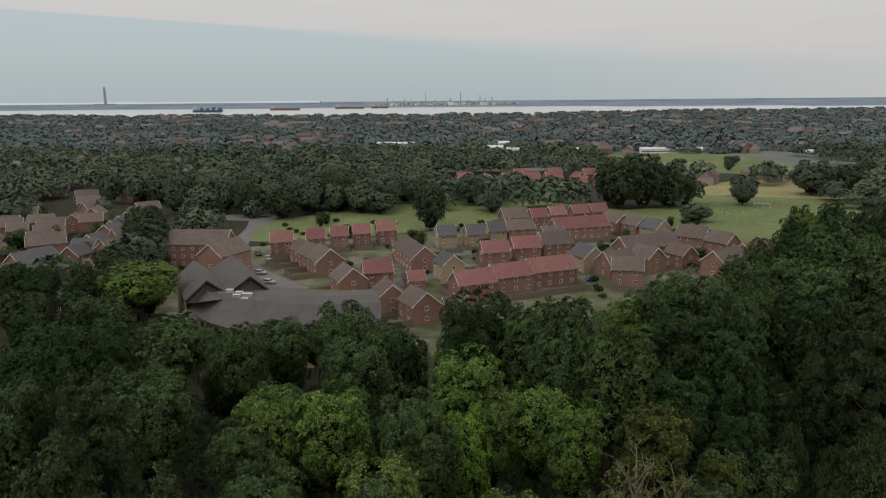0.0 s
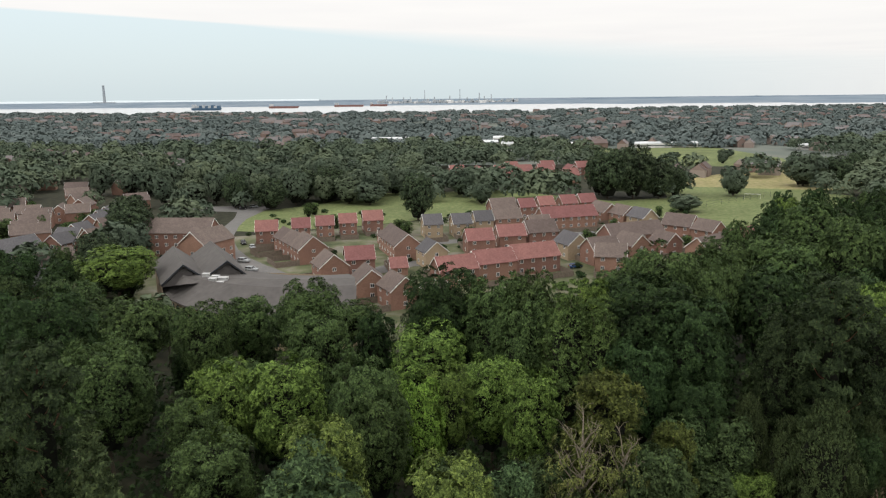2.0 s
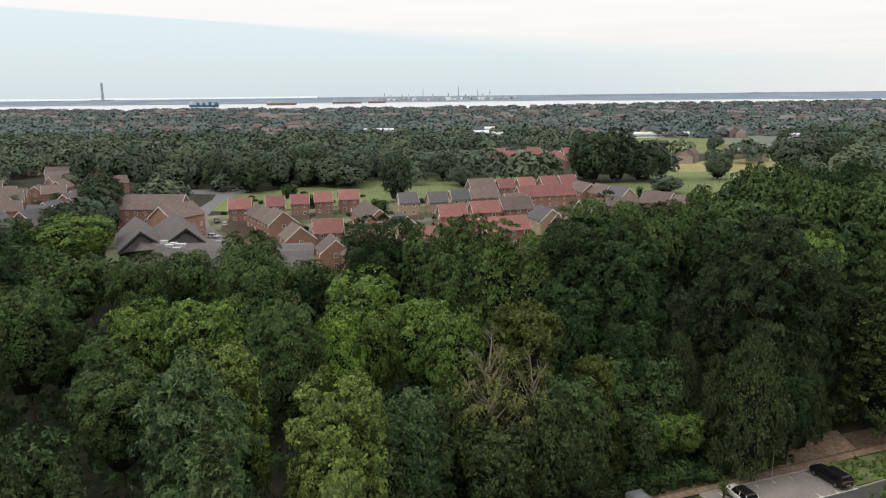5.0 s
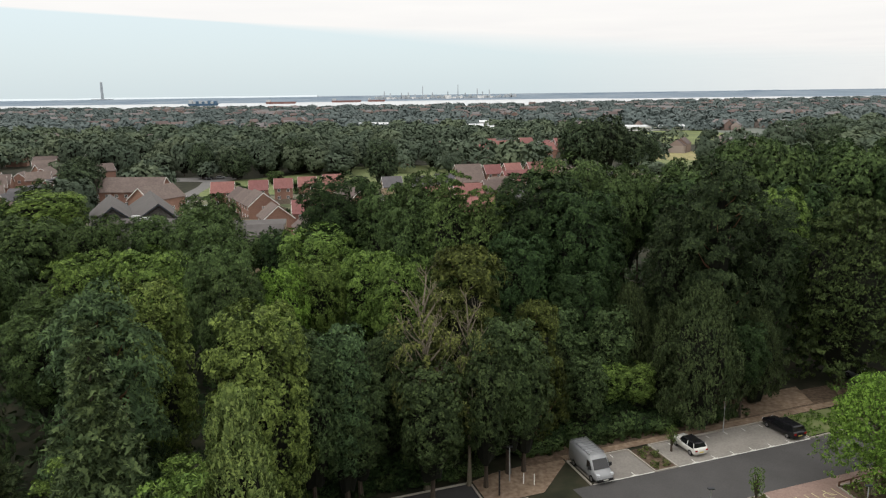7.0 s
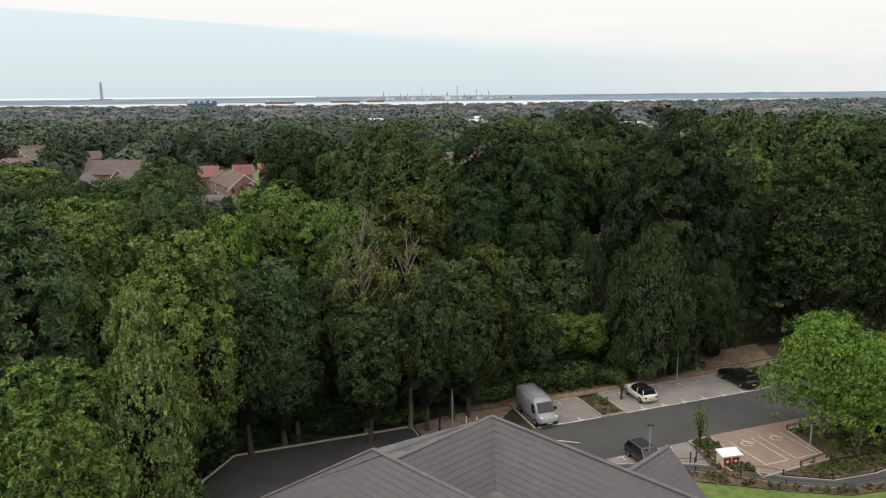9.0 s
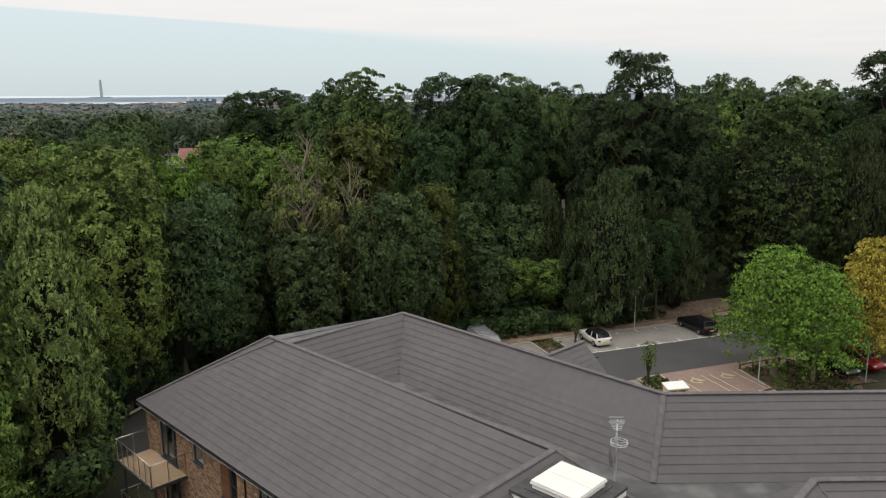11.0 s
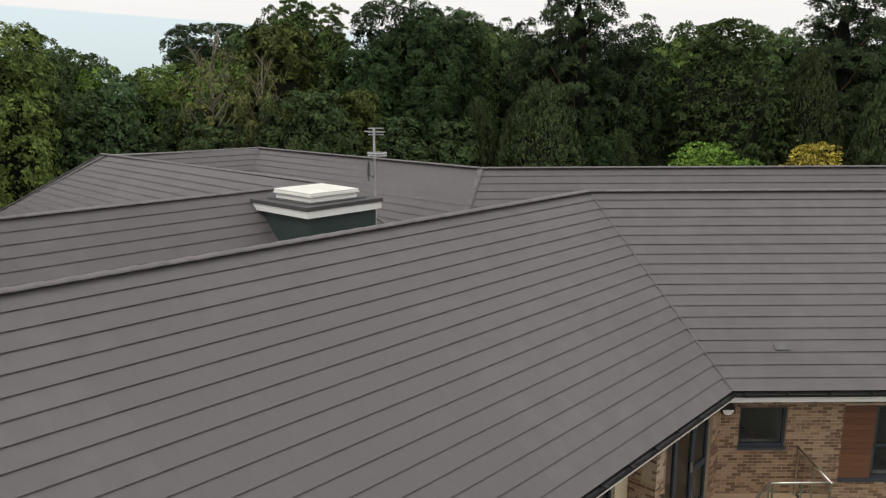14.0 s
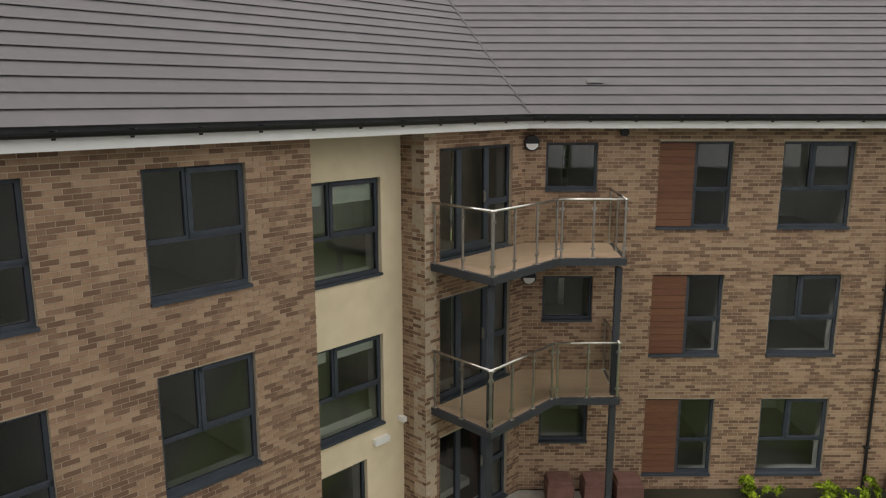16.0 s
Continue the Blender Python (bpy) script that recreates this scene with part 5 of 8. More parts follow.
g.tube([(fx, fy, -1), (fx, fy, 0.0), (fx + 2.6, fy - 0.6, 0.0), (fx + 2.6, fy - 0.6, -1)], 0.04, 6)
solid("hoop_rail", g, STEEL, "galvanised hoop rail by the drive", "rail")
# low rail with posts on both sides of the curved path
PATH_N = [(42.0, 59.3), (44.9, 59.2), (48.4, 58.4), (51.4, 57.2), (55.1, 56.6), (59.1, 57.8), (63, 60.0)]
PATH_S = [(42.0, 57.8), (44.5, 57.7), (47.9, 56.9), (51.0, 55.7), (55.2, 55.1), (59.7, 56.3), (63.5, 58.4)]
for line in (PATH_N, PATH_S):
    root = thing("path_fence", (*line[0], ground_z(*line[0])), "low dark metal rail with short posts along the footpath", "fence", "path fences")
    for p, q in zip(line, line[1:]):
        pz, qz = ground_z(*p), ground_z(*q)
        g = Geo()
        g.tube([(*p, pz - 0.1), (*p, pz + 0.62)], 0.045, 6)
        part("post", g, BLACK, root)
        g = Geo()
        g.tube([(*p, pz + 0.5), (*q, qz + 0.5)], 0.022, 5)
        part("rail", g, BLACK, root)
# planters and patio pots under the balcony corner
POT = material("terracotta_planter", [(0.13, 0.065, 0.05), (0.19, 0.10, 0.08)], 0.8, 4)
for s in (0.55, 1.35, 2.05, 8.2):
    g = Geo()
    EW.box(g, s, s + 0.58, 0.12, 0.68, 0.0, 0.42)
    EW.box(g, s + 0.03, s + 0.55, 0.15, 0.6, 0.42, 0.52)
    solid("planter_box", g, POT, "reddish brown boxy planter against the brick wall", "planter", group="planters")


# ---- trees ----
def leaves_mesh(name, mat, pos, nrm, length, wide, rng, hang=0.35):
    """Many small leaf sprays, one pointed three-sided blade each, at the places pos that face nrm."""
    n = len(pos)
    nrm = nrm / np.maximum(np.linalg.norm(nrm, axis=1, keepdims=True), 1e-6)
    t = rng.normal(size=(n, 3))
    t -= nrm * (t * nrm).sum(1, keepdims=True)
    t[:, 2] -= hang
    t /= np.maximum(np.linalg.norm(t, axis=1, keepdims=True), 1e-6)
    b = np.cross(nrm, t)
    b /= np.maximum(np.linalg.norm(b, axis=1, keepdims=True), 1e-6)
    ln = length * rng.uniform(0.6, 1.35, (n, 1))
    wd = wide * rng.uniform(0.6, 1.35, (n, 1))
    skew = rng.uniform(-0.25, 0.25, (n, 1))
    v = np.empty((n, 3, 3))
    v[:, 0] = pos - t * ln * (0.4 + skew) - b * wd * 0.5
    v[:, 1] = pos - t * ln * (0.4 - skew) + b * wd * 0.5
    v[:, 2] = pos + t * ln * 0.6 - nrm * ln * 0.1
    me = bpy.data.meshes.new(name)
    me.vertices.add(n * 3)
    me.vertices.foreach_set("co", v.ravel())
    me.loops.add(n * 3)
    me.loops.foreach_set("vertex_index", np.arange(n * 3))
    me.polygons.add(n)
    me.polygons.foreach_set("loop_start", np.arange(n) * 3)
    me.materials.append(mat)
    me.update()
    return me


def sphere_dirs(n, rng):
    d = rng.normal(size=(n, 3))
    return d / np.linalg.norm(d, axis=1, keepdims=True)


def unit(v):
    return v / np.maximum(np.linalg.norm(v, axis=1, keepdims=True), 1e-6)


def lobes_cloud(lobes, count, rng, flat=0.8, kids=9, small=0.4, rise=0.45):
    """Leaf places on small clumps that sit on the outer and upper sides of boughs (x, y, z, radius)."""
    lobes = np.array(lobes)
    n = len(lobes)
    middle = np.array([0, 0, lobes[:, 2].min() * 0.6 + lobes[:, 2].max() * 0.4])
    out = unit(lobes[:, :3] - middle)
    par = np.repeat(np.arange(n), kids)
    d = unit(sphere_dirs(n * kids, rng) + out[par] * 0.6 + np.array([0, 0, rise]))
    kr = lobes[par, 3] * small * rng.uniform(0.65, 1.3, n * kids)
    kc = lobes[par, :3] + d * lobes[par, 3:4] * np.array([1, 1, flat]) * 0.78
    weight = kr ** 2
    pick = rng.choice(len(kr), count, p=weight / weight.sum())
    e = unit(sphere_dirs(count, rng) + d[pick] * 0.8 + np.array([0, 0, 0.3]))
    r = kr[pick][:, None] * (1.0 - 0.4 * rng.random((count, 1)) ** 2)
    pos = kc[pick] + e * r * np.array([1, 1, min(1.0, flat * 1.1)])
    nrm = unit(e + d[pick] * 0.4) + rng.normal(size=(count, 3)) * 0.3
    return pos, nrm


def limb_mesh(name, mat, height, base, lobes, rng, reach=0.8, thick=0.8):
    """A tapered trunk with a limb out to each of its larger boughs."""
    g = Geo()
    r0 = (0.16 + height * 0.012) * thick
    top = height * reach
    zs = np.linspace(-0.3, top, 7)
    g.tube([(0.1 * math.sin(z * 0.5), 0.15 * math.sin(z * 0.4), z) for z in zs], [r0 * (1.35 if i == 0 else 1 - 0.85 * i / 6) for i in range(7)], 7)
    for x, y, z, r in lobes:
        z0 = max(base * 0.7, min(top * 0.97, z - 0.75 * math.hypot(x, y) - 0.6))
        k = 0.45 + 0.25 * rng.random()
        f = 1 - 0.75 * z0 / height
        g.tube([(0, 0, z0), (x * k, y * k, z0 + (z - z0) * k * 0.75), (x, y, z)], [r0 * 0.42 * f + 0.03, r0 * 0.28 * f + 0.02, 0.02], 4, False)
    return g.data(name, mat)


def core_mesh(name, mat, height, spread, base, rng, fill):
    """A lumpy dark hull inside a crown that stands in for the shade in its gaps."""
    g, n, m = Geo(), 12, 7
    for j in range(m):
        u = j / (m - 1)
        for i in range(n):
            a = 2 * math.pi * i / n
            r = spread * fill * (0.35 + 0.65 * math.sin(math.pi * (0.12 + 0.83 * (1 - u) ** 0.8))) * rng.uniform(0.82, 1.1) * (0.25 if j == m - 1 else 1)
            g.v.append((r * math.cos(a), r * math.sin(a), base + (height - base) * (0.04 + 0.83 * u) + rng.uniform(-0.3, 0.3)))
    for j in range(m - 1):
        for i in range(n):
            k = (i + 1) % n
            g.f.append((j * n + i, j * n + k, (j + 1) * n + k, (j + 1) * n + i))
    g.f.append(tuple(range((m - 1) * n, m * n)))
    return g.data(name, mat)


TREE_SIZE = {}


def tree_proto(name, leaf, bark, label, category, height, spread, base, count, size, seed, lobes=40, style="round", group="woodland trees", narrow=0.8, bough=0.30, core=0.58):
    """A tree with a trunk, limbs and a crown: round, layered, weeping, pine, spruce or sparse."""
    rng = np.random.default_rng(seed)
    root = thing(name, (0, 0, 0), label, category, group)
    TREE_SIZE[root.name] = (spread, height)
    L = []
    mid, hz = (base + height) / 2, (height - base) / 2
    hang = 0.35
    if style in ("round", "sparse"):
        for k in range(lobes):
            u = (k + 0.5) / lobes
            z = 1 - 1.8 * u
            a = k * 2.39996 + rng.random() * 0.8
            rr = math.sqrt(max(0.0, 1 - (0.85 * z - 0.1) ** 2)) * rng.uniform(0.74, 1.05)
            lr = 0.64 * math.sqrt(3.6 * math.pi * spread * (0.45 * spread + 0.5 * hz) / lobes) * rng.uniform(0.75, 1.2) * (1 if style == "round" else 0.6)
            L.append((rr * (spread - lr * 0.8) * math.cos(a), rr * (spread - lr * 0.8) * math.sin(a), mid + z * (hz - lr * 0.8) * rng.uniform(0.86, 1.02), lr))
        pos, nrm = lobes_cloud(L, count, rng, 0.8, 14, 0.36, 0.3)
    elif style == "layered":
        kids = []
        for k in range(lobes):
            u = (k + 0.5) / lobes
            a = k * 2.39996 + rng.random() * 0.6
            rr = spread * (0.16 + 0.84 * math.sin(math.pi * min(0.62, 0.08 + u * 0.75)) ** 0.8) * rng.uniform(0.75, 1.05)
            z = height - 0.6 - u * (height - base - 1) * rng.uniform(0.94, 1.04)
            L.append((rr * 0.85 * math.cos(a), rr * 0.85 * math.sin(a), z - 0.1 * rr, spread * bough * 0.7))
            for q in range(5):
                f = 0.35 + 0.16 * q
                b = a + rng.uniform(-0.35, 0.35)
                kids.append((rr * f * math.cos(b), rr * f * math.sin(b), z + 0.12 * rr - 0.32 * rr * f * f + rng.uniform(-0.2, 0.2), spread * bough * rng.uniform(0.5, 0.85)))
        pos, nrm = lobes_cloud(kids, count, rng, 0.3, 5, 0.5, 0.6)
        nrm[:, 2] += 0.35
        hang = 0.6
    elif style == "weeping":
        for k in range(lobes):
            u = (k + 0.5) / lobes
            a = k * 2.39996 + rng.random() * 0.5
            rr = spread * (0.12 + 0.88 * min(1, u * 1.6) ** 0.75) * rng.uniform(0.6, 1.02)
            L.append((rr * 0.85 * math.cos(a), rr * 0.85 * math.sin(a), height - 0.7 - u ** 1.1 * (height - base - 3), spread * bough * rng.uniform(0.6, 1.1)))
        per = 8
        tops, tn = lobes_cloud(L, count // per, rng, 0.7, 10, 0.42)
        drop = rng.uniform(0.25, 1.1, (len(tops), 1)) * spread / 4.4
        step = (np.arange(per) / per)[None, :]
        pos = np.repeat(tops, per, 0)
        side = unit(tops * np.array([1, 1, 0]))
        pos += np.repeat(side, per, 0) * (np.sqrt(step) * 0.3).repeat(len(tops), 0).reshape(-1, 1)
        pos[:, 2] -= (drop * step).ravel()
        pos += rng.normal(size=pos.shape) * 0.07
        nrm = np.repeat(side, per, 0) + rng.normal(size=pos.shape) * 0.4 + np.array([0, 0, 0.8])
        hang = 2.5
    elif style == "pine":
        for k in range(lobes):
            u = (k + 0.5) / lobes
            a = k * 2.39996 + rng.random()
            drop = u ** 1.15
            rr = spread * min(1.0, 0.42 + drop * 2.8) * rng.uniform(0.35, 0.95) * (1 if drop < 0.26 or drop > 0.4 else 0.72)
            L.append((rr * math.cos(a), rr * math.sin(a), height - 0.8 - drop * (height - base) * rng.uniform(0.9, 1.05), spread * bough * rng.uniform(0.8, 1.25)))
        pos, nrm = lobes_cloud(L, count, rng, 0.72, 12, 0.4, 0.5)
    elif style == "spruce":
        n = count
        u = rng.random(n) ** 0.7
        tier = np.floor(u * lobes) / lobes
        arm = rng.integers(0, 11, n)
        a = arm * (2 * math.pi / 11) + tier * 40
        f = rng.random(n) ** 0.6
        long = spread * (0.07 + 0.93 * tier) * (0.8 + 0.3 * np.sin(tier * 57 + arm * 3.7))
        rad = f * long
        wide = rng.normal(size=n) * 0.16 * (0.3 + np.sin(math.pi * np.minimum(1, f * 0.95))) * np.sqrt(long)
        z = height - tier * (height - base) - rad * 0.34 + 0.3 * (f ** 3) * long * 0.5 - np.abs(wide) * 0.35 - 0.25 * rng.random(n) ** 2
        pos = np.stack([rad * np.cos(a) - wide * np.sin(a), rad * np.sin(a) + wide * np.cos(a), z], 1)
        nrm = np.stack([np.cos(a) * 0.35, np.sin(a) * 0.35, np.ones(n)], 1) + rng.normal(size=(n, 3)) * 0.25
        hang = 0.8
    pos[:, 2] = base + (pos[:, 2] - base) * (height - base) / (np.quantile(pos[:, 2], 0.998) - base)
    wide = spread / np.quantile(np.hypot(pos[:, 0], pos[:, 1]), 0.985)
    pos[:, :2] *= wide
    if style in ("round", "sparse", "pine"):
        dome = (pos - np.array([0, 0, base + 0.35 * (height - base)])) / np.array([spread, spread, (height - base) * 0.62])
        nrm = nrm * 0.7 + unit(dome) * 1.1
    if style in ("round", "layered", "weeping"):
        n = count // 4
        e = sphere_dirs(n, rng)
        e[:, 2] = np.where(e[:, 2] < -0.6, -e[:, 2], e[:, 2])
        inner = e * np.array([spread, spread, (height - base) / 2]) * rng.uniform(0.68, 0.82, (n, 1))
        inner[:, 2] += (height + base) / 2 - 0.02 * height
        pos, nrm = np.concatenate([pos, inner]), np.concatenate([nrm, e + rng.normal(size=(n, 3)) * 0.3])
    big = sorted(L, key=lambda q: -q[3])[:26]
    part("trunk", limb_mesh("trunk", bark, height, base, [(x * wide, y * wide, z, r) for x, y, z, r in big], rng, 0.94 if style in ("pine", "spruce") else 0.78), None, root)
    # dark hull added behind the leaves as painted inner shade
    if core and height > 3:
        part("twig_mass", core_mesh("twig_mass", CORE_SHADE, height * (0.97 if style != "spruce" else 0.9), spread, base, rng, core), None, root)
    part("crown", leaves_mesh("crown", leaf, pos, nrm, size, size * narrow, rng, hang), None, root)
    return root


def stand(root, spots):
    """The prototype and its copies at spots (x, y, height of the top, crown radius)."""
    rng = random.Random(len(spots) * 7 + 1)
    mats = []
    spread, height = TREE_SIZE[root.name]
    for x, y, top, r in spots:
        z = ground_z(x, y) - 0.1
        w = r / spread
        mats.append(Matrix.Translation((x, y, z)) @ Matrix.Rotation(rng.uniform(0, 6.28), 4, "Z") @ Matrix.Diagonal((w, w, (top - z) / height, 1)))
    for m in mats[1:]:
        copy_thing(root, m)
    root.matrix_basis = mats[0]


# near-black green: the shade between leaf clumps, put into the colour
CORE_SHADE = material("crown_gap_shade", [(0.005, 0.006, 0.003), (0.010, 0.011, 0.006)], 1.0, 3, bump=0.6)
oak = tree_proto("oak_tree", LEAF_MID, BARK, "tall broadleaf tree with a billowing mid-green crown in the wood", "tree", 24, 6.0, 8, 13500, 0.42, 1, 70)
oak_b = tree_proto("oak_tree", LEAF_DARK, BARK, "tall broadleaf tree with a dense dark green crown", "tree", 25, 6.5, 8, 15000, 0.44, 2, 76)
oak_c = tree_proto("oak_tree", LEAF_MID, BARK, "broad oak with heavy rounded boughs", "tree", 24, 6.5, 9, 12000, 0.44, 21, 52, bough=0.36)
beech = tree_proto("beech_tree", LEAF_BEECH, BARK, "broad beech with long drooping layered sprays", "tree", 22, 7.8, 2.0, 22000, 0.42, 3, 90, "layered", bough=0.2, core=0.62)
tiered = tree_proto("cedar_tree", LEAF_CEDAR, BARK, "cedar with flat spreading tiers of fresh green", "cedar tree", 26, 4.8, 8, 13000, 0.40, 23, 46, "layered", bough=0.22, core=0.45)
lime = tree_proto("lime_tree", LEAF_OLIVE, BARK, "upright lime tree with yellow-green seeded crown", "tree", 20, 4.6, 0.5, 20000, 0.33, 4, 90, bough=0.25)
ash = tree_proto("ash_tree", LEAF_LIGHT, BARK, "light green broadleaf tree in the wood", "tree", 19, 4.5, 6, 10000, 0.36, 5, 60)
bright = tree_proto("young_tree", LEAF_BRIGHT, BARK, "small tree with fresh bright green leaves", "tree", 16, 4.0, 3, 9000, 0.36, 6, 44)
pine = tree_proto("scots_pine", LEAF_PINE, REDBARK, "tall pine with reddish trunk and flat dark needle pads", "pine tree", 27, 5.4, 6, 16000, 0.56, 7, 84, "pine", narrow=0.5, bough=0.32, core=0.2)
olivepine = tree_proto("scots_pine", LEAF_OLIVEPINE, REDBARK, "pine with olive-green needles and heavy boughs", "pine tree", 20, 5.3, 4, 14000, 0.60, 27, 84, "pine", narrow=0.5, bough=0.34, core=0.4)
bluepine = tree_proto("scots_pine", LEAF_BLUE, REDBARK, "pine with blue-green needles and reddish trunk", "pine tree", 21, 5.4, 2.5, 15000, 0.55, 8, 96, "pine", narrow=0.5, bough=0.36, core=0.2)
yew = tree_proto("dark_conifer", LEAF_PINE, BARK, "dense dark conifer with soft drooping sprays", "conifer", 23, 4.6, 2, 15000, 0.44, 28, 70, "round", narrow=0.5, bough=0.26)
spruce = tree_proto("spruce_tree", LEAF_SPRUCE, BARK, "spruce with drooping tiers of dark needles", "spruce tree", 23, 5.0, 1, 17000, 0.62, 9, 22, "spruce", narrow=0.5, core=0)
birch = tree_proto("birch_tree", LEAF_BIRCH, BARK, "birch with fine weeping grey-green branches", "birch tree", 16, 4.4, 0.5, 15000, 0.42, 10, 80, "weeping", narrow=0.5, bough=0.26, core=0.55)
feather = tree_proto("feathery_tree", LEAF_PALE, BARK, "slender feathery tree with pale soft green foliage", "tree", 18.6, 3.0, 0.3, 15000, 0.36, 17, 80, "weeping", narrow=0.55, core=0.45)
hornbeam = tree_proto("hornbeam_tree", LEAF_LIGHT, BARK, "fresh green tree with layered flat leaf sprays", "tree", 17.5, 3.9, 0.3, 14000, 0.32, 11, 60, "layered", bough=0.24, core=0.5)
edge = tree_proto("wood_edge_tree", LEAF_EDGE, BARK, "smaller dull green tree at the edge of the wood", "tree", 14, 3.4, 2.2, 8200, 0.36, 19, 60)
bluedome = tree_proto("grey_green_tree", LEAF_BLUE, BARK, "small rounded grey-green tree", "tree", 16, 3.0, 1, 9000, 0.34, 18, 44)
holly = tree_proto("understorey_bush", LEAF_DARK, BARK, "dense dark understorey shrub under the wood's edge", "shrub", 6, 3.4, 0.1, 950, 0.5, 12, 22, group="understorey", core=0.6)
laurel = tree_proto("understorey_bush", LEAF_MID, BARK, "leafy green shrub at the wood's edge", "shrub", 4.5, 2.8, 0.1, 950, 0.46, 13, 20, group="understorey", core=0.6)
dead = tree_proto("dying_tree", LEAF_DYING, PALEBARK, "half-dead tree with bare pale branches and sparse leaves", "tree", 15, 3.6, 4, 3000, 0.27, 14, 16, "sparse", core=0, bough=0.24)
# farther trees of the wood, with coarser leaf clumps
back_oak = tree_proto("oak_tree", LEAF_MID, BARK, "tall broadleaf tree deep in the wood", "tree", 24, 6.0, 10, 4000, 0.72, 31, 46)
back_dark = tree_proto("oak_tree", LEAF_DARK, BARK, "tall dark broadleaf tree deep in the wood", "tree", 25, 6.5, 10, 4200, 0.76, 32, 46)
back_pale = tree_proto("ash_tree", LEAF_LIGHT, BARK, "pale green broadleaf tree deep in the wood", "tree", 21, 5.0, 8, 4800, 0.58, 33, 40)
back_pine = tree_proto("scots_pine", LEAF_PINE, REDBARK, "dark pine deep in the wood", "pine tree", 25, 5.0, 7, 4600, 0.62, 34, 30, "pine", narrow=0.5, bough=0.3, core=0.35)
fill = tree_proto("small_wood_tree", LEAF_EDGE, BARK, "small dull green tree between the tall ones", "tree", 13, 4.4, 1.0, 3400, 0.62, 37, 40)
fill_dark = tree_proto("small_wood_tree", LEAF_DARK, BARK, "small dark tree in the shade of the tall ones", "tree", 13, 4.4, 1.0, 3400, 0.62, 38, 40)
acer = tree_proto("car_park_tree", LEAF_BRIGHT, PALEBARK, "rounded bright green tree in the car park bed", "tree", 11.2, 5.2, 2.2, 15000, 0.26, 15, 90, "layered", "car park trees", bough=0.26, core=0)
gold = tree_proto("car_park_tree", LEAF_YELLOW, BARK, "golden yellow leaved tree in the car park bed", "tree", 10.0, 3.9, 1.8, 12000, 0.27, 16, 80, "layered", "car park trees", bough=0.26, core=0)

bare, rb = Geo(), random.Random(3)
for k in range(20):
    a, z, r = k * 2.4, 6 + k * 0.42, 2.9 - k * 0.06
    tip = Vector((r * math.cos(a), r * math.sin(a), z + 2.0))
    knee = tip * 0.5 + Vector((0, 0, z * 0.5 + rb.uniform(-0.4, 0.3)))
    bare.tube([(0, 0, z), knee, tip], [0.11, 0.065, 0.02], 5)
    for q in range(7):
        p = knee.lerp(tip, 0.1 + 0.14 * q)
        e = p + Vector((rb.uniform(-1.0, 1.0), rb.uniform(-1.0, 1.0), rb.uniform(0.1, 1.3)))
        m = p.lerp(e, 0.5) + Vector((rb.uniform(-0.2, 0.2), rb.uniform(-0.2, 0.2), 0.15))
        bare.tube([p, m, e], [0.035, 0.025, 0.01], 4, False)
part("bare_limb", bare, PALEBARK, dead)

rt = random.Random(5)
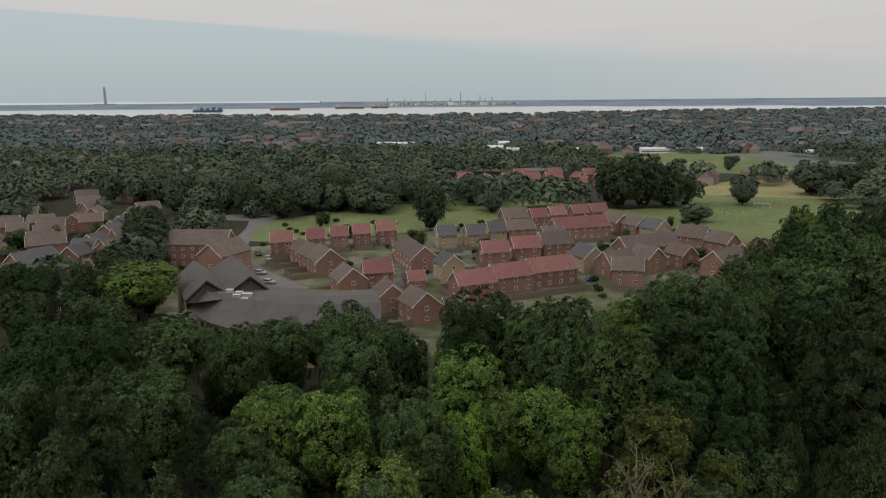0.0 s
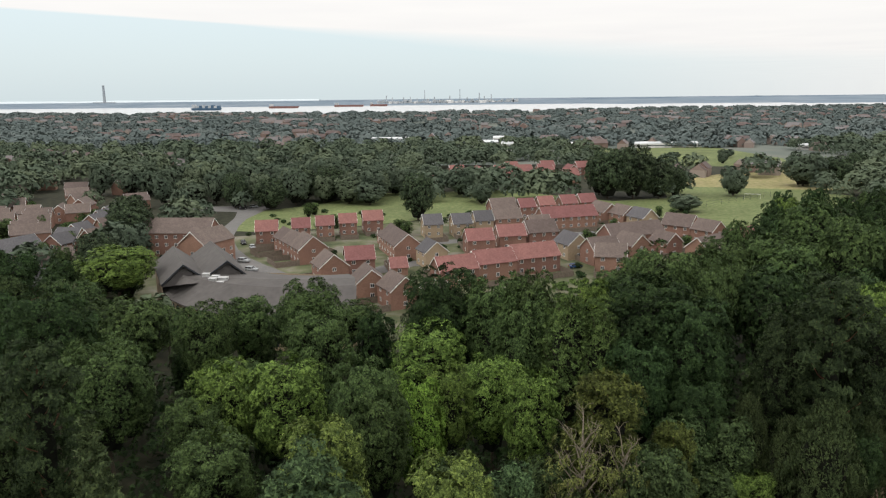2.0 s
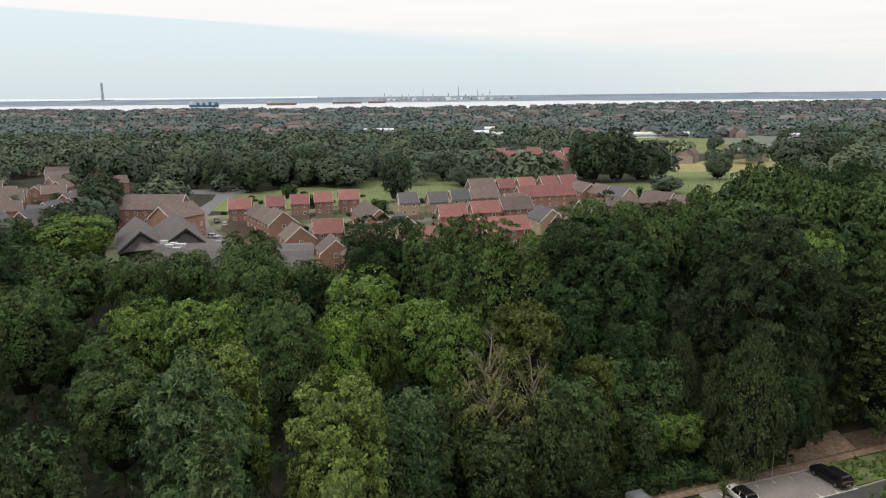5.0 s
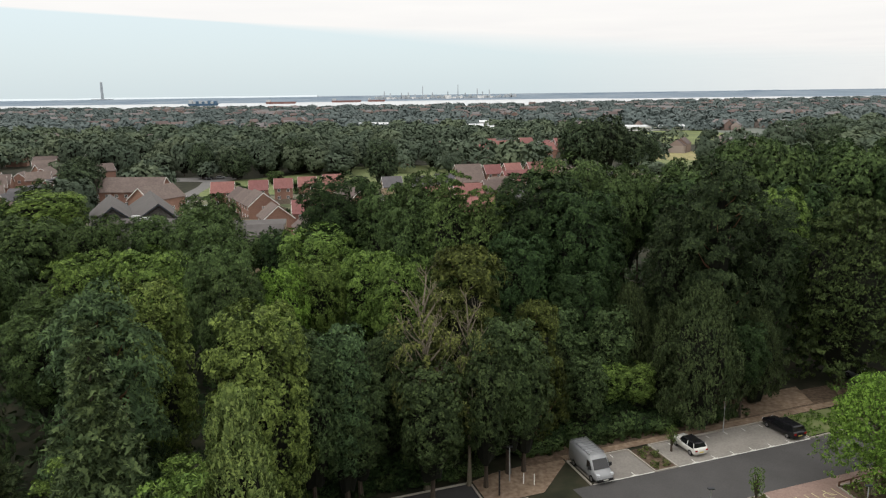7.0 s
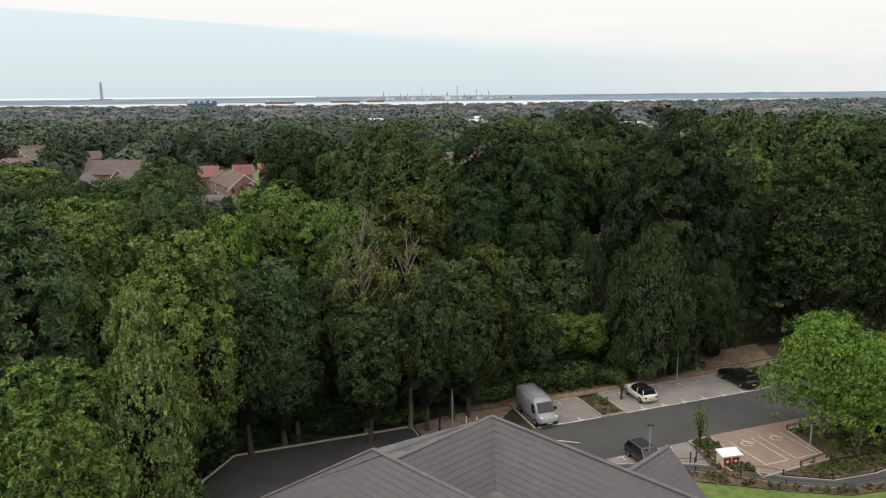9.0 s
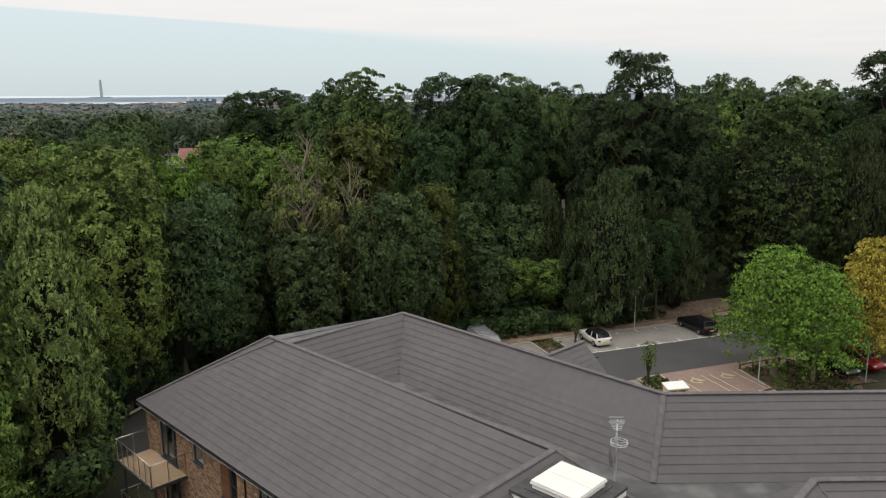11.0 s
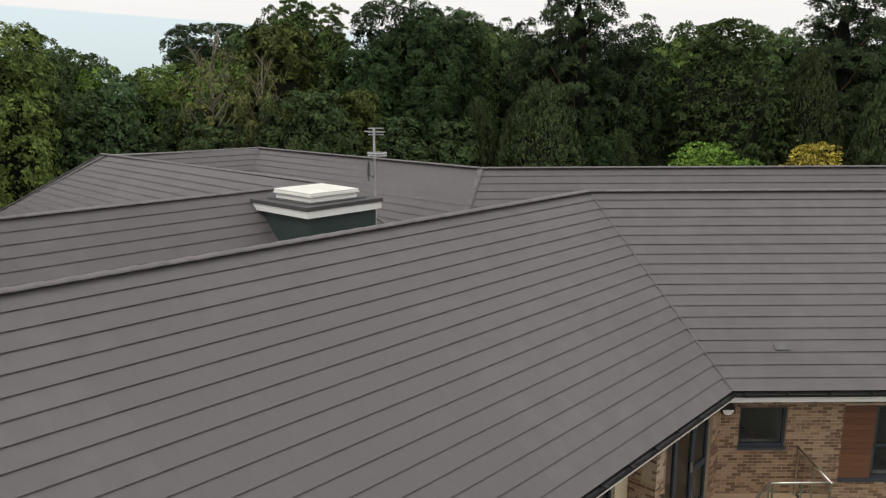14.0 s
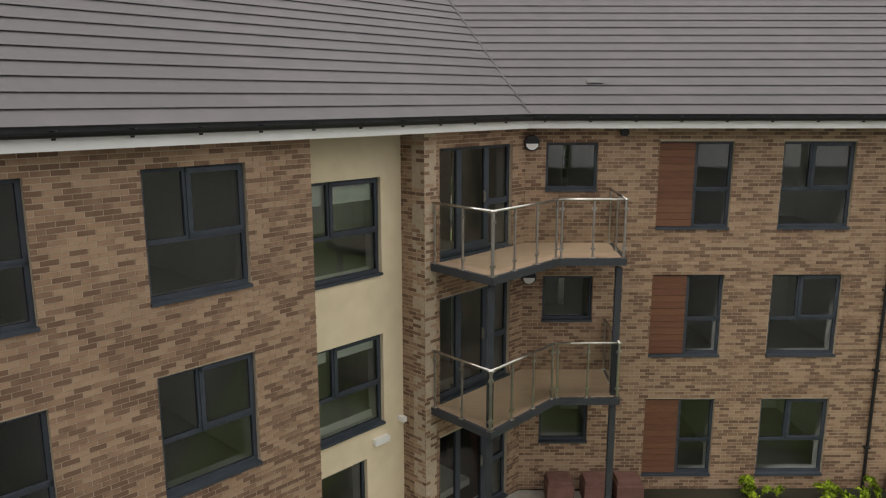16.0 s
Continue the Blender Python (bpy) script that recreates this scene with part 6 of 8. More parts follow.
# trees that can be told apart: x, y, height of the top, crown radius
spots = {
    "lime": [(3.9, 56.2, 19.7, 4.5), (-8.0, 62.5, 20.0, 4.7)],
    "bluepine": [(-7.2, 53.6, 22.0, 5.4)],
    "bluedome": [(9.6, 62.3, 16.4, 2.7)],
    "spruce": [(-0.2, 38.8, 23.6, 5.8), (-22.8, 50.5, 26.0, 5.6), (-29, 47, 22, 5.0), (-14.5, 49, 15.5, 4.4)],
    "hornbeam": [(6.0, 33.5, 17.6, 3.6), (9.3, 29.0, 16.6, 3.3), (2.2, 33.0, 15.4, 3.6), (2.6, 44.5, 13.0, 3.6), (-4.5, 44, 13.5, 4.2), (-10, 40, 13, 4.4)],
    "feather": [(6.3, 42.6, 18.4, 3.1)],
    "dead": [(16.6, 65.3, 18.3, 3.8), (20.6, 65.8, 16.4, 2.8)],
    "birch": [(45.8, 77.6, 15.8, 4.7), (39.3, 83.0, 14.2, 3.3), (43.0, 80.6, 12.5, 3.0), (54.6, 84.5, 10.8, 3.4), (77.5, 91.0, 19.6, 4.5), (84, 86, 16, 4.0), (29.6, 76.4, 9.3, 2.8)],
    "beech": [(67.0, 89.2, 22.6, 8.0)],
    "tiered": [(18.8, 90.5, 26.4, 4.4), (22.6, 89.6, 24.6, 3.6)],
    "olivepine": [(20.3, 72.6, 20.7, 5.4), (27.5, 73.0, 15.0, 3.4)],
    "pine": [(50.0, 86.4, 27.9, 5.6), (85.2, 100.5, 28.2, 6.4), (-38.4, 70.5, 25.2, 5.0)],
    "yew": [(56.6, 90.0, 23.6, 4.8), (46.4, 90.5, 23.0, 4.2)],
    "oak": [(-5.8, 77.8, 21.0, 4.4), (-4.0, 74.6, 18.7, 3.9), (10.2, 102.5, 24.2, 5.2), (13.6, 95.2, 23.4, 4.4), (14.7, 98.5, 26.0, 4.2), (-39.0, 84.6, 20.0, 5.6), (-26.4, 82.0, 15.4, 4.6), (-20.4, 69.2, 16.0, 4.8), (-43.5, 92.0, 18.6, 5.2), (-15.0, 100.0, 20.6, 5.4)],
    "edge": [(24.5, 68.0, 14.9, 3.4), (22.2, 65.4, 14.4, 2.8), (26.0, 68.4, 12.6, 3.0), (17.2, 62.8, 12.4, 3.2), (10.6, 63.4, 11.4, 3.2), (7.0, 60.8, 14.6, 3.2), (33.0, 75.5, 8.5, 2.6), (47.5, 84.0, 10.5, 3.2), (36.5, 81.5, 12.0, 3.2), (30.5, 80.0, 12.5, 3.4), (13.4, 67.8, 13.6, 3.2), (4.5, 66.0, 14.5, 3.4)],
    "oak_b": [(30.0, 94.8, 25.6, 6.8), (34.6, 91.2, 23.8, 6.0), (27.0, 87.0, 19.6, 4.6), (33.5, 84.2, 15.6, 4.0), (2.4, 106.2, 24.2, 6.8), (-53.0, 98.0, 23.0, 6.2), (51.4, 80.6, 10.4, 3.0), (73, 95, 18, 4.6), (66.0, 99.0, 16.0, 5.0)],
    "oak_c": [(36.0, 112.0, 26.4, 7.6), (41.4, 111.5, 24.9, 5.2), (45.5, 115.5, 24.6, 5.2), (-19.0, 112.6, 21.0, 5.8), (-34.5, 108.6, 18.6, 5.0)],
    "ash": [(0.4, 97.2, 18.6, 5.6), (8.9, 87.4, 17.6, 4.2), (3.2, 84.8, 17.2, 3.6), (-15.8, 83.4, 18.8, 5.2), (-24.0, 83.4, 18.2, 4.4), (13.2, 81.0, 18.4, 3.8), (35.0, 78.8, 6.8, 3.3), (39.2, 79.0, 6.4, 2.4)],
    "bright": [(0.2, 79.8, 17.4, 3.2), (-26.0, 87.8, 16.0, 3.2)],
    "back_oak": [(-30.4, 117.2, 17.2, 4.8), (-27.0, 99.4, 12.8, 4.6), (-47.6, 113.6, 18.0, 6.2), (60.0, 153.5, 19.4, 6.4), (69.0, 150.2, 20.8, 6.4), (81.0, 161.5, 25.6, 6.8), (90.0, 135.0, 26.0, 6.8), (77.2, 135.6, 26.5, 6.2), (66, 134, 22.0, 6.0)],
    "back_dark": [(87.8, 147.0, 23.4, 6.0), (96, 128, 24.0, 6.0), (52.5, 112, 22.5, 5.4), (58, 118, 22.0, 6.0), (72, 116, 21.5, 6.0), (99, 112, 25.5, 6.2)],
    "back_pale": [(-78, 172, 14.4, 9.5), (64.8, 105.4, 22.0, 4.2)],
    "back_pine": [(96.0, 118.0, 26.0, 5.0)],
    "acer": [(57.6, 64.2, 10.6, 5.0), (60.3, 62.6, 9.2, 4.2)],
    "gold": [(69.1, 70.0, 10.2, 3.9), (66.3, 66.5, 8.4, 2.7)],
    "holly": [], "laurel": [], "fill": [], "fill_dark": [],
}
taken = [(s[0], s[1], s[3]) for v in spots.values() for s in v]


def wooded(x, y):
    """Whether the wood covers this place."""
    if y < 68 + 0.36 * (x - 12) and x > 4:
        return False
    if x > 60 and y < 82:
        return False
    if x < -76:
        return 42 < y < 200
    if y < 42:
        return False
    edge = 122 + max(0, x - 5) * 0.62 + max(0, x - 60) * 0.9
    if x < -20:
        edge = 128 - (-20 - x) * 0.05 if x > -66 else 160
    return y < edge


cell = 8.4
for i in range(-18, 26):
    for j in range(5, 30):
        x, y = i * cell + rt.uniform(-2.4, 2.4) + (j % 2) * cell / 2, j * cell + rt.uniform(-2.4, 2.4)
        if not wooded(x, y) or (x < 0 and y < 50) or y > 230 or x > 20 + y * 0.63 or x < -8 - y * 0.6:
            continue
        if any((x - a) ** 2 + (y - b) ** 2 < (0.8 * r + 3.4) ** 2 for a, b, r in taken):
            continue
        if 53 < x < 76 and y < 104:
            continue
        r = rt.uniform(3.4, 4.8)
        if x < -20:
            top = rt.uniform(11, 15) if y < 106 else rt.uniform(8, 11.5)
        elif x < 8:
            top = rt.uniform(9, 13) if y < 104 else rt.uniform(12, 17)
        elif y < 112:
            top = rt.uniform(10, 14)
        else:
            top = rt.uniform(16, 20) + 0.02 * (y - 110)
        k = rt.choices(["oak", "oak_b", "ash", "yew"], [4, 3 if x < 0 else 5, 1.6 if x < 20 else 0.4, 0.8])[0]
        if x > 4 and y < 84 + 0.1 * x:
            continue
        if y > 70:
            k = {"oak": "back_oak", "oak_b": "back_dark", "ash": "back_pale", "yew": "back_pine"}[k]
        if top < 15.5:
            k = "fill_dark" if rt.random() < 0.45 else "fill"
        spots[k].append((x, y, top, r))
        taken.append((x, y, r))
# trees before the care home
for k in range(9):
    x = -66 + k * 6.4
    spots["back_oak" if k % 3 else "back_dark"].append((x, 133 + 0.012 * (x + 34) ** 2 + rt.uniform(-2, 2), rt.uniform(7.0, 9.5) + (2.5 if k > 5 else 0), rt.uniform(3.8, 5.0)))
# trees across the street behind, seen only in the window glass
for k in range(15):
    spots["back_dark" if k % 2 else "back_oak"].append((-30 + k * 11 + rt.uniform(-3, 3), -52 - rt.uniform(0, 6), rt.uniform(23, 28), 6.6))


def bushes(n, x0, dx, rise, y0, deep, low, high, wide, dark):
    """Shrubs in a row along the wood's edge."""
    for k in range(n):
        x = x0 + k * dx
        kind = "holly" if rt.random() < dark else "laurel"
        h = rt.uniform(low, high)
        spots[kind].append((x, y0 + rise * x + rt.uniform(0, deep), ground_z(x, y0 + rise * x) + h, wide * rt.uniform(0.8, 1.2)))


bushes(22, 22, 1.2, 0.36, 62.9, 2.2, 1.6, 3.4, 2.2, 0.35)
bushes(12, 20, 2.2, 0.36, 67.4, 3.0, 4.0, 6.5, 3.6, 0.7)
bushes(18, 3.5, 1.0, 0.37, 60.4, 1.6, 0.9, 2.0, 1.8, 0.7)
bushes(10, 4, 1.7, 0.37, 63.0, 2.0, 2.5, 4.5, 3.4, 0.95)
bushes(8, 5, 2.2, 0.37, 67.5, 3.0, 4.0, 7.0, 4.2, 0.95)
for k in range(9):
    spots["holly"].append((4.4 + rt.uniform(-2, 0.6), 45 + 1.8 * k, rt.uniform(3.5, 6.0), rt.uniform(2.4, 3.2)))
for k in range(14):
    spots["laurel" if k % 3 else "holly"].append((rt.uniform(-9, 8.5), rt.uniform(34, 47), rt.uniform(3, 5.5), rt.uniform(2.4, 3.2)))
for key, proto in (("oak", oak), ("edge", edge), ("oak_b", oak_b), ("oak_c", oak_c), ("beech", beech), ("tiered", tiered), ("lime", lime), ("ash", ash), ("bright", bright), ("pine", pine), ("olivepine", olivepine), ("bluepine", bluepine), ("yew", yew),
                   ("spruce", spruce), ("birch", birch), ("feather", feather), ("hornbeam", hornbeam), ("bluedome", bluedome), ("holly", holly), ("laurel", laurel), ("dead", dead), ("acer", acer), ("gold", gold),
                   ("back_oak", back_oak), ("back_dark", back_dark), ("back_pale", back_pale), ("back_pine", back_pine), ("fill", fill), ("fill_dark", fill_dark)):
    stand(proto, spots[key])


# one sheet of dark leaves added to hide the floor and darken tree gaps
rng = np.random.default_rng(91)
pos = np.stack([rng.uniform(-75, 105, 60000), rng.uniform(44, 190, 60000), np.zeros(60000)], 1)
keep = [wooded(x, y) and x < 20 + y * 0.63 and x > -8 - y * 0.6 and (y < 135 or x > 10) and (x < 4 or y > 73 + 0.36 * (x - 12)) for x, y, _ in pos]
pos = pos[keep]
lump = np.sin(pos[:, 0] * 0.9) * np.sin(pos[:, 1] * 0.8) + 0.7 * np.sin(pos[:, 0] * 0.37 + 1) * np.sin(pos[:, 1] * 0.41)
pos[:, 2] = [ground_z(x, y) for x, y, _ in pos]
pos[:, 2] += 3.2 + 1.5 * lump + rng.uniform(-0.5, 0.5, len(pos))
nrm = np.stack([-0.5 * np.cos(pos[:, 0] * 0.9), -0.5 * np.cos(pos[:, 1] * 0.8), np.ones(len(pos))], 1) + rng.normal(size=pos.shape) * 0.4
tagged(new("undergrowth", leaves_mesh("undergrowth", LEAF_DARK, pos, nrm, 1.0, 0.8, rng)), "sheet of dark undergrowth added to keep the gaps between trunks dark", "undergrowth", "", "stuff")


# ---- the village beyond the wood ----
REDBRICK = material("red_brick_far", [(0.215, 0.118, 0.09), (0.29, 0.168, 0.13)], 0.9, 3, tint=0.15, big=0.1, big_scale=0.3)
BUFFBRICK = material("buff_brick_far", [(0.31, 0.236, 0.158), (0.39, 0.302, 0.21)], 0.9, 3, tint=0.1)
ROOF_RED = material("red_roof_tile", [(0.17, 0.072, 0.066), (0.235, 0.108, 0.10)], 0.85, 2, tint=0.15, big=0.12, big_scale=0.4, bump=0.3)
ROOF_BROWN = material("brown_roof_tile", [(0.098, 0.074, 0.066), (0.145, 0.112, 0.10)], 0.85, 2, tint=0.15, big=0.12, big_scale=0.4, bump=0.3)
ROOF_GREY = material("grey_roof_tile", [(0.075, 0.072, 0.078), (0.11, 0.105, 0.11)], 0.8, 2, tint=0.12, big=0.1, big_scale=0.4)
DARKPANE = material("far_window_glass", [(0.03, 0.035, 0.04), (0.06, 0.068, 0.075)], 0.12, 3, spec=0.5)


def house(x, y, angle, length, depth, eave, pitch, wall, roof, label, windows=True, ground=None, simple=False):
    """A gabled house: ridge along its length at that angle; windows on both long sides and the gables."""
    z0 = ground_z(x, y) if ground is None else ground
    root = thing("house", (x, y, z0), label, "house", "village houses")
    root_m = Matrix.Translation((x, y, z0)) @ Matrix.Rotation(radians(angle), 4, "Z")
    hl, hd = length / 2, depth / 2
    rz = eave + hd * pitch
    g = Geo()
    k = len(g.v)
    g.v += [(-hl, -hd, -0.5), (hl, -hd, -0.5), (hl, hd, -0.5), (-hl, hd, -0.5), (-hl, -hd, eave), (hl, -hd, eave), (hl, hd, eave), (-hl, hd, eave), (-hl, 0, rz), (hl, 0, rz)]
    g.f += [(0, 1, 5, 4), (1, 2, 6, 9, 5), (2, 3, 7, 6), (3, 0, 4, 8, 7)]
    me = g.data("wall", wall)
    body = new("wall", me)
    body.parent = root
    o, e = 0.3, 0.35
    r = Geo()
    for s in (-1, 1):
        lo = [(-hl - o, s * (hd + e), eave - e * pitch), (hl + o, s * (hd + e), eave - e * pitch), (hl + o, 0, rz), (-hl - o, 0, rz)]
        if s > 0:
            lo = lo[::-1]
        r.hexa(lo, [(p[0], p[1], p[2] + 0.16) for p in lo])
    rf = new("roof", r.data("roof", roof))
    rf.parent = root
    for sx in (-1, 1):
        for s in (-1, 1):
            tr = Geo()
            x0, x1 = sx * (hl + o - 0.02), sx * (hl + o + 0.06)
            a, b = min(x0, x1), max(x0, x1)
            ring = [(a, s * (hd + e), eave - e * pitch - 0.2), (b, s * (hd + e), eave - e * pitch - 0.2), (b, 0, rz - 0.2), (a, 0, rz - 0.2)]
            if s > 0:
                ring = ring[::-1]
            tr.hexa(ring, [(p[0], p[1], p[2] + 0.3) for p in ring])
            bb = new("bargeboard", tr.data("bargeboard", WHITE))
            bb.parent = rf
    if windows:
        n = max(1, int(length // 3.2))
        for side in (-1, 1):
            for fl in range(max(1, int(eave // 2.5))):
                for i in range(n):
                    wx = -hl + length * (i + 0.5) / n
                    win(root, wx, side * hd, 0, side, 1.0 + fl * 2.6)
        for sx in (-1, 1):
            for fl in range(max(1, int(eave // 2.5))):
                win(root, 0, sx * hl, 1, sx, 1.0 + fl * 2.6)
    root.matrix_basis = root_m
    return root


WIN_MESH = {}


def win(root, a, off, axis, side, z, w=1.1, h=1.15):
    key = (axis, side)
    if key not in WIN_MESH:
        f, p = Geo(), Geo()
        def bx(g, a0, a1, o0, o1, z0, z1):
            o0, o1 = min(side * o0, side * o1), max(side * o0, side * o1)
            g.box(a0, a1, o0, o1, z0, z1) if axis == 0 else g.box(o0, o1, a0, a1, z0, z1)
        for a0, a1, z0, z1 in ((-w / 2, w / 2, 0, 0.1), (-w / 2, w / 2, h - 0.09, h), (-w / 2, -w / 2 + 0.09, 0, h), (w / 2 - 0.09, w / 2, 0, h), (-0.04, 0.04, 0, h)):
            bx(f, a0, a1, -0.05, 0.06, z0, z1)
        bx(p, -w / 2 + 0.05, w / 2 - 0.05, -0.03, 0.02, 0.05, h - 0.05)
        WIN_MESH[key] = (f.data("window", WHITE), p.data("pane", DARKPANE))
    fm, pm = WIN_MESH[key]
    ob = new("window", fm)
    ob.parent = root
    ob.location = (a, off, z) if axis == 0 else (off, a, z)
    pn = new("pane", pm)
    pn.parent = ob


R, N_, B_ = (REDBRICK, ROOF_RED, "red brick house with red tiled roof and white windows"), (REDBRICK, ROOF_BROWN, "red brick house with brown tiled roof"), (BUFFBRICK, ROOF_GREY, "buff brick house with grey slate roof")
VILLAGE = [
    (-66, 265, 12, 7.7, 8, R), (-54.7, 271, 12, 6.5, 7.5, R), (-46.7, 276, 12, 6.5, 7.5, R), (-38.8, 281, 12, 6.5, 7.5, R), (-30, 287, 14, 7.5, 8, R),
    (-25.7, 217, 14, 8.5, 8, R), (-19.5, 190, -72, 9, 8, N_), (-15.8, 244, -70, 22, 9, N_), (-6.2, 276.5, 14, 7, 8, B_), (4.7, 278, 14, 7, 8, B_),
    (13.1, 284.5, 14, 7, 8, B_), (22.5, 289, 16, 11, 8, N_), (22.4, 317, 16, 11, 9, N_), (32.7, 318.5, 16, 7, 8, R), (41.7, 325, 16, 7, 8, R),
    (52, 329, 16, 7, 8, R), (61, 333, 16, 7.5, 8, R), (46.9, 293, 18, 23, 9, R), (32.6, 260, 18, 11, 9, N_), (10.8, 245.5, 12, 9, 8, R),
    (21.8, 253, 13, 9.5, 8, R), (3, 203, 24, 11.5, 8, R), (13.8, 211.5, 26, 12.5, 8, R), (26.2, 219, 24, 15, 8.5, R), (-4.2, 227, -66, 8, 7.5, B_),
    (40.9, 238, -66, 9, 8, B_), (48.9, 229.5, 24, 10, 8, N_), (64, 306, -68, 12, 8, N_), (70.5, 297, -64, 9, 8, N_), (76, 289, -60, 9, 8, B_),
    (64, 254, 24, 22, 9, N_), (85.8, 271, -40, 11, 9, N_), (92.5, 260, -56, 9, 8, N_), (97, 243, 40, 14, 8, R), (83, 230, 38, 13, 8.5, N_),
    (50, 219, -12, 9, 8, N_), (-54.5, 249, -58, 9, 7.5, N_), (-50, 242, -58, 9, 8, N_), (-44.5, 234, -60, 10, 9.5, N_), (-33, 208, -64, 9, 8.5, N_),
    (-11, 182, -62, 9, 8, N_), (-2, 186, 20, 6, 6, N_), (60, 236, -60, 9, 8, N_), (72, 240, -60, 8, 7, N_), (-14, 216, 14, 5, 6, R),
    (10, 224, -66, 5, 5, B_), (-22, 262, 16, 6, 6, N_), (34, 276, 16, 8, 7, N_),
]
for i, (x, y, a, l_, d_, kind) in enumerate(VILLAGE):
    house(x, y, a, l_, d_, 5.1 if l_ > 6.4 else 2.6, 0.82, kind[0], kind[1], kind[2])

# village ground, lanes, gardens and the fields round it
GARDEN = material("gardens", [(0.045, 0.062, 0.026), (0.10, 0.105, 0.055), (0.17, 0.155, 0.13)], 1.0, 0.16, big=0.25, big_scale=0.05, coords="World")
LANE = material("worn_lane", [(0.12, 0.115, 0.11), (0.165, 0.16, 0.155)], 0.95, 3, big=0.12, big_scale=0.1)
patch("village_gardens", [(-108, 196), (-76, 186), (-20, 150), (8, 160), (60, 205), (118, 236), (112, 262), (88, 305), (70, 345), (20, 330), (-30, 300), (-70, 282), (-100, 270)], GARDEN, "gardens and lawns between the village houses", "garden", 0.05, step=30)
patch("field", [(-94, 290), (-70, 286), (-30, 302), (20, 334), (68, 350), (92, 312), (114, 268), (135, 262), (190, 330), (200, 420), (130, 470), (110, 378), (80, 366), (28, 412), (-40, 402), (-70, 356), (-90, 340)], GRASS, "mown green field behind the village", "field", 0.07, step=30)
patch("pitch", [(96, 320), (130, 285), (205, 380), (150, 420)], GRASS, "fenced playing pitch", "field", 0.09, step=30)
patch("heath", [(125, 425), (205, 400), (330, 520), (260, 545), (150, 470)], DRYGRASS, "dry heath with sandy tracks", "field", 0.09, step=30)
patch("far_field", [(120, 590), (150, 555), (235, 520), (262, 600), (250, 735), (130, 720)], GRASS, "open green field with hedges", "field", 0.07, step=40)
patch("village_street", [(-128, 356), (-86, 358), (-88, 332), (-89, 318), (-87, 300), (-81.6, 273), (-73, 252), (-65, 238), (-57.6, 228.5), (-44, 212), (-36, 200), (-46, 200), (-54, 212), (-60, 218), (-66, 226), (-72, 236), (-80, 252), (-87, 272), (-92.5, 296), (-95, 320), (-99, 338), (-128, 344)], LANE, "pale grey village street", "road", 0.1, step=8)
patch("village_street", [(-40, 206), (-14, 232), (8, 236), (34, 246), (60, 268), (80, 262), (78, 256), (62, 260), (38, 238), (10, 228), (-10, 225), (-36, 198)], LANE, "pale grey village lane", "road", 0.11, step=15)
patch("village_street", [(-20, 262), (0, 268), (20, 276), (56, 284), (57, 279), (22, 270), (2, 261), (-18, 256)], LANE, "pale grey village lane", "road", 0.11, step=15)

# flats beside the street
def block(x, y, angle, length, depth, eave, label):
    return house(x, y, angle, length, depth, eave, 0.75, REDBRICK, ROOF_BROWN, label)


block(-92, 246.7, -2, 26, 11, 8.2, "three-storey red brick flats with brown tiled roof")
block(-77, 233, 66, 14, 10, 7.4, "gabled wing of red brick flats")

# the curved care home with sweeping grey roofs
GREY_UNIT = material("weathered_white_casing", [(0.38, 0.38, 0.38), (0.5, 0.5, 0.49)], 0.6, 3, big=0.1, big_scale=0.8)
CAREROOF = material("grey_sheet_roof", [(0.078, 0.071, 0.068), (0.098, 0.09, 0.085)], 0.75, 0.8, big=0.12, big_scale=0.15, spec=0.25)
care = thing("care_home", (-50, 165, -3), "large care home with sweeping curved grey roofs", "building")
RIDGE_LINE = [(-64.5, 173.0), (-59.5, 166.6), (-54.6, 162.9), (-50.1, 160.4), (-45.7, 158.3), (-41.0, 156.7), (-36.6, 155.6), (-29.0, 155.2), (-18.0, 157.0)]
FRONT_EAVE = [(-69.6, 175.4), (-65.6, 168.0), (-61.0, 160.6), (-56.6, 156.0), (-51.0, 151.6), (-45.0, 148.6), (-38.6, 146.6), (-29.5, 146.0), (-17.0, 148.0)]
REAR_EAVE = [(-62.0, 175.5), (-57.5, 174.6), (-54.0, 176.0), (-49.0, 180.0), (-43.4, 177.6), (-40.0, 176.0), (-37.0, 175.2), (-30.8, 174.4), (-22.5, 176.0)]
BACK_SILL = [(-63.0, 173.8), (-58.6, 169.0), (-53.8, 166.2), (-49.0, 166.0), (-44.4, 165.2), (-40.0, 164.6), (-36.0, 164.2), (-29.4, 164.0), (-19.5, 165.4)]
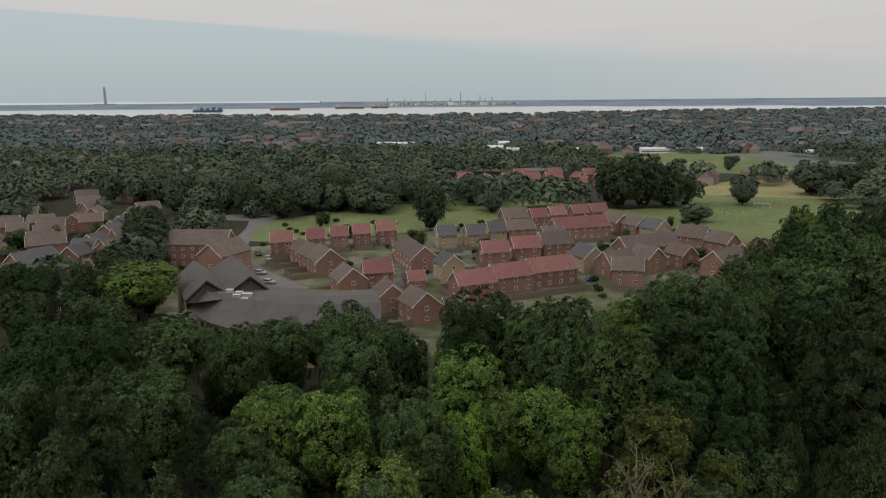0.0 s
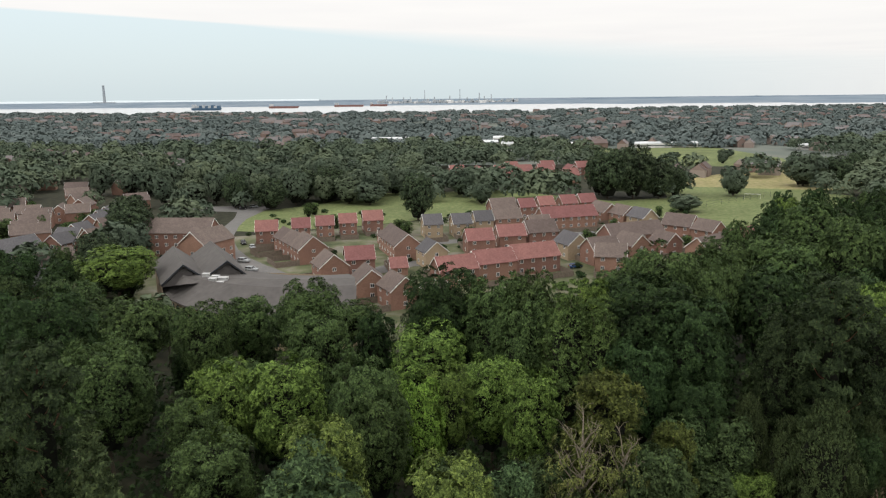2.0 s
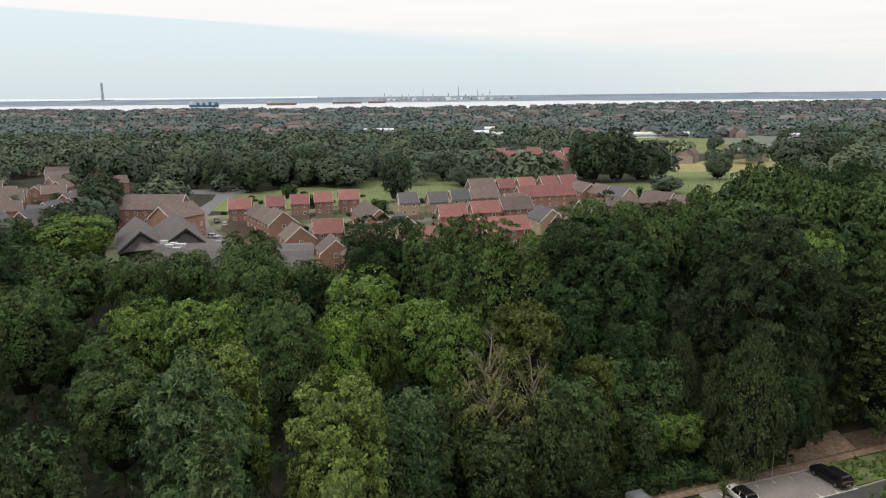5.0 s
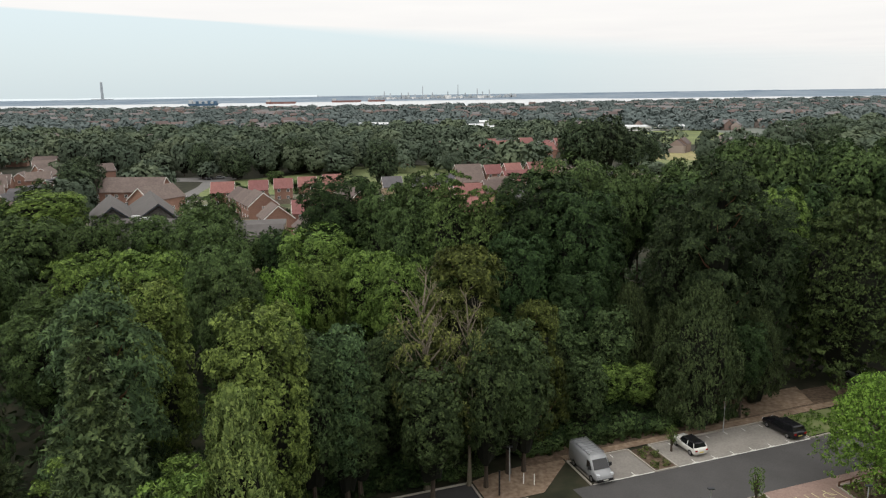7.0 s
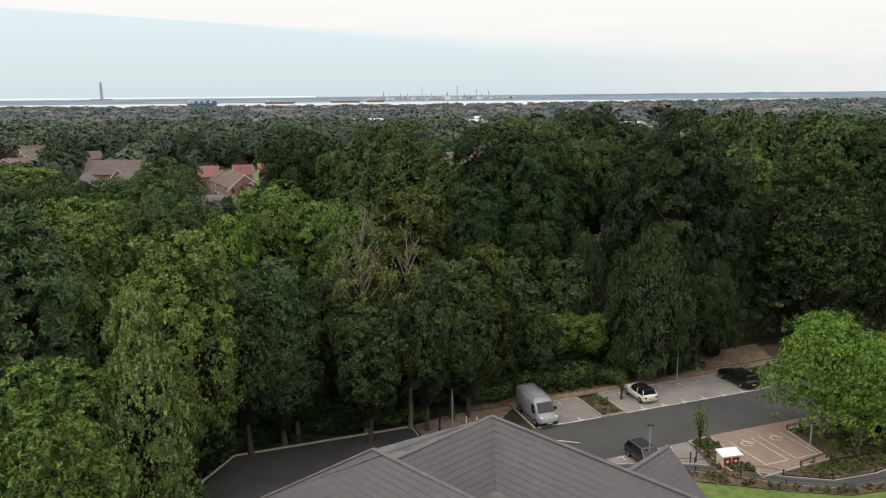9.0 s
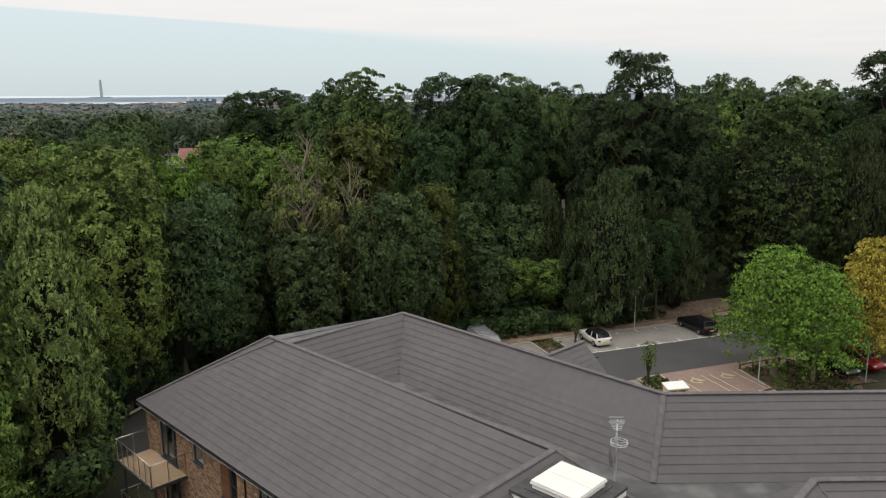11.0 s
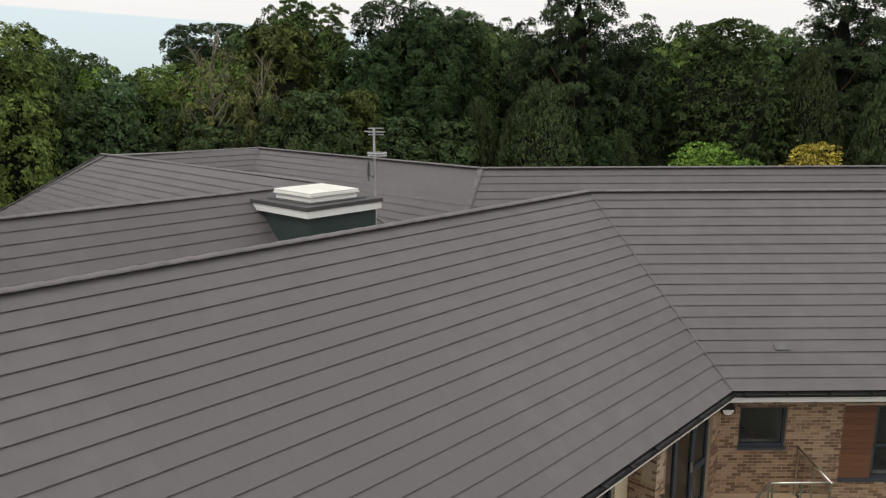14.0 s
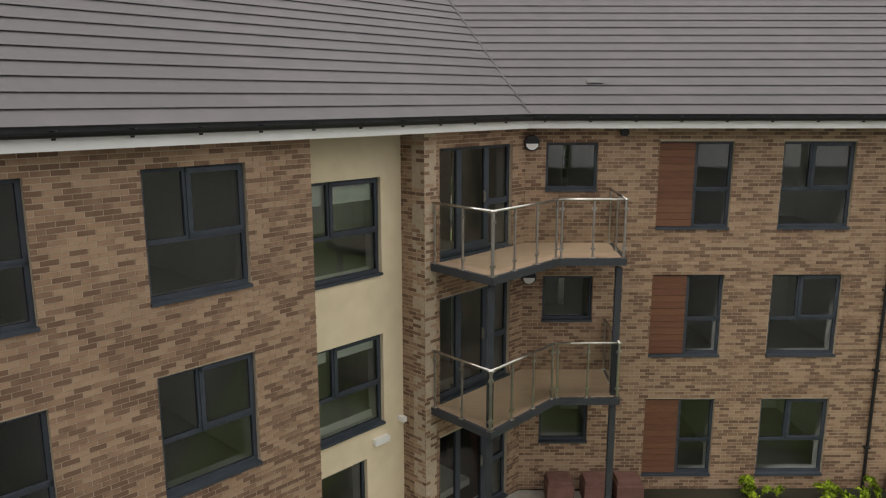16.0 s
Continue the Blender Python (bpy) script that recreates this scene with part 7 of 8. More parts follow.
for i in range(8):
    front, back, deck, wall = Geo(), Geo(), Geo(), Geo()
    (ax, ay), (bx, by) = FRONT_EAVE[i], FRONT_EAVE[i + 1]
    (cx, cy), (dx, dy) = RIDGE_LINE[i], RIDGE_LINE[i + 1]
    (ex, ey), (fx, fy) = BACK_SILL[i], BACK_SILL[i + 1]
    (gx, gy), (hx, hy) = REAR_EAVE[i], REAR_EAVE[i + 1]
    low = [(ax, ay, 4.4), (bx, by, 4.4), (dx, dy, 8.5), (cx, cy, 8.5)]
    front.hexa(low, [(x, y, z + 0.25) for x, y, z in low])
    part("front_roof", front, CAREROOF, care)
    low = [(cx, cy, 7.6), (dx, dy, 7.6), (fx, fy, 8.1), (ex, ey, 8.1)]
    deck.hexa(low, [(x, y, z + 0.25) for x, y, z in low])
    part("upper_roof", deck, CAREROOF, care)
    low = [(ex, ey, 8.1), (fx, fy, 8.1), (hx, hy, 6.4), (gx, gy, 6.4)]
    back.hexa(low, [(x, y, z + 0.25) for x, y, z in low])
    part("rear_roof", back, CAREROOF, care)
    u, v = Vector((ax, ay)).lerp(Vector((cx, cy)), 0.13), Vector((bx, by)).lerp(Vector((dx, dy)), 0.13)
    wall.face((u.x, u.y, -3.6), (v.x, v.y, -3.6), (v.x, v.y, 4.9), (u.x, u.y, 4.9))
    part("front_wall", wall, BUFFBRICK, care)
    w = Wall(u, v - u)
    n = max(2, int((v - u).length // 2.6))
    for storey in (-2.2, 1.2):
        for k in range(n):
            g = Geo()
            s0 = (v - u).length * (k + 0.22) / n
            w.box(g, s0, s0 + 1.5, -0.05, 0.06, storey, storey + 2.2)
            part("window", g, DARKPANE, care)
g = Geo()
g.face((-17.4, 149.4, -3.6), (-22.5, 175.5, -3.6), (-22.5, 175.5, 6.4), (-19.5, 165.4, 8.1), (-18.0, 157.0, 8.4), (-17.4, 149.4, 5.0))
g.face((-22.5, 175.5, -3.6), (-49, 179.5, -3.6), (-49, 179.5, 6.4), (-22.5, 175.5, 6.4))
part("end_wall", g, BUFFBRICK, care)


def care_wing(far, near, eave_l, eave_r, zr, ze):
    """A gabled wing: its ridge in plan from the far end to the near gable, and how far its eaves lie to each side."""
    far, near = Vector(far), Vector(near)
    d = (near - far).normalized()
    n = Vector((-d.y, d.x))
    for off in (eave_l, eave_r):
        a, b = far + n * off, near + n * off
        low = [(far.x, far.y, zr), (a.x, a.y, ze), (b.x, b.y, ze), (near.x, near.y, zr)]
        if off > 0:
            low = low[::-1]
        g = Geo()
        g.hexa(low, [(x, y, z + 0.25) for x, y, z in low])
        part("wing_roof", g, CAREROOF, care)
        g = Geo()
        m = d * 0.35
        low = [(near.x, near.y, zr - 0.25), (b.x, b.y, ze - 0.25), (b.x + m.x, b.y + m.y, ze - 0.25), (near.x + m.x, near.y + m.y, zr - 0.25)]
        if off > 0:
            low = low[::-1]
        g.hexa(low, [(x, y, z + 0.5) for x, y, z in low])
        part("bargeboard", g, STEELGREY, care)
        a, b = far + n * off * 0.94, near + n * off * 0.94 - d * 0.5
        g = Geo()
        g.face((a.x, a.y, -3.6), (b.x, b.y, -3.6), (b.x, b.y, ze + 0.1), (a.x, a.y, ze + 0.1))
        part("side_wall", g, BUFFBRICK, care)
    a, b, c = near + n * eave_l * 0.96, near + n * eave_r * 0.96, near - d * 0.6
    e, f = a + d * 7.5 - n * eave_l * 0.3, b + d * 7.5 - n * eave_r * 0.3
    g = Geo()
    low = [(c.x, c.y, zr - 0.7), (a.x, a.y, ze - 0.4), (e.x, e.y, ze + 1.5), (f.x, f.y, ze + 1.5), (b.x, b.y, ze - 0.4)]
    g.face(*(low if eave_l > 0 else low[::-1]))
    part("hip_roof", g, CAREROOF, care)
    a, b, c = far + n * eave_l * 0.94 + d * 0.5, far + n * eave_r * 0.94 + d * 0.5, far + d * 0.5
    g = Geo()
    g.face((a.x, a.y, -3.6), (b.x, b.y, -3.6), (b.x, b.y, ze), (c.x, c.y, zr - 0.1), (a.x, a.y, ze))
    part("gable_wall", g, BUFFBRICK, care)


care_wing((-71.0, 189.6), (-60.2, 167.6), 5.6, -5.2, 11.0, 6.6)
care_wing((-63.2, 196.3), (-51.0, 171.6), 5.2, -7.0, 11.0, 6.4)
for x, y, w, d, h in ((-54.7, 167.2, 1.5, 1.1, 0.8), (-51.8, 163.0, 1.6, 1.1, 0.7), (-49.8, 164.3, 2.2, 1.2, 0.6), (-49.3, 160.6, 1.4, 0.9, 0.5), (-52.2, 166.2, 1.6, 1.2, 0.5)):
    g = Geo()
    g.box(x - w / 2, x + w / 2, y - d / 2, y + d / 2, 7.9, 8.2 + h)
    g.box(x - w / 2 - 0.1, x + w / 2 + 0.1, y - d / 2 - 0.1, y + d / 2 + 0.1, 8.2 + h, 8.3 + h)
    part("roof_unit", g, GREY_UNIT, care)

# the second red estate, suburbs along the streets, and the school
rv = random.Random(8)
for x, y, a in ((8, 440, 14), (20, 436, 14), (33, 444, 14), (46, 440, 100), (57, 450, 14), (70, 446, 14), (16, 462, 104), (30, 468, 14), (44, 470, 14), (58, 474, 14), (74, 470, 104), (88, 462, 14), (-14, 408, 14), (95, 470, 60), (38, 492, 14), (62, 498, 14), (84, 492, 14), (2, 470, 14)):
    house(x, y, a, rv.uniform(8, 12), 8.5, 5.2, 0.85, REDBRICK, ROOF_RED, "red brick house with red tiled roof on the second estate")
GREYS = (REDBRICK, ROOF_GREY, "older brick house with grey slate roof")
BROWNS = (REDBRICK, ROOF_BROWN, "older brick house with brown tiled roof")
for row in (((-178, 258), (9, 6), 3, 34, BROWNS), ((-200, 282), (10, 4), 4, 20, BROWNS), ((-206, 304), (12, 3), 4, 14, BROWNS), ((-131, 243), (-2.0, 10.5), 9, 79, GREYS)):
    (x, y), (dx, dy), n, a, k = row
    for i in range(n):
        if rv.random() < 0.12:
            continue
        house(x + i * dx * 1.05, y + i * dy * 1.05, a + rv.choice((0, 0, 90)) + rv.uniform(-4, 4), rv.uniform(7.5, 10), 7.5, 5.0, 0.8, k[0], k[1], k[2], windows=i < 4)
house(-112, 192, 12, 17, 11, 4.0, 0.62, REDBRICK, ROOF_GREY, "broad brick house with hipped grey roof and skylights")
house(-124, 204, 70, 12, 9, 4.0, 0.62, REDBRICK, ROOF_GREY, "broad brick house with grey roof")
for x, y, a in ((-163, 284, 30), (-200, 331, 20), (-177, 349, 60), (-203, 395, 15), (-183, 407, 70), (-253, 410, 20), (-129, 276, 50), (-170, 300, 20), (-215, 345, 100), (-190, 370, 30), (-230, 380, 60), (-240, 430, 20), (-118, 215, 60), (-152, 262, 30), (-160, 312, 25), (-176, 268, 110), (-188, 300, 20), (-150, 347, 40), (-168, 332, 100), (-122, 254, 62), (-140, 212, 20), (-160, 240, 66), (-172, 236, 20)):
    house(x, y, a, rv.uniform(9, 13), 8, 5.0, 0.8, REDBRICK, ROOF_BROWN, "older brick house with brown tiled roof among trees", windows=False)
house(-138, 229, 66, 14, 10, 5.2, 0.8, REDBRICK, ROOF_GREY, "large older brick house with grey slate roof")

FENCE = material("weathered_garden_fence", [(0.13, 0.10, 0.08), (0.20, 0.165, 0.135)], 0.95, 2, tint=0.1)
fences, rk = Geo(), random.Random(31)
for x, y, a, l_, d_, kind in VILLAGE:
    m = Matrix.Translation((x, y, ground_z(x, y))) @ Matrix.Rotation(radians(a), 4, "Z")
    s_, deep = rk.choice((-1, 1)), rk.uniform(6, 9)
    ring = [(-l_ / 2, s_ * d_ / 2), (-l_ / 2, s_ * (d_ / 2 + deep)), (l_ / 2, s_ * (d_ / 2 + deep)), (l_ / 2, s_ * d_ / 2)]
    for p, q in zip(ring, ring[1:]):
        u = Vector((q[0] - p[0], q[1] - p[1], 0)).normalized()
        v = Vector((-u.y, u.x, 0)) * 0.05
        c4 = [m @ (Vector((*e, 0)) + o) for e, o in ((p, -v), (q, -v), (q, v), (p, v))]
        fences.hexa(c4, [c + Vector((0, 0, 1.8)) for c in c4])
tagged(part("garden_fence", fences, FENCE), "weathered timber panel fences round the village gardens", "fence", "", "stuff")


# ---- trees of the village and fields ----
fieldtree = tree_proto("field_tree", LEAF_FIELD, BARK, "broad dark green tree standing in the field", "tree", 15, 6.5, 0.5, 4200, 0.75, 31, 44, group="field trees")
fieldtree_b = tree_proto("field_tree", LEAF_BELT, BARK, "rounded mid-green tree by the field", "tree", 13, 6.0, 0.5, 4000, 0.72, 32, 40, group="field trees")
gardentree = tree_proto("garden_tree", LEAF_MID, BARK, "small garden tree between the houses", "tree", 6, 2.4, 0.2, 700, 0.55, 33, 10, group="garden trees")
hedge = tree_proto("garden_shrub", LEAF_DARK, BARK, "low dark garden shrub", "shrub", 1.8, 1.6, 0.0, 160, 0.6, 34, 7, group="garden shrubs")
stand(fieldtree, [(-84.8, 344.6, 12.0, 8.3), (-13.5, 312.9, 17.3, 7.6), (79.2, 375.2, 22.6, 11), (91.8, 374.6, 23.7, 11), (104.5, 374, 17.5, 9.6), (114, 377.7, 13.7, 5.9), (77.7, 390.5, 17.8, 9), (-77, 370.6, 14.2, 8.9), (-61.4, 371.9, 15, 9), (-104, 352, 14, 7), (-118, 268, 14, 8), (-112, 256, 16, 8), (-106, 242, 15, 8), (215, 420, 14, 8.5), (236, 440, 14, 8.5), (-100, 206, 12, 6.5), (-92, 194, 11, 6.5), (60.1, 415.5, 8.1, 9)])
stand(fieldtree_b, [(15.1, 358.4, 8.6, 5.6), (6.1, 387.6, 13, 9.4), (48.8, 413.6, 9, 8), (144.8, 382.5, 12.4, 7.8), (-42.5, 371, 13.3, 10), (-13.7, 433, 10.2, 10), (-30.4, 396.3, 9, 6.2), (197, 420, 16, 12), (104.8, 331.4, 4.7, 7.4), (-95, 218, 12, 6.5), (-48, 405, 14, 8), (24, 420, 9, 6), (200, 560, 5, 4), (175, 600, 3, 5.4), (220, 610, 4, 7), (150, 655, 3, 8)])
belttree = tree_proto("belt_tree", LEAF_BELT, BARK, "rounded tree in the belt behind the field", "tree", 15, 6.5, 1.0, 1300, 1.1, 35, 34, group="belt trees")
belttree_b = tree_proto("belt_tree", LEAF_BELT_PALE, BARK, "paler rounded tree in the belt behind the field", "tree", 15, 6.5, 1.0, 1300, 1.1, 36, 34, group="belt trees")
rz = random.Random(77)
belt_spots = [[], []]
for j in range(5):
    y = 362 + j * 17
    for i in range(30):
        x = -190 + i * 12.5 + rz.uniform(-3.5, 3.5) + (j % 2) * 5
        if x > -20 + (-14 if j < 2 else 0) and not (x > 100 and y > 440) or x < -145 - 0.2 * j and y < 380:
            continue
        yy = y + rz.uniform(-4, 4)
        belt_spots[rz.random() < 0.35].append((x, yy, ground_z(x, yy) + rz.uniform(11, 18), rz.uniform(5.5, 8.5)))
stand(belttree, belt_spots[0])
stand(belttree_b, belt_spots[1])
STREET = [(-90, 320), (-89, 298), (-84, 273), (-76, 252), (-68, 236), (-60, 224), (-48, 208)]


def on_street(x, y):
    """Whether a place lies on the village street or its verge."""
    p = Vector((x, y))
    for a, b in zip(STREET, STREET[1:]):
        a, b = Vector(a), Vector(b)
        t = min(1, max(0, (p - a).dot(b - a) / (b - a).length_squared))
        if (p - a - (b - a) * t).length < 8:
            return True
    return False


rg = random.Random(21)
spots_g, spots_h = [], []
for k in range(260):
    x, y = rg.uniform(-100, 105), rg.uniform(170, 335)
    if y < 0.25 * x + 180 or any((x - h[0]) ** 2 + (y - h[1]) ** 2 < 60 for h in VILLAGE) or (-80 < x < -10 and y < 205) or on_street(x, y):
        continue
    z = ground_z(x, y)
    if rg.random() < 0.14:
        spots_g.append((x, y, z + rg.uniform(3.2, 6.5), rg.uniform(1.7, 3.0)))
    else:
        spots_h.append((x, y, z + rg.uniform(1.0, 2.0), rg.uniform(1.1, 2.0)))
for k in range(44):
    x, y = rg.uniform(-205, -112), rg.uniform(205, 330)
    spots_g.append((x, y, ground_z(x, y) + rg.uniform(4.5, 8.5), rg.uniform(2.2, 3.8)))
stand(gardentree, spots_g)
stand(hedge, spots_h)

# goal and pitch fence
goal = thing("goal", (150, 372, ground_z(150, 372)), "white football goal on the pitch", "goal")
g = Geo()
z0 = ground_z(150, 372)
g.tube([(146.6, 372, z0), (146.6, 372, z0 + 2.4), (153.9, 370, z0 + 2.4), (153.9, 370, z0)], 0.09, 6)
part("frame", g, WHITE, goal)
fence = thing("pitch_fence", (118, 345, -3), "thin dark mesh fence round the pitch", "fence")
for i in range(14):
    t = i / 13
    x, y = 100 + 62 * t, 330 + 48 * t
    g = Geo()
    g.tube([(x, y, -3), (x, y, -0.4)], 0.06, 5)
    part("post", g, STEELGREY, fence)
for h in (-0.45, -1.6):
    g = Geo()
    g.tube([(100, 330, h), (162, 378, h)], 0.04, 4)
    part("rail", g, STEELGREY, fence)


# ---- low planting in the beds and along the wood ----
LEAF_YELLOWGREEN = leafy("yellow_green_shrub", (0.19, 0.27, 0.022))


def in_ring(x, y, ring):
    hit = False
    for (ax, ay), (bx, by) in zip(ring, ring[1:] + ring[:1]):
        if (ay > y) != (by > y) and x < ax + (bx - ax) * (y - ay) / (by - ay):
            hit = not hit
    return hit


def bed_plants(ring, count, mat, high, label, seed, size=0.15, category="plants"):
    """Clumps of low leafy plants over a bed."""
    rp = random.Random(seed)
    x0, x1, y0, y1 = min(p[0] for p in ring), max(p[0] for p in ring), min(p[1] for p in ring), max(p[1] for p in ring)
    lobes, mx_, my_ = [], (x0 + x1) / 2, (y0 + y1) / 2
    while len(lobes) < count:
        x, y = rp.uniform(x0, x1), rp.uniform(y0, y1)
        if in_ring(x, y, ring):
            r = high * rp.uniform(0.35, 0.8)
            lobes.append((x - mx_, y - my_, ground_z(x, y) + 0.1 + r * 0.4, r))
    rng = np.random.default_rng(seed)
    pos, nrm = lobes_cloud(lobes, count * 60, rng, 0.9, 5)
    pos = pos + np.array([mx_, my_, 0])
    pos[:, 2] = np.maximum(pos[:, 2], ground_z((x0 + x1) / 2, (y0 + y1) / 2) + 0.12)
    ob = new("bed_planting", leaves_mesh("bed_planting", mat, pos, nrm, size * 1.2, size * 0.9, rng))
    return tagged(ob, label, category, "", "stuff")


bed_plants([bay(-4.6, 0.3), bay(-2.4, 0.3), bay(-2.4, 4.5), bay(-4.6, 4.5)], 26, LEAF_BED, 0.45, "low green and rusty plants in the narrow bed", 51)
bed_plants([bay(-0.4, -7.6), bay(1.6, -7.5), bay(1.0, -13.6), bay(-1.6, -12.8)], 80, LEAF_BED, 0.4, "leafy low shrubs in the bed beside the bays", 52)
bed_plants([bay(9.6, -9.0), bay(15.5, -9.0), bay(17.5, -14.8), bay(9.2, -14.0)], 110, LEAF_BED, 0.42, "loose green shrubs under the car park trees", 53)
bed_plants([(52.2, 57.5), (56.6, 59.4), (63.6, 61.6), (63.0, 60.3), (59.0, 58.2), (55.1, 57.0)], 80, LEAF_BED, 0.55, "mixed green shrubs between bays and path", 54)
bed_plants([(42, 57.6), (44.5, 57.5), (47.9, 56.7), (51.0, 55.5), (55.2, 54.9), (59.7, 56.1), (60.4, 55.7), (55.2, 54.2), (51.0, 54.8), (47.5, 55.7), (44, 56.5)], 60, LEAF_BED, 0.4, "pale green perennials along the path", 55)
bed_plants([bay(14.9, 0.6), bay(30, 1.2), bay(30, 4.8), bay(14.9, 5.0)], 130, LEAF_LIGHT, 0.45, "rough tufts and weeds on the verge", 56)
bed_plants([bay(-15, 6.6), bay(9, 6.8), bay(13, 6.6), bay(13, 8.6), bay(-15, 8.2)], 190, LEAF_MID, 0.75, "bramble and ivy bank behind the parking bays", 57, 0.26)
bed_plants([(6.2, 61.6), (19.8, 66.8), (19.2, 68.4), (5.6, 63.2)], 90, LEAF_DARK, 0.6, "ivy and bramble along the service drive", 58, 0.26)
bed_plants([(2.2, 46), (5.6, 60.8), (4.2, 61.2), (0.8, 47)], 80, LEAF_MID, 0.7, "undergrowth beside the service drive", 59, 0.26)
bed_plants([(48.0, 17.15), (51.2, 17.2), (51.2, 17.75), (48.0, 17.7)], 11, LEAF_YELLOWGREEN, 0.36, "bright yellow-green shrubs at the foot of the brick wall", 60, 0.13)
sapling = tree_proto("sapling", LEAF_LIGHT, BARK, "slender young tree in the shrub bed", "tree", 3.6, 0.75, 1.0, 600, 0.14, 61, 16, group="saplings", core=0)
stand(sapling, [(46.2, 62.2, 2.8, 0.75), (41.6, 72.6, 1.9, 0.7), (55.8, 58.6, 1.5, 0.55)])


# ---- far woods, town and the far shore ----
def far_leaves(name, mat, spots, per, seed, leaf):
    """Crowns (x, y, ground, height, radius) as lumpy domes of leaf sprays."""
    rng = np.random.default_rng(seed)
    S = np.array(spots)
    idx = np.repeat(np.arange(len(S)), per)
    m = len(idx)
    d = sphere_dirs(m, rng)
    d[:, 2] = np.where(d[:, 2] < -0.35, -d[:, 2], d[:, 2])
    bump = np.sin(d[:, 0] * 6 + idx * 1.7) * np.sin(d[:, 1] * 6 + idx) + 0.6 * np.sin(d[:, 2] * 9 + idx * 2.3)
    lump = 1 + 0.14 * bump + 0.05 * rng.normal(size=m)
    pos = S[idx, :3].copy()
    pos[:, 0] += d[:, 0] * S[idx, 4] * lump
    pos[:, 1] += d[:, 1] * S[idx, 4] * lump
    pos[:, 2] += S[idx, 3] * (0.48 + 0.5 * d[:, 2] * lump)
    nrm = d * 0.7 + rng.normal(size=d.shape) * 0.12 + np.array([0, 0, 0.55])
    size = (S[idx, 4] * leaf)[:, None]
    return leaves_mesh(name, mat, pos, nrm, size * 1.25, size, rng)


rf = random.Random(11)


def open_ground(x, y):
    """Fields, roads and houses of the village, where no far tree stands."""
    if -105 < x < 125 and 140 < y < 338 and y > 150 - 0.1 * x:
        return True
    if -95 < x < 125 and y < 362 and y > 300:
        return True
    if 60 < x < 190 and 250 < y < 470 and not (80 < x < 128 and 372 < y < 400):
        return True
    if 120 < x < 300 and 500 < y < 720:
        return True
    if -200 < x < -108 and 205 < y < 345:
        return True
    if -20 < x < 90 and 420 < y < 520:
        return True
    return False


mid_rows = {"dark": [], "pale": []}
far_rows = []


def add_tree(x, y, h, wide):
    row = (x, y, ground_z(x, y), h, h * wide)
    if y < 720:
        mid_rows["dark" if rf.random() < 0.72 else "pale"].append(row)
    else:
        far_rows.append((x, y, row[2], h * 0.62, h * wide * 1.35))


y = 150.0
while y < 2700:
    gap = 10.5 + y * 0.013
    half = y * 0.62 + 20
    x = -half
    while x < half:
        px_, py_ = x + rf.uniform(-0.4, 0.4) * gap, y + rf.uniform(-0.5, 0.5) * gap
        x += gap
        if open_ground(px_, py_) or wooded(px_, py_) and py_ < 260 or py_ > shore(px_) - 25:
            continue
        if py_ < 200 and px_ > -60:
            continue
        if 350 < py_ < 452 and -225 < px_ < -16:
            continue
        dens = 0.88 if py_ < 700 else 0.7
        if noise.noise(Vector((px_ / 140, py_ / 170, 3))) > 0.22 and py_ > 430:
            dens *= 0.4
        if rf.random() > dens:
            continue
        h = rf.uniform(8, 15) * (1.0 if py_ < 1200 else 0.85)
        add_tree(px_, py_, h, rf.uniform(0.42, 0.58) * (1 + py_ / 2800))
    y += gap
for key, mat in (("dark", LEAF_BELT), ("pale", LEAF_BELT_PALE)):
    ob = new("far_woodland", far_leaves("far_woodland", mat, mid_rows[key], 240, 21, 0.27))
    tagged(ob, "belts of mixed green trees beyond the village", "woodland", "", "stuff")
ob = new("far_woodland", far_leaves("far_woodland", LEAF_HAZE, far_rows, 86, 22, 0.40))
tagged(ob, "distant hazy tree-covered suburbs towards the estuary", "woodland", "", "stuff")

# ---- far town roofs ----
TOWNWALL = material("far_town_wall", [(0.20, 0.14, 0.12), (0.32, 0.27, 0.24)], 0.9, 0.02, island=0.7, coords="World")
TOWNROOF = material("far_town_roof", [(0.11, 0.085, 0.08), (0.15, 0.115, 0.108), (0.17, 0.16, 0.16)], 0.9, 0.02, island=0.7, coords="World")
wallg, roofg = Geo(), Geo()
rw = random.Random(17)
for k in range(1500):
    y = 470 + 1750 * rw.random() ** 1.2
    x = rw.uniform(-0.66, 0.66) * y
    if open_ground(x, y) or noise.noise(Vector((x / 140, y / 170, 3))) < 0.1 or y > shore(x) - 60:
        continue
    a, l_, d_, e = rw.uniform(0, 3.14), rw.uniform(4, 8) * (1 + y / 3000), rw.uniform(3.5, 5), rw.uniform(4.5, 6)
    ca, sa = math.cos(a), math.sin(a)
    z = ground_z(x, y)
    P = lambda u, v, h: (x + u * ca - v * sa, y + u * sa + v * ca, z + h)  # noqa: E731
    wallg.hexa([P(-l_, -d_, 0), P(l_, -d_, 0), P(l_, d_, 0), P(-l_, d_, 0)], [P(-l_, -d_, e), P(l_, -d_, e), P(l_, d_, e), P(-l_, d_, e)])
    roofg.face(P(-l_, -d_ - 0.4, e), P(l_, -d_ - 0.4, e), P(l_, 0, e + 3.6), P(-l_, 0, e + 3.6))
    roofg.face(P(l_, d_ + 0.4, e), P(-l_, d_ + 0.4, e), P(-l_, 0, e + 3.6), P(l_, 0, e + 3.6))
    for s in (-l_, l_):
        wallg.face(P(s, -d_, e), P(s, d_, e), P(s, 0, e + 3.6))
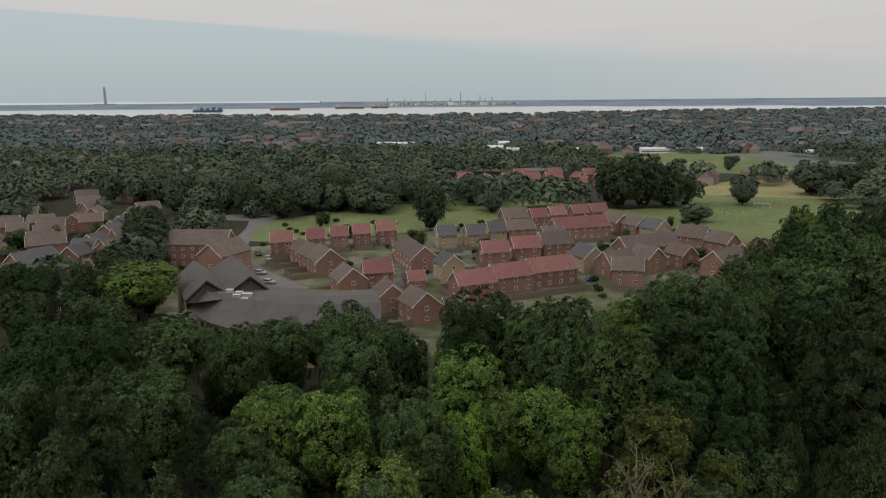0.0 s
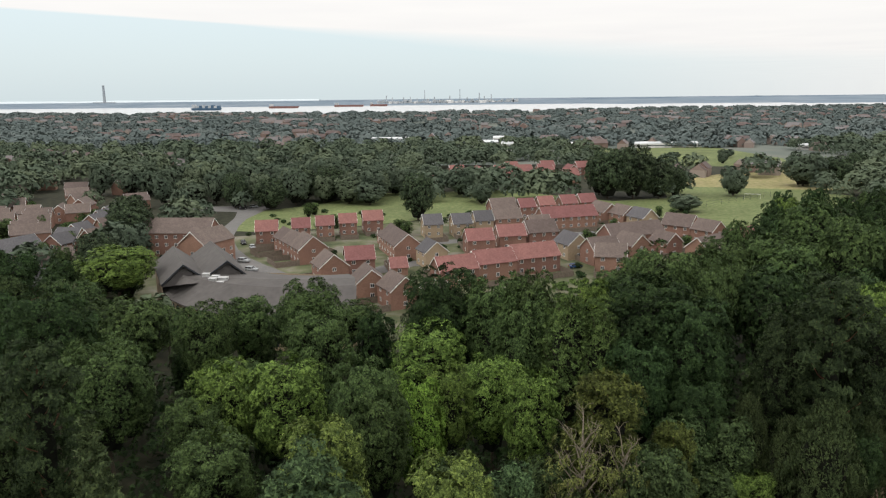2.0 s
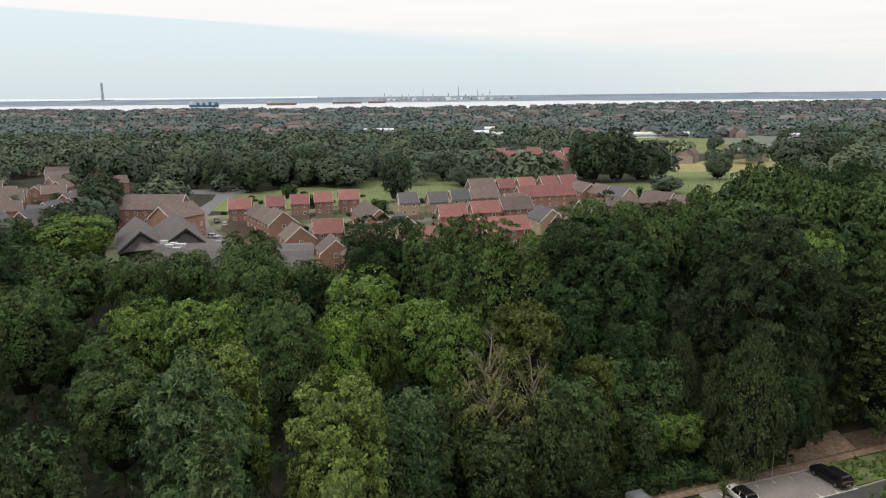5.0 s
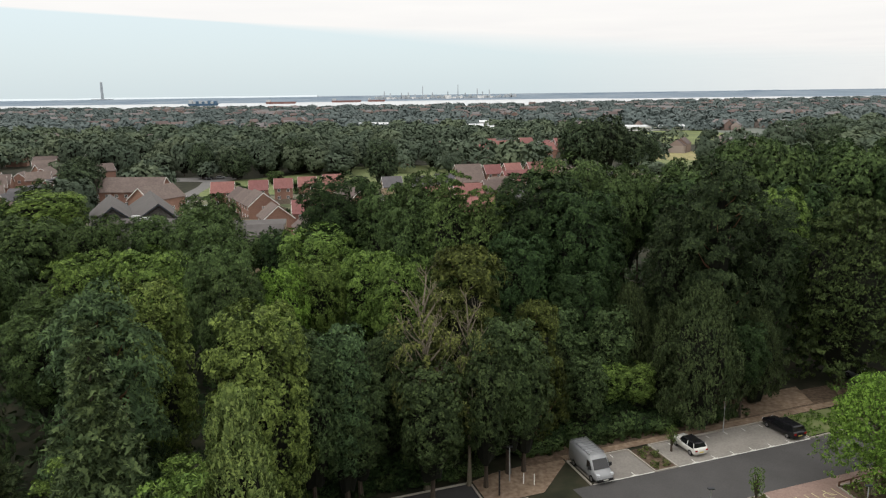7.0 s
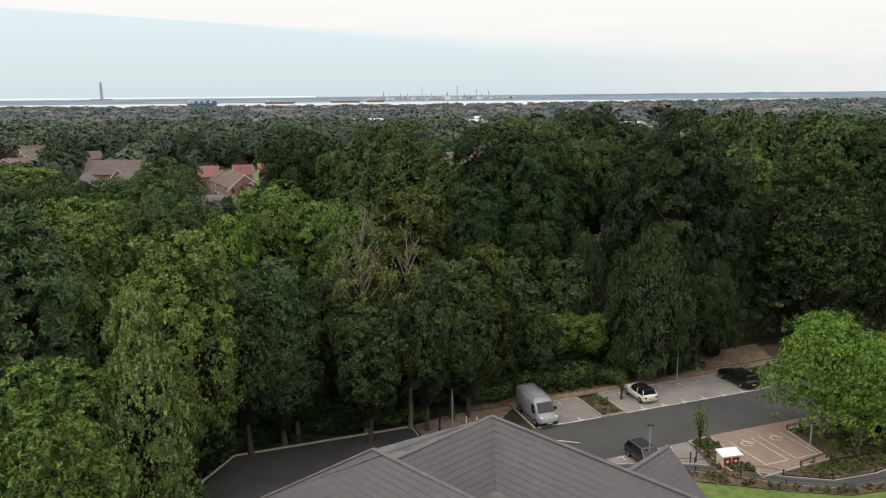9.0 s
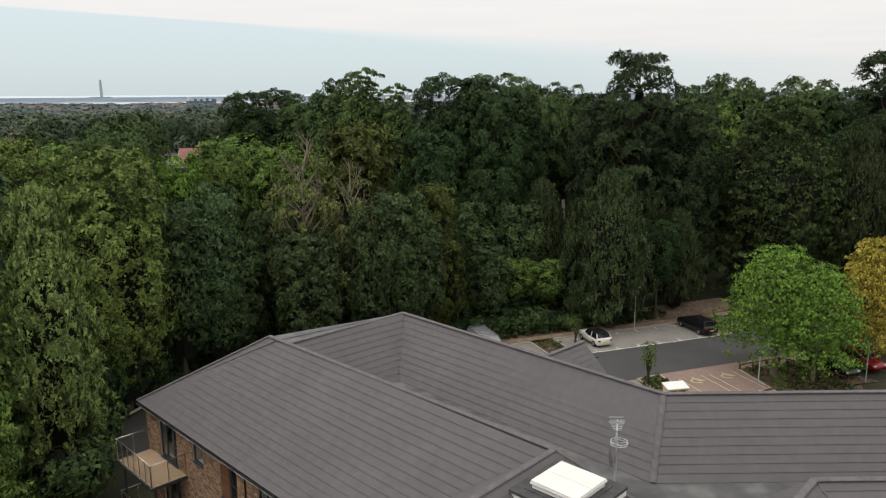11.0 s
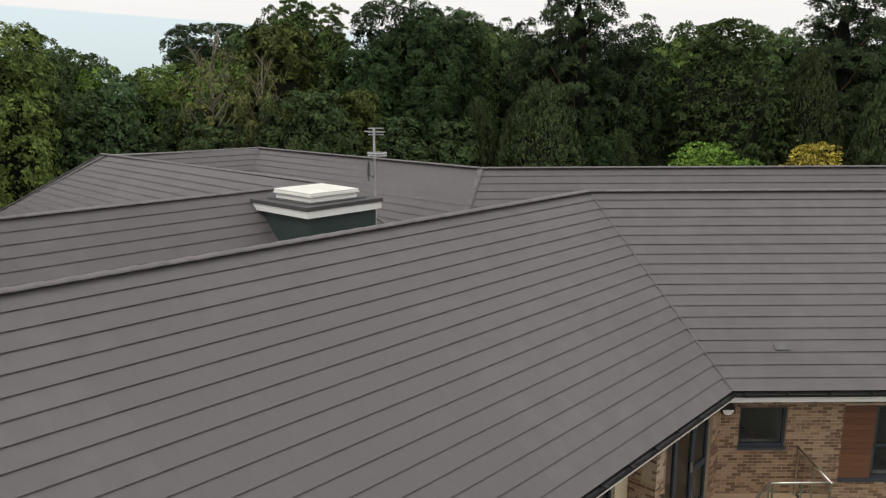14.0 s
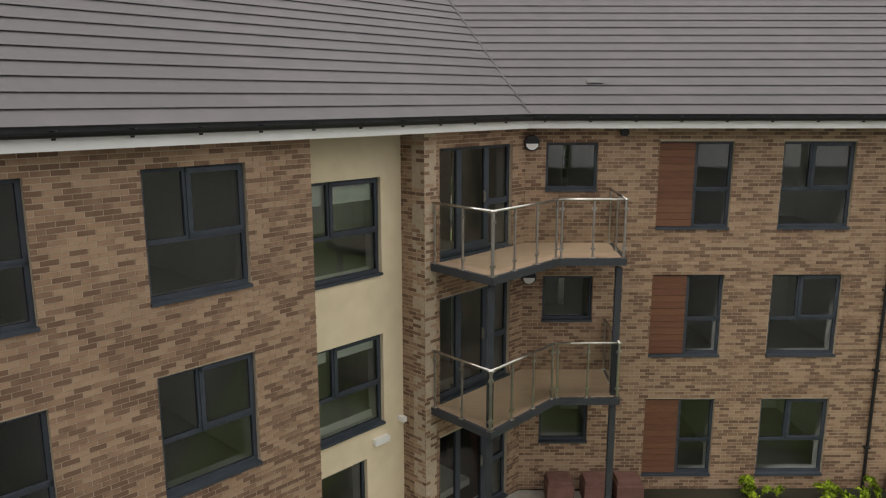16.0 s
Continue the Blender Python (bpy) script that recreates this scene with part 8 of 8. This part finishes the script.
tagged(part("far_town", wallg, TOWNWALL), "brick walls of the distant suburbs among trees", "houses", "", "stuff")
tagged(part("far_town_roof", roofg, TOWNROOF), "brown and grey roofs of the distant suburbs", "roofs", "", "stuff")

PALEROOF = material("pale_sheet_roof", [(0.5, 0.52, 0.53), (0.62, 0.64, 0.65)], 0.5, 0.1)
for x, y, l_, d_, h, label in ((62, 712, 38, 22, 7, "long white-roofed school building"), (96, 706, 30, 16, 6, "long white-roofed school building"), (30, 735, 22, 14, 7, "pale flat-roofed school block"), (44, 770, 12, 10, 9, "pale flat-roofed school block"), (-70, 800, 40, 12, 7, "pale blue and white low building"), (205, 735, 60, 7, 4, "long low terrace by the field"), (330, 690, 34, 8, 4, "long low white building")):
    root = thing("far_building", (x, y, -3), label, "building", "far buildings")
    g = Geo()
    g.box(x - l_ / 2, x + l_ / 2, y - d_ / 2, y + d_ / 2, -3.5, h - 3)
    part("wall", g, WHITE, root)
    g = Geo()
    g.hexa([(x - l_ / 2 - 0.5, y - d_ / 2 - 0.5, h - 3), (x + l_ / 2 + 0.5, y - d_ / 2 - 0.5, h - 3), (x + l_ / 2 + 0.5, y + d_ / 2 + 0.5, h - 3), (x - l_ / 2 - 0.5, y + d_ / 2 + 0.5, h - 3)],
           [(x - l_ / 2, y - 0.5, h - 1.2), (x + l_ / 2, y - 0.5, h - 1.2), (x + l_ / 2, y + 0.5, h - 1.2), (x - l_ / 2, y + 0.5, h - 1.2)])
    part("roof", g, PALEROOF, root)
    g = Geo()
    g.box(x - l_ / 2 + 1, x + l_ / 2 - 1, y - d_ / 2 - 0.1, y - d_ / 2 + 0.1, -1.5, h - 4.6)
    part("window", g, DARKPANE, root)

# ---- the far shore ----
# base colours of the far side, paled and blued to paint in the haze
HAZELAND = material("haze_tinted_shore", [(0.115, 0.16, 0.205), (0.15, 0.195, 0.24), (0.20, 0.24, 0.28)], 1.0, 0.006, stretch=(1, 1, 4), coords="World")
HAZEHILL = material("haze_tinted_hills", [(0.50, 0.57, 0.60), (0.56, 0.62, 0.65)], 1.0, 0.001, coords="World")
HAZESTEEL = material("haze_tinted_steel", [(0.34, 0.37, 0.39), (0.52, 0.54, 0.55)], 0.8, 0.02, coords="World")
HAZECONC = material("haze_tinted_concrete", [(0.30, 0.33, 0.36), (0.36, 0.39, 0.41)], 0.9, 0.02, coords="World")


def ridge_strip(name, y, x0, x1, top, mat, label, step=25, foot=-6):
    """A long low bank of land with a wooded, uneven top."""
    g = Geo()
    n = int((x1 - x0) / step)
    for i in range(n + 1):
        x = x0 + (x1 - x0) * i / n
        h = top(x)
        g.v += [(x, y - 90, foot), (x, y - 60, foot + (h - foot) * 0.55), (x, y, h), (x, y + 60, foot)]
    for i in range(n):
        for j in range(3):
            k = i * 4 + j
            g.f.append((k, k + 4, k + 5, k + 1))
    return solid(name, g, mat, label, "backdrop", "structure")


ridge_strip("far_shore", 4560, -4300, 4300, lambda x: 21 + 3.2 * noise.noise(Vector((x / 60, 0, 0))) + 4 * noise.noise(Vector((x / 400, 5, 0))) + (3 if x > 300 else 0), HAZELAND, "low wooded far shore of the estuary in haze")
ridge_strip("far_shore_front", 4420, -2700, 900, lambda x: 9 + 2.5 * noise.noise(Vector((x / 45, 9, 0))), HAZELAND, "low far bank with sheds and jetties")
ridge_strip("far_hills", 4830, -4400, -900, lambda x: 32 + 16 * max(0, noise.noise(Vector((x / 620, 2, 0)))) * smooth(-900, -1500, x) + 3 * noise.noise(Vector((x / 150, 4, 0))), HAZEHILL, "hills far beyond the water, paled by painted haze", 60)

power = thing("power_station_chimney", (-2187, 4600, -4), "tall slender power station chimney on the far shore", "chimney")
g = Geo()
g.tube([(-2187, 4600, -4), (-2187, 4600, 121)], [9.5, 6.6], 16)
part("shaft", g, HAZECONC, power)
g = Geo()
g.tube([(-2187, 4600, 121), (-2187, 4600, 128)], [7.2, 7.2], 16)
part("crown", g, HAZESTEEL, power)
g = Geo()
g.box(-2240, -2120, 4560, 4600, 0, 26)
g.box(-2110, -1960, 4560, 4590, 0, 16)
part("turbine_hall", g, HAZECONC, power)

refinery = thing("refinery", (-60, 4400, 0), "distant refinery with pale tanks and thin stacks", "refinery")
rr = random.Random(4)
for x, h in ((-430, 48), (-395, 36), (-330, 38), (-290, 40), (-206, 78), (-150, 40), (-2, 80), (40, 34), (-60, 44), (110, 58), (140, 40), (180, 50), (-250, 30)):
    g = Geo()
    g.tube([(x, 4400 + rr.uniform(-30, 30), 0), (x, 4400, h)], [2.6, 1.7] if h > 60 else [3.4, 2.6], 8)
    part("chimney", g, HAZECONC, refinery)
for k in range(60):
    x = -470 + k * 13.5 + rr.uniform(-5, 5)
    g = Geo()
    if rr.random() < 0.6:
        r0, h = rr.uniform(6, 13), rr.uniform(10, 21)
        y = 4380 + rr.uniform(-25, 25)
        g.tube([(x, y, -2), (x, y, h)], r0, 12)
        part("tank", g, WHITE if rr.random() < 0.35 else HAZESTEEL, refinery)
    else:
        g.box(x - 8, x + 8, 4380, 4395, -2, rr.uniform(10, 30))
        part("process_unit", g, HAZESTEEL, refinery)

SHIPBLUE = material("ship_hull_blue", [(0.05, 0.10, 0.16), (0.07, 0.13, 0.2)], 0.7, 0.05)
SHIPRED = material("ship_hull_red", [(0.20, 0.10, 0.09), (0.26, 0.14, 0.12)], 0.7, 0.05)


def ship(x, y, length, hull, label, tall=True):
    root = thing("cargo_ship", (x, y, WATER_Z), label, "ship", "ships")
    g = Geo()
    h = length / 2
    g.hexa([(x - h * 0.97, y - 8, WATER_Z - 1), (x + h * 0.9, y - 8, WATER_Z - 1), (x + h * 0.9, y + 8, WATER_Z - 1), (x - h * 0.97, y + 8, WATER_Z - 1)],
           [(x - h, y - 10, WATER_Z + 9), (x + h, y - 10, WATER_Z + 9), (x + h, y + 10, WATER_Z + 9), (x - h, y + 10, WATER_Z + 9)])
    part("hull", g, hull, root)
    g = Geo()
    g.box(x - h * 0.95, x - h * 0.72, y - 8, y + 8, WATER_Z + 9, WATER_Z + (24 if tall else 19))
    part("bridge", g, HAZESTEEL, root)
    if tall:
        for k in range(8):
            g = Geo()
            x0 = x - h * 0.66 + k * h * 0.2
            g.box(x0, x0 + h * 0.18, y - 9, y + 9, WATER_Z + 9, WATER_Z + 17 + (k % 3) * 2)
            part("container_stack", g, SHIPBLUE if k % 2 else HAZESTEEL, root)


ship(-1065, 3150, 125, SHIPBLUE, "blue container ship lying in the estuary")
ship(-820, 3500, 140, SHIPRED, "long dark red tanker lying in the estuary", False)
ship(-560, 3800, 150, SHIPRED, "long red tanker at the far berth", False)
ship(-420, 3900, 90, SHIPRED, "red tanker at the far berth", False)
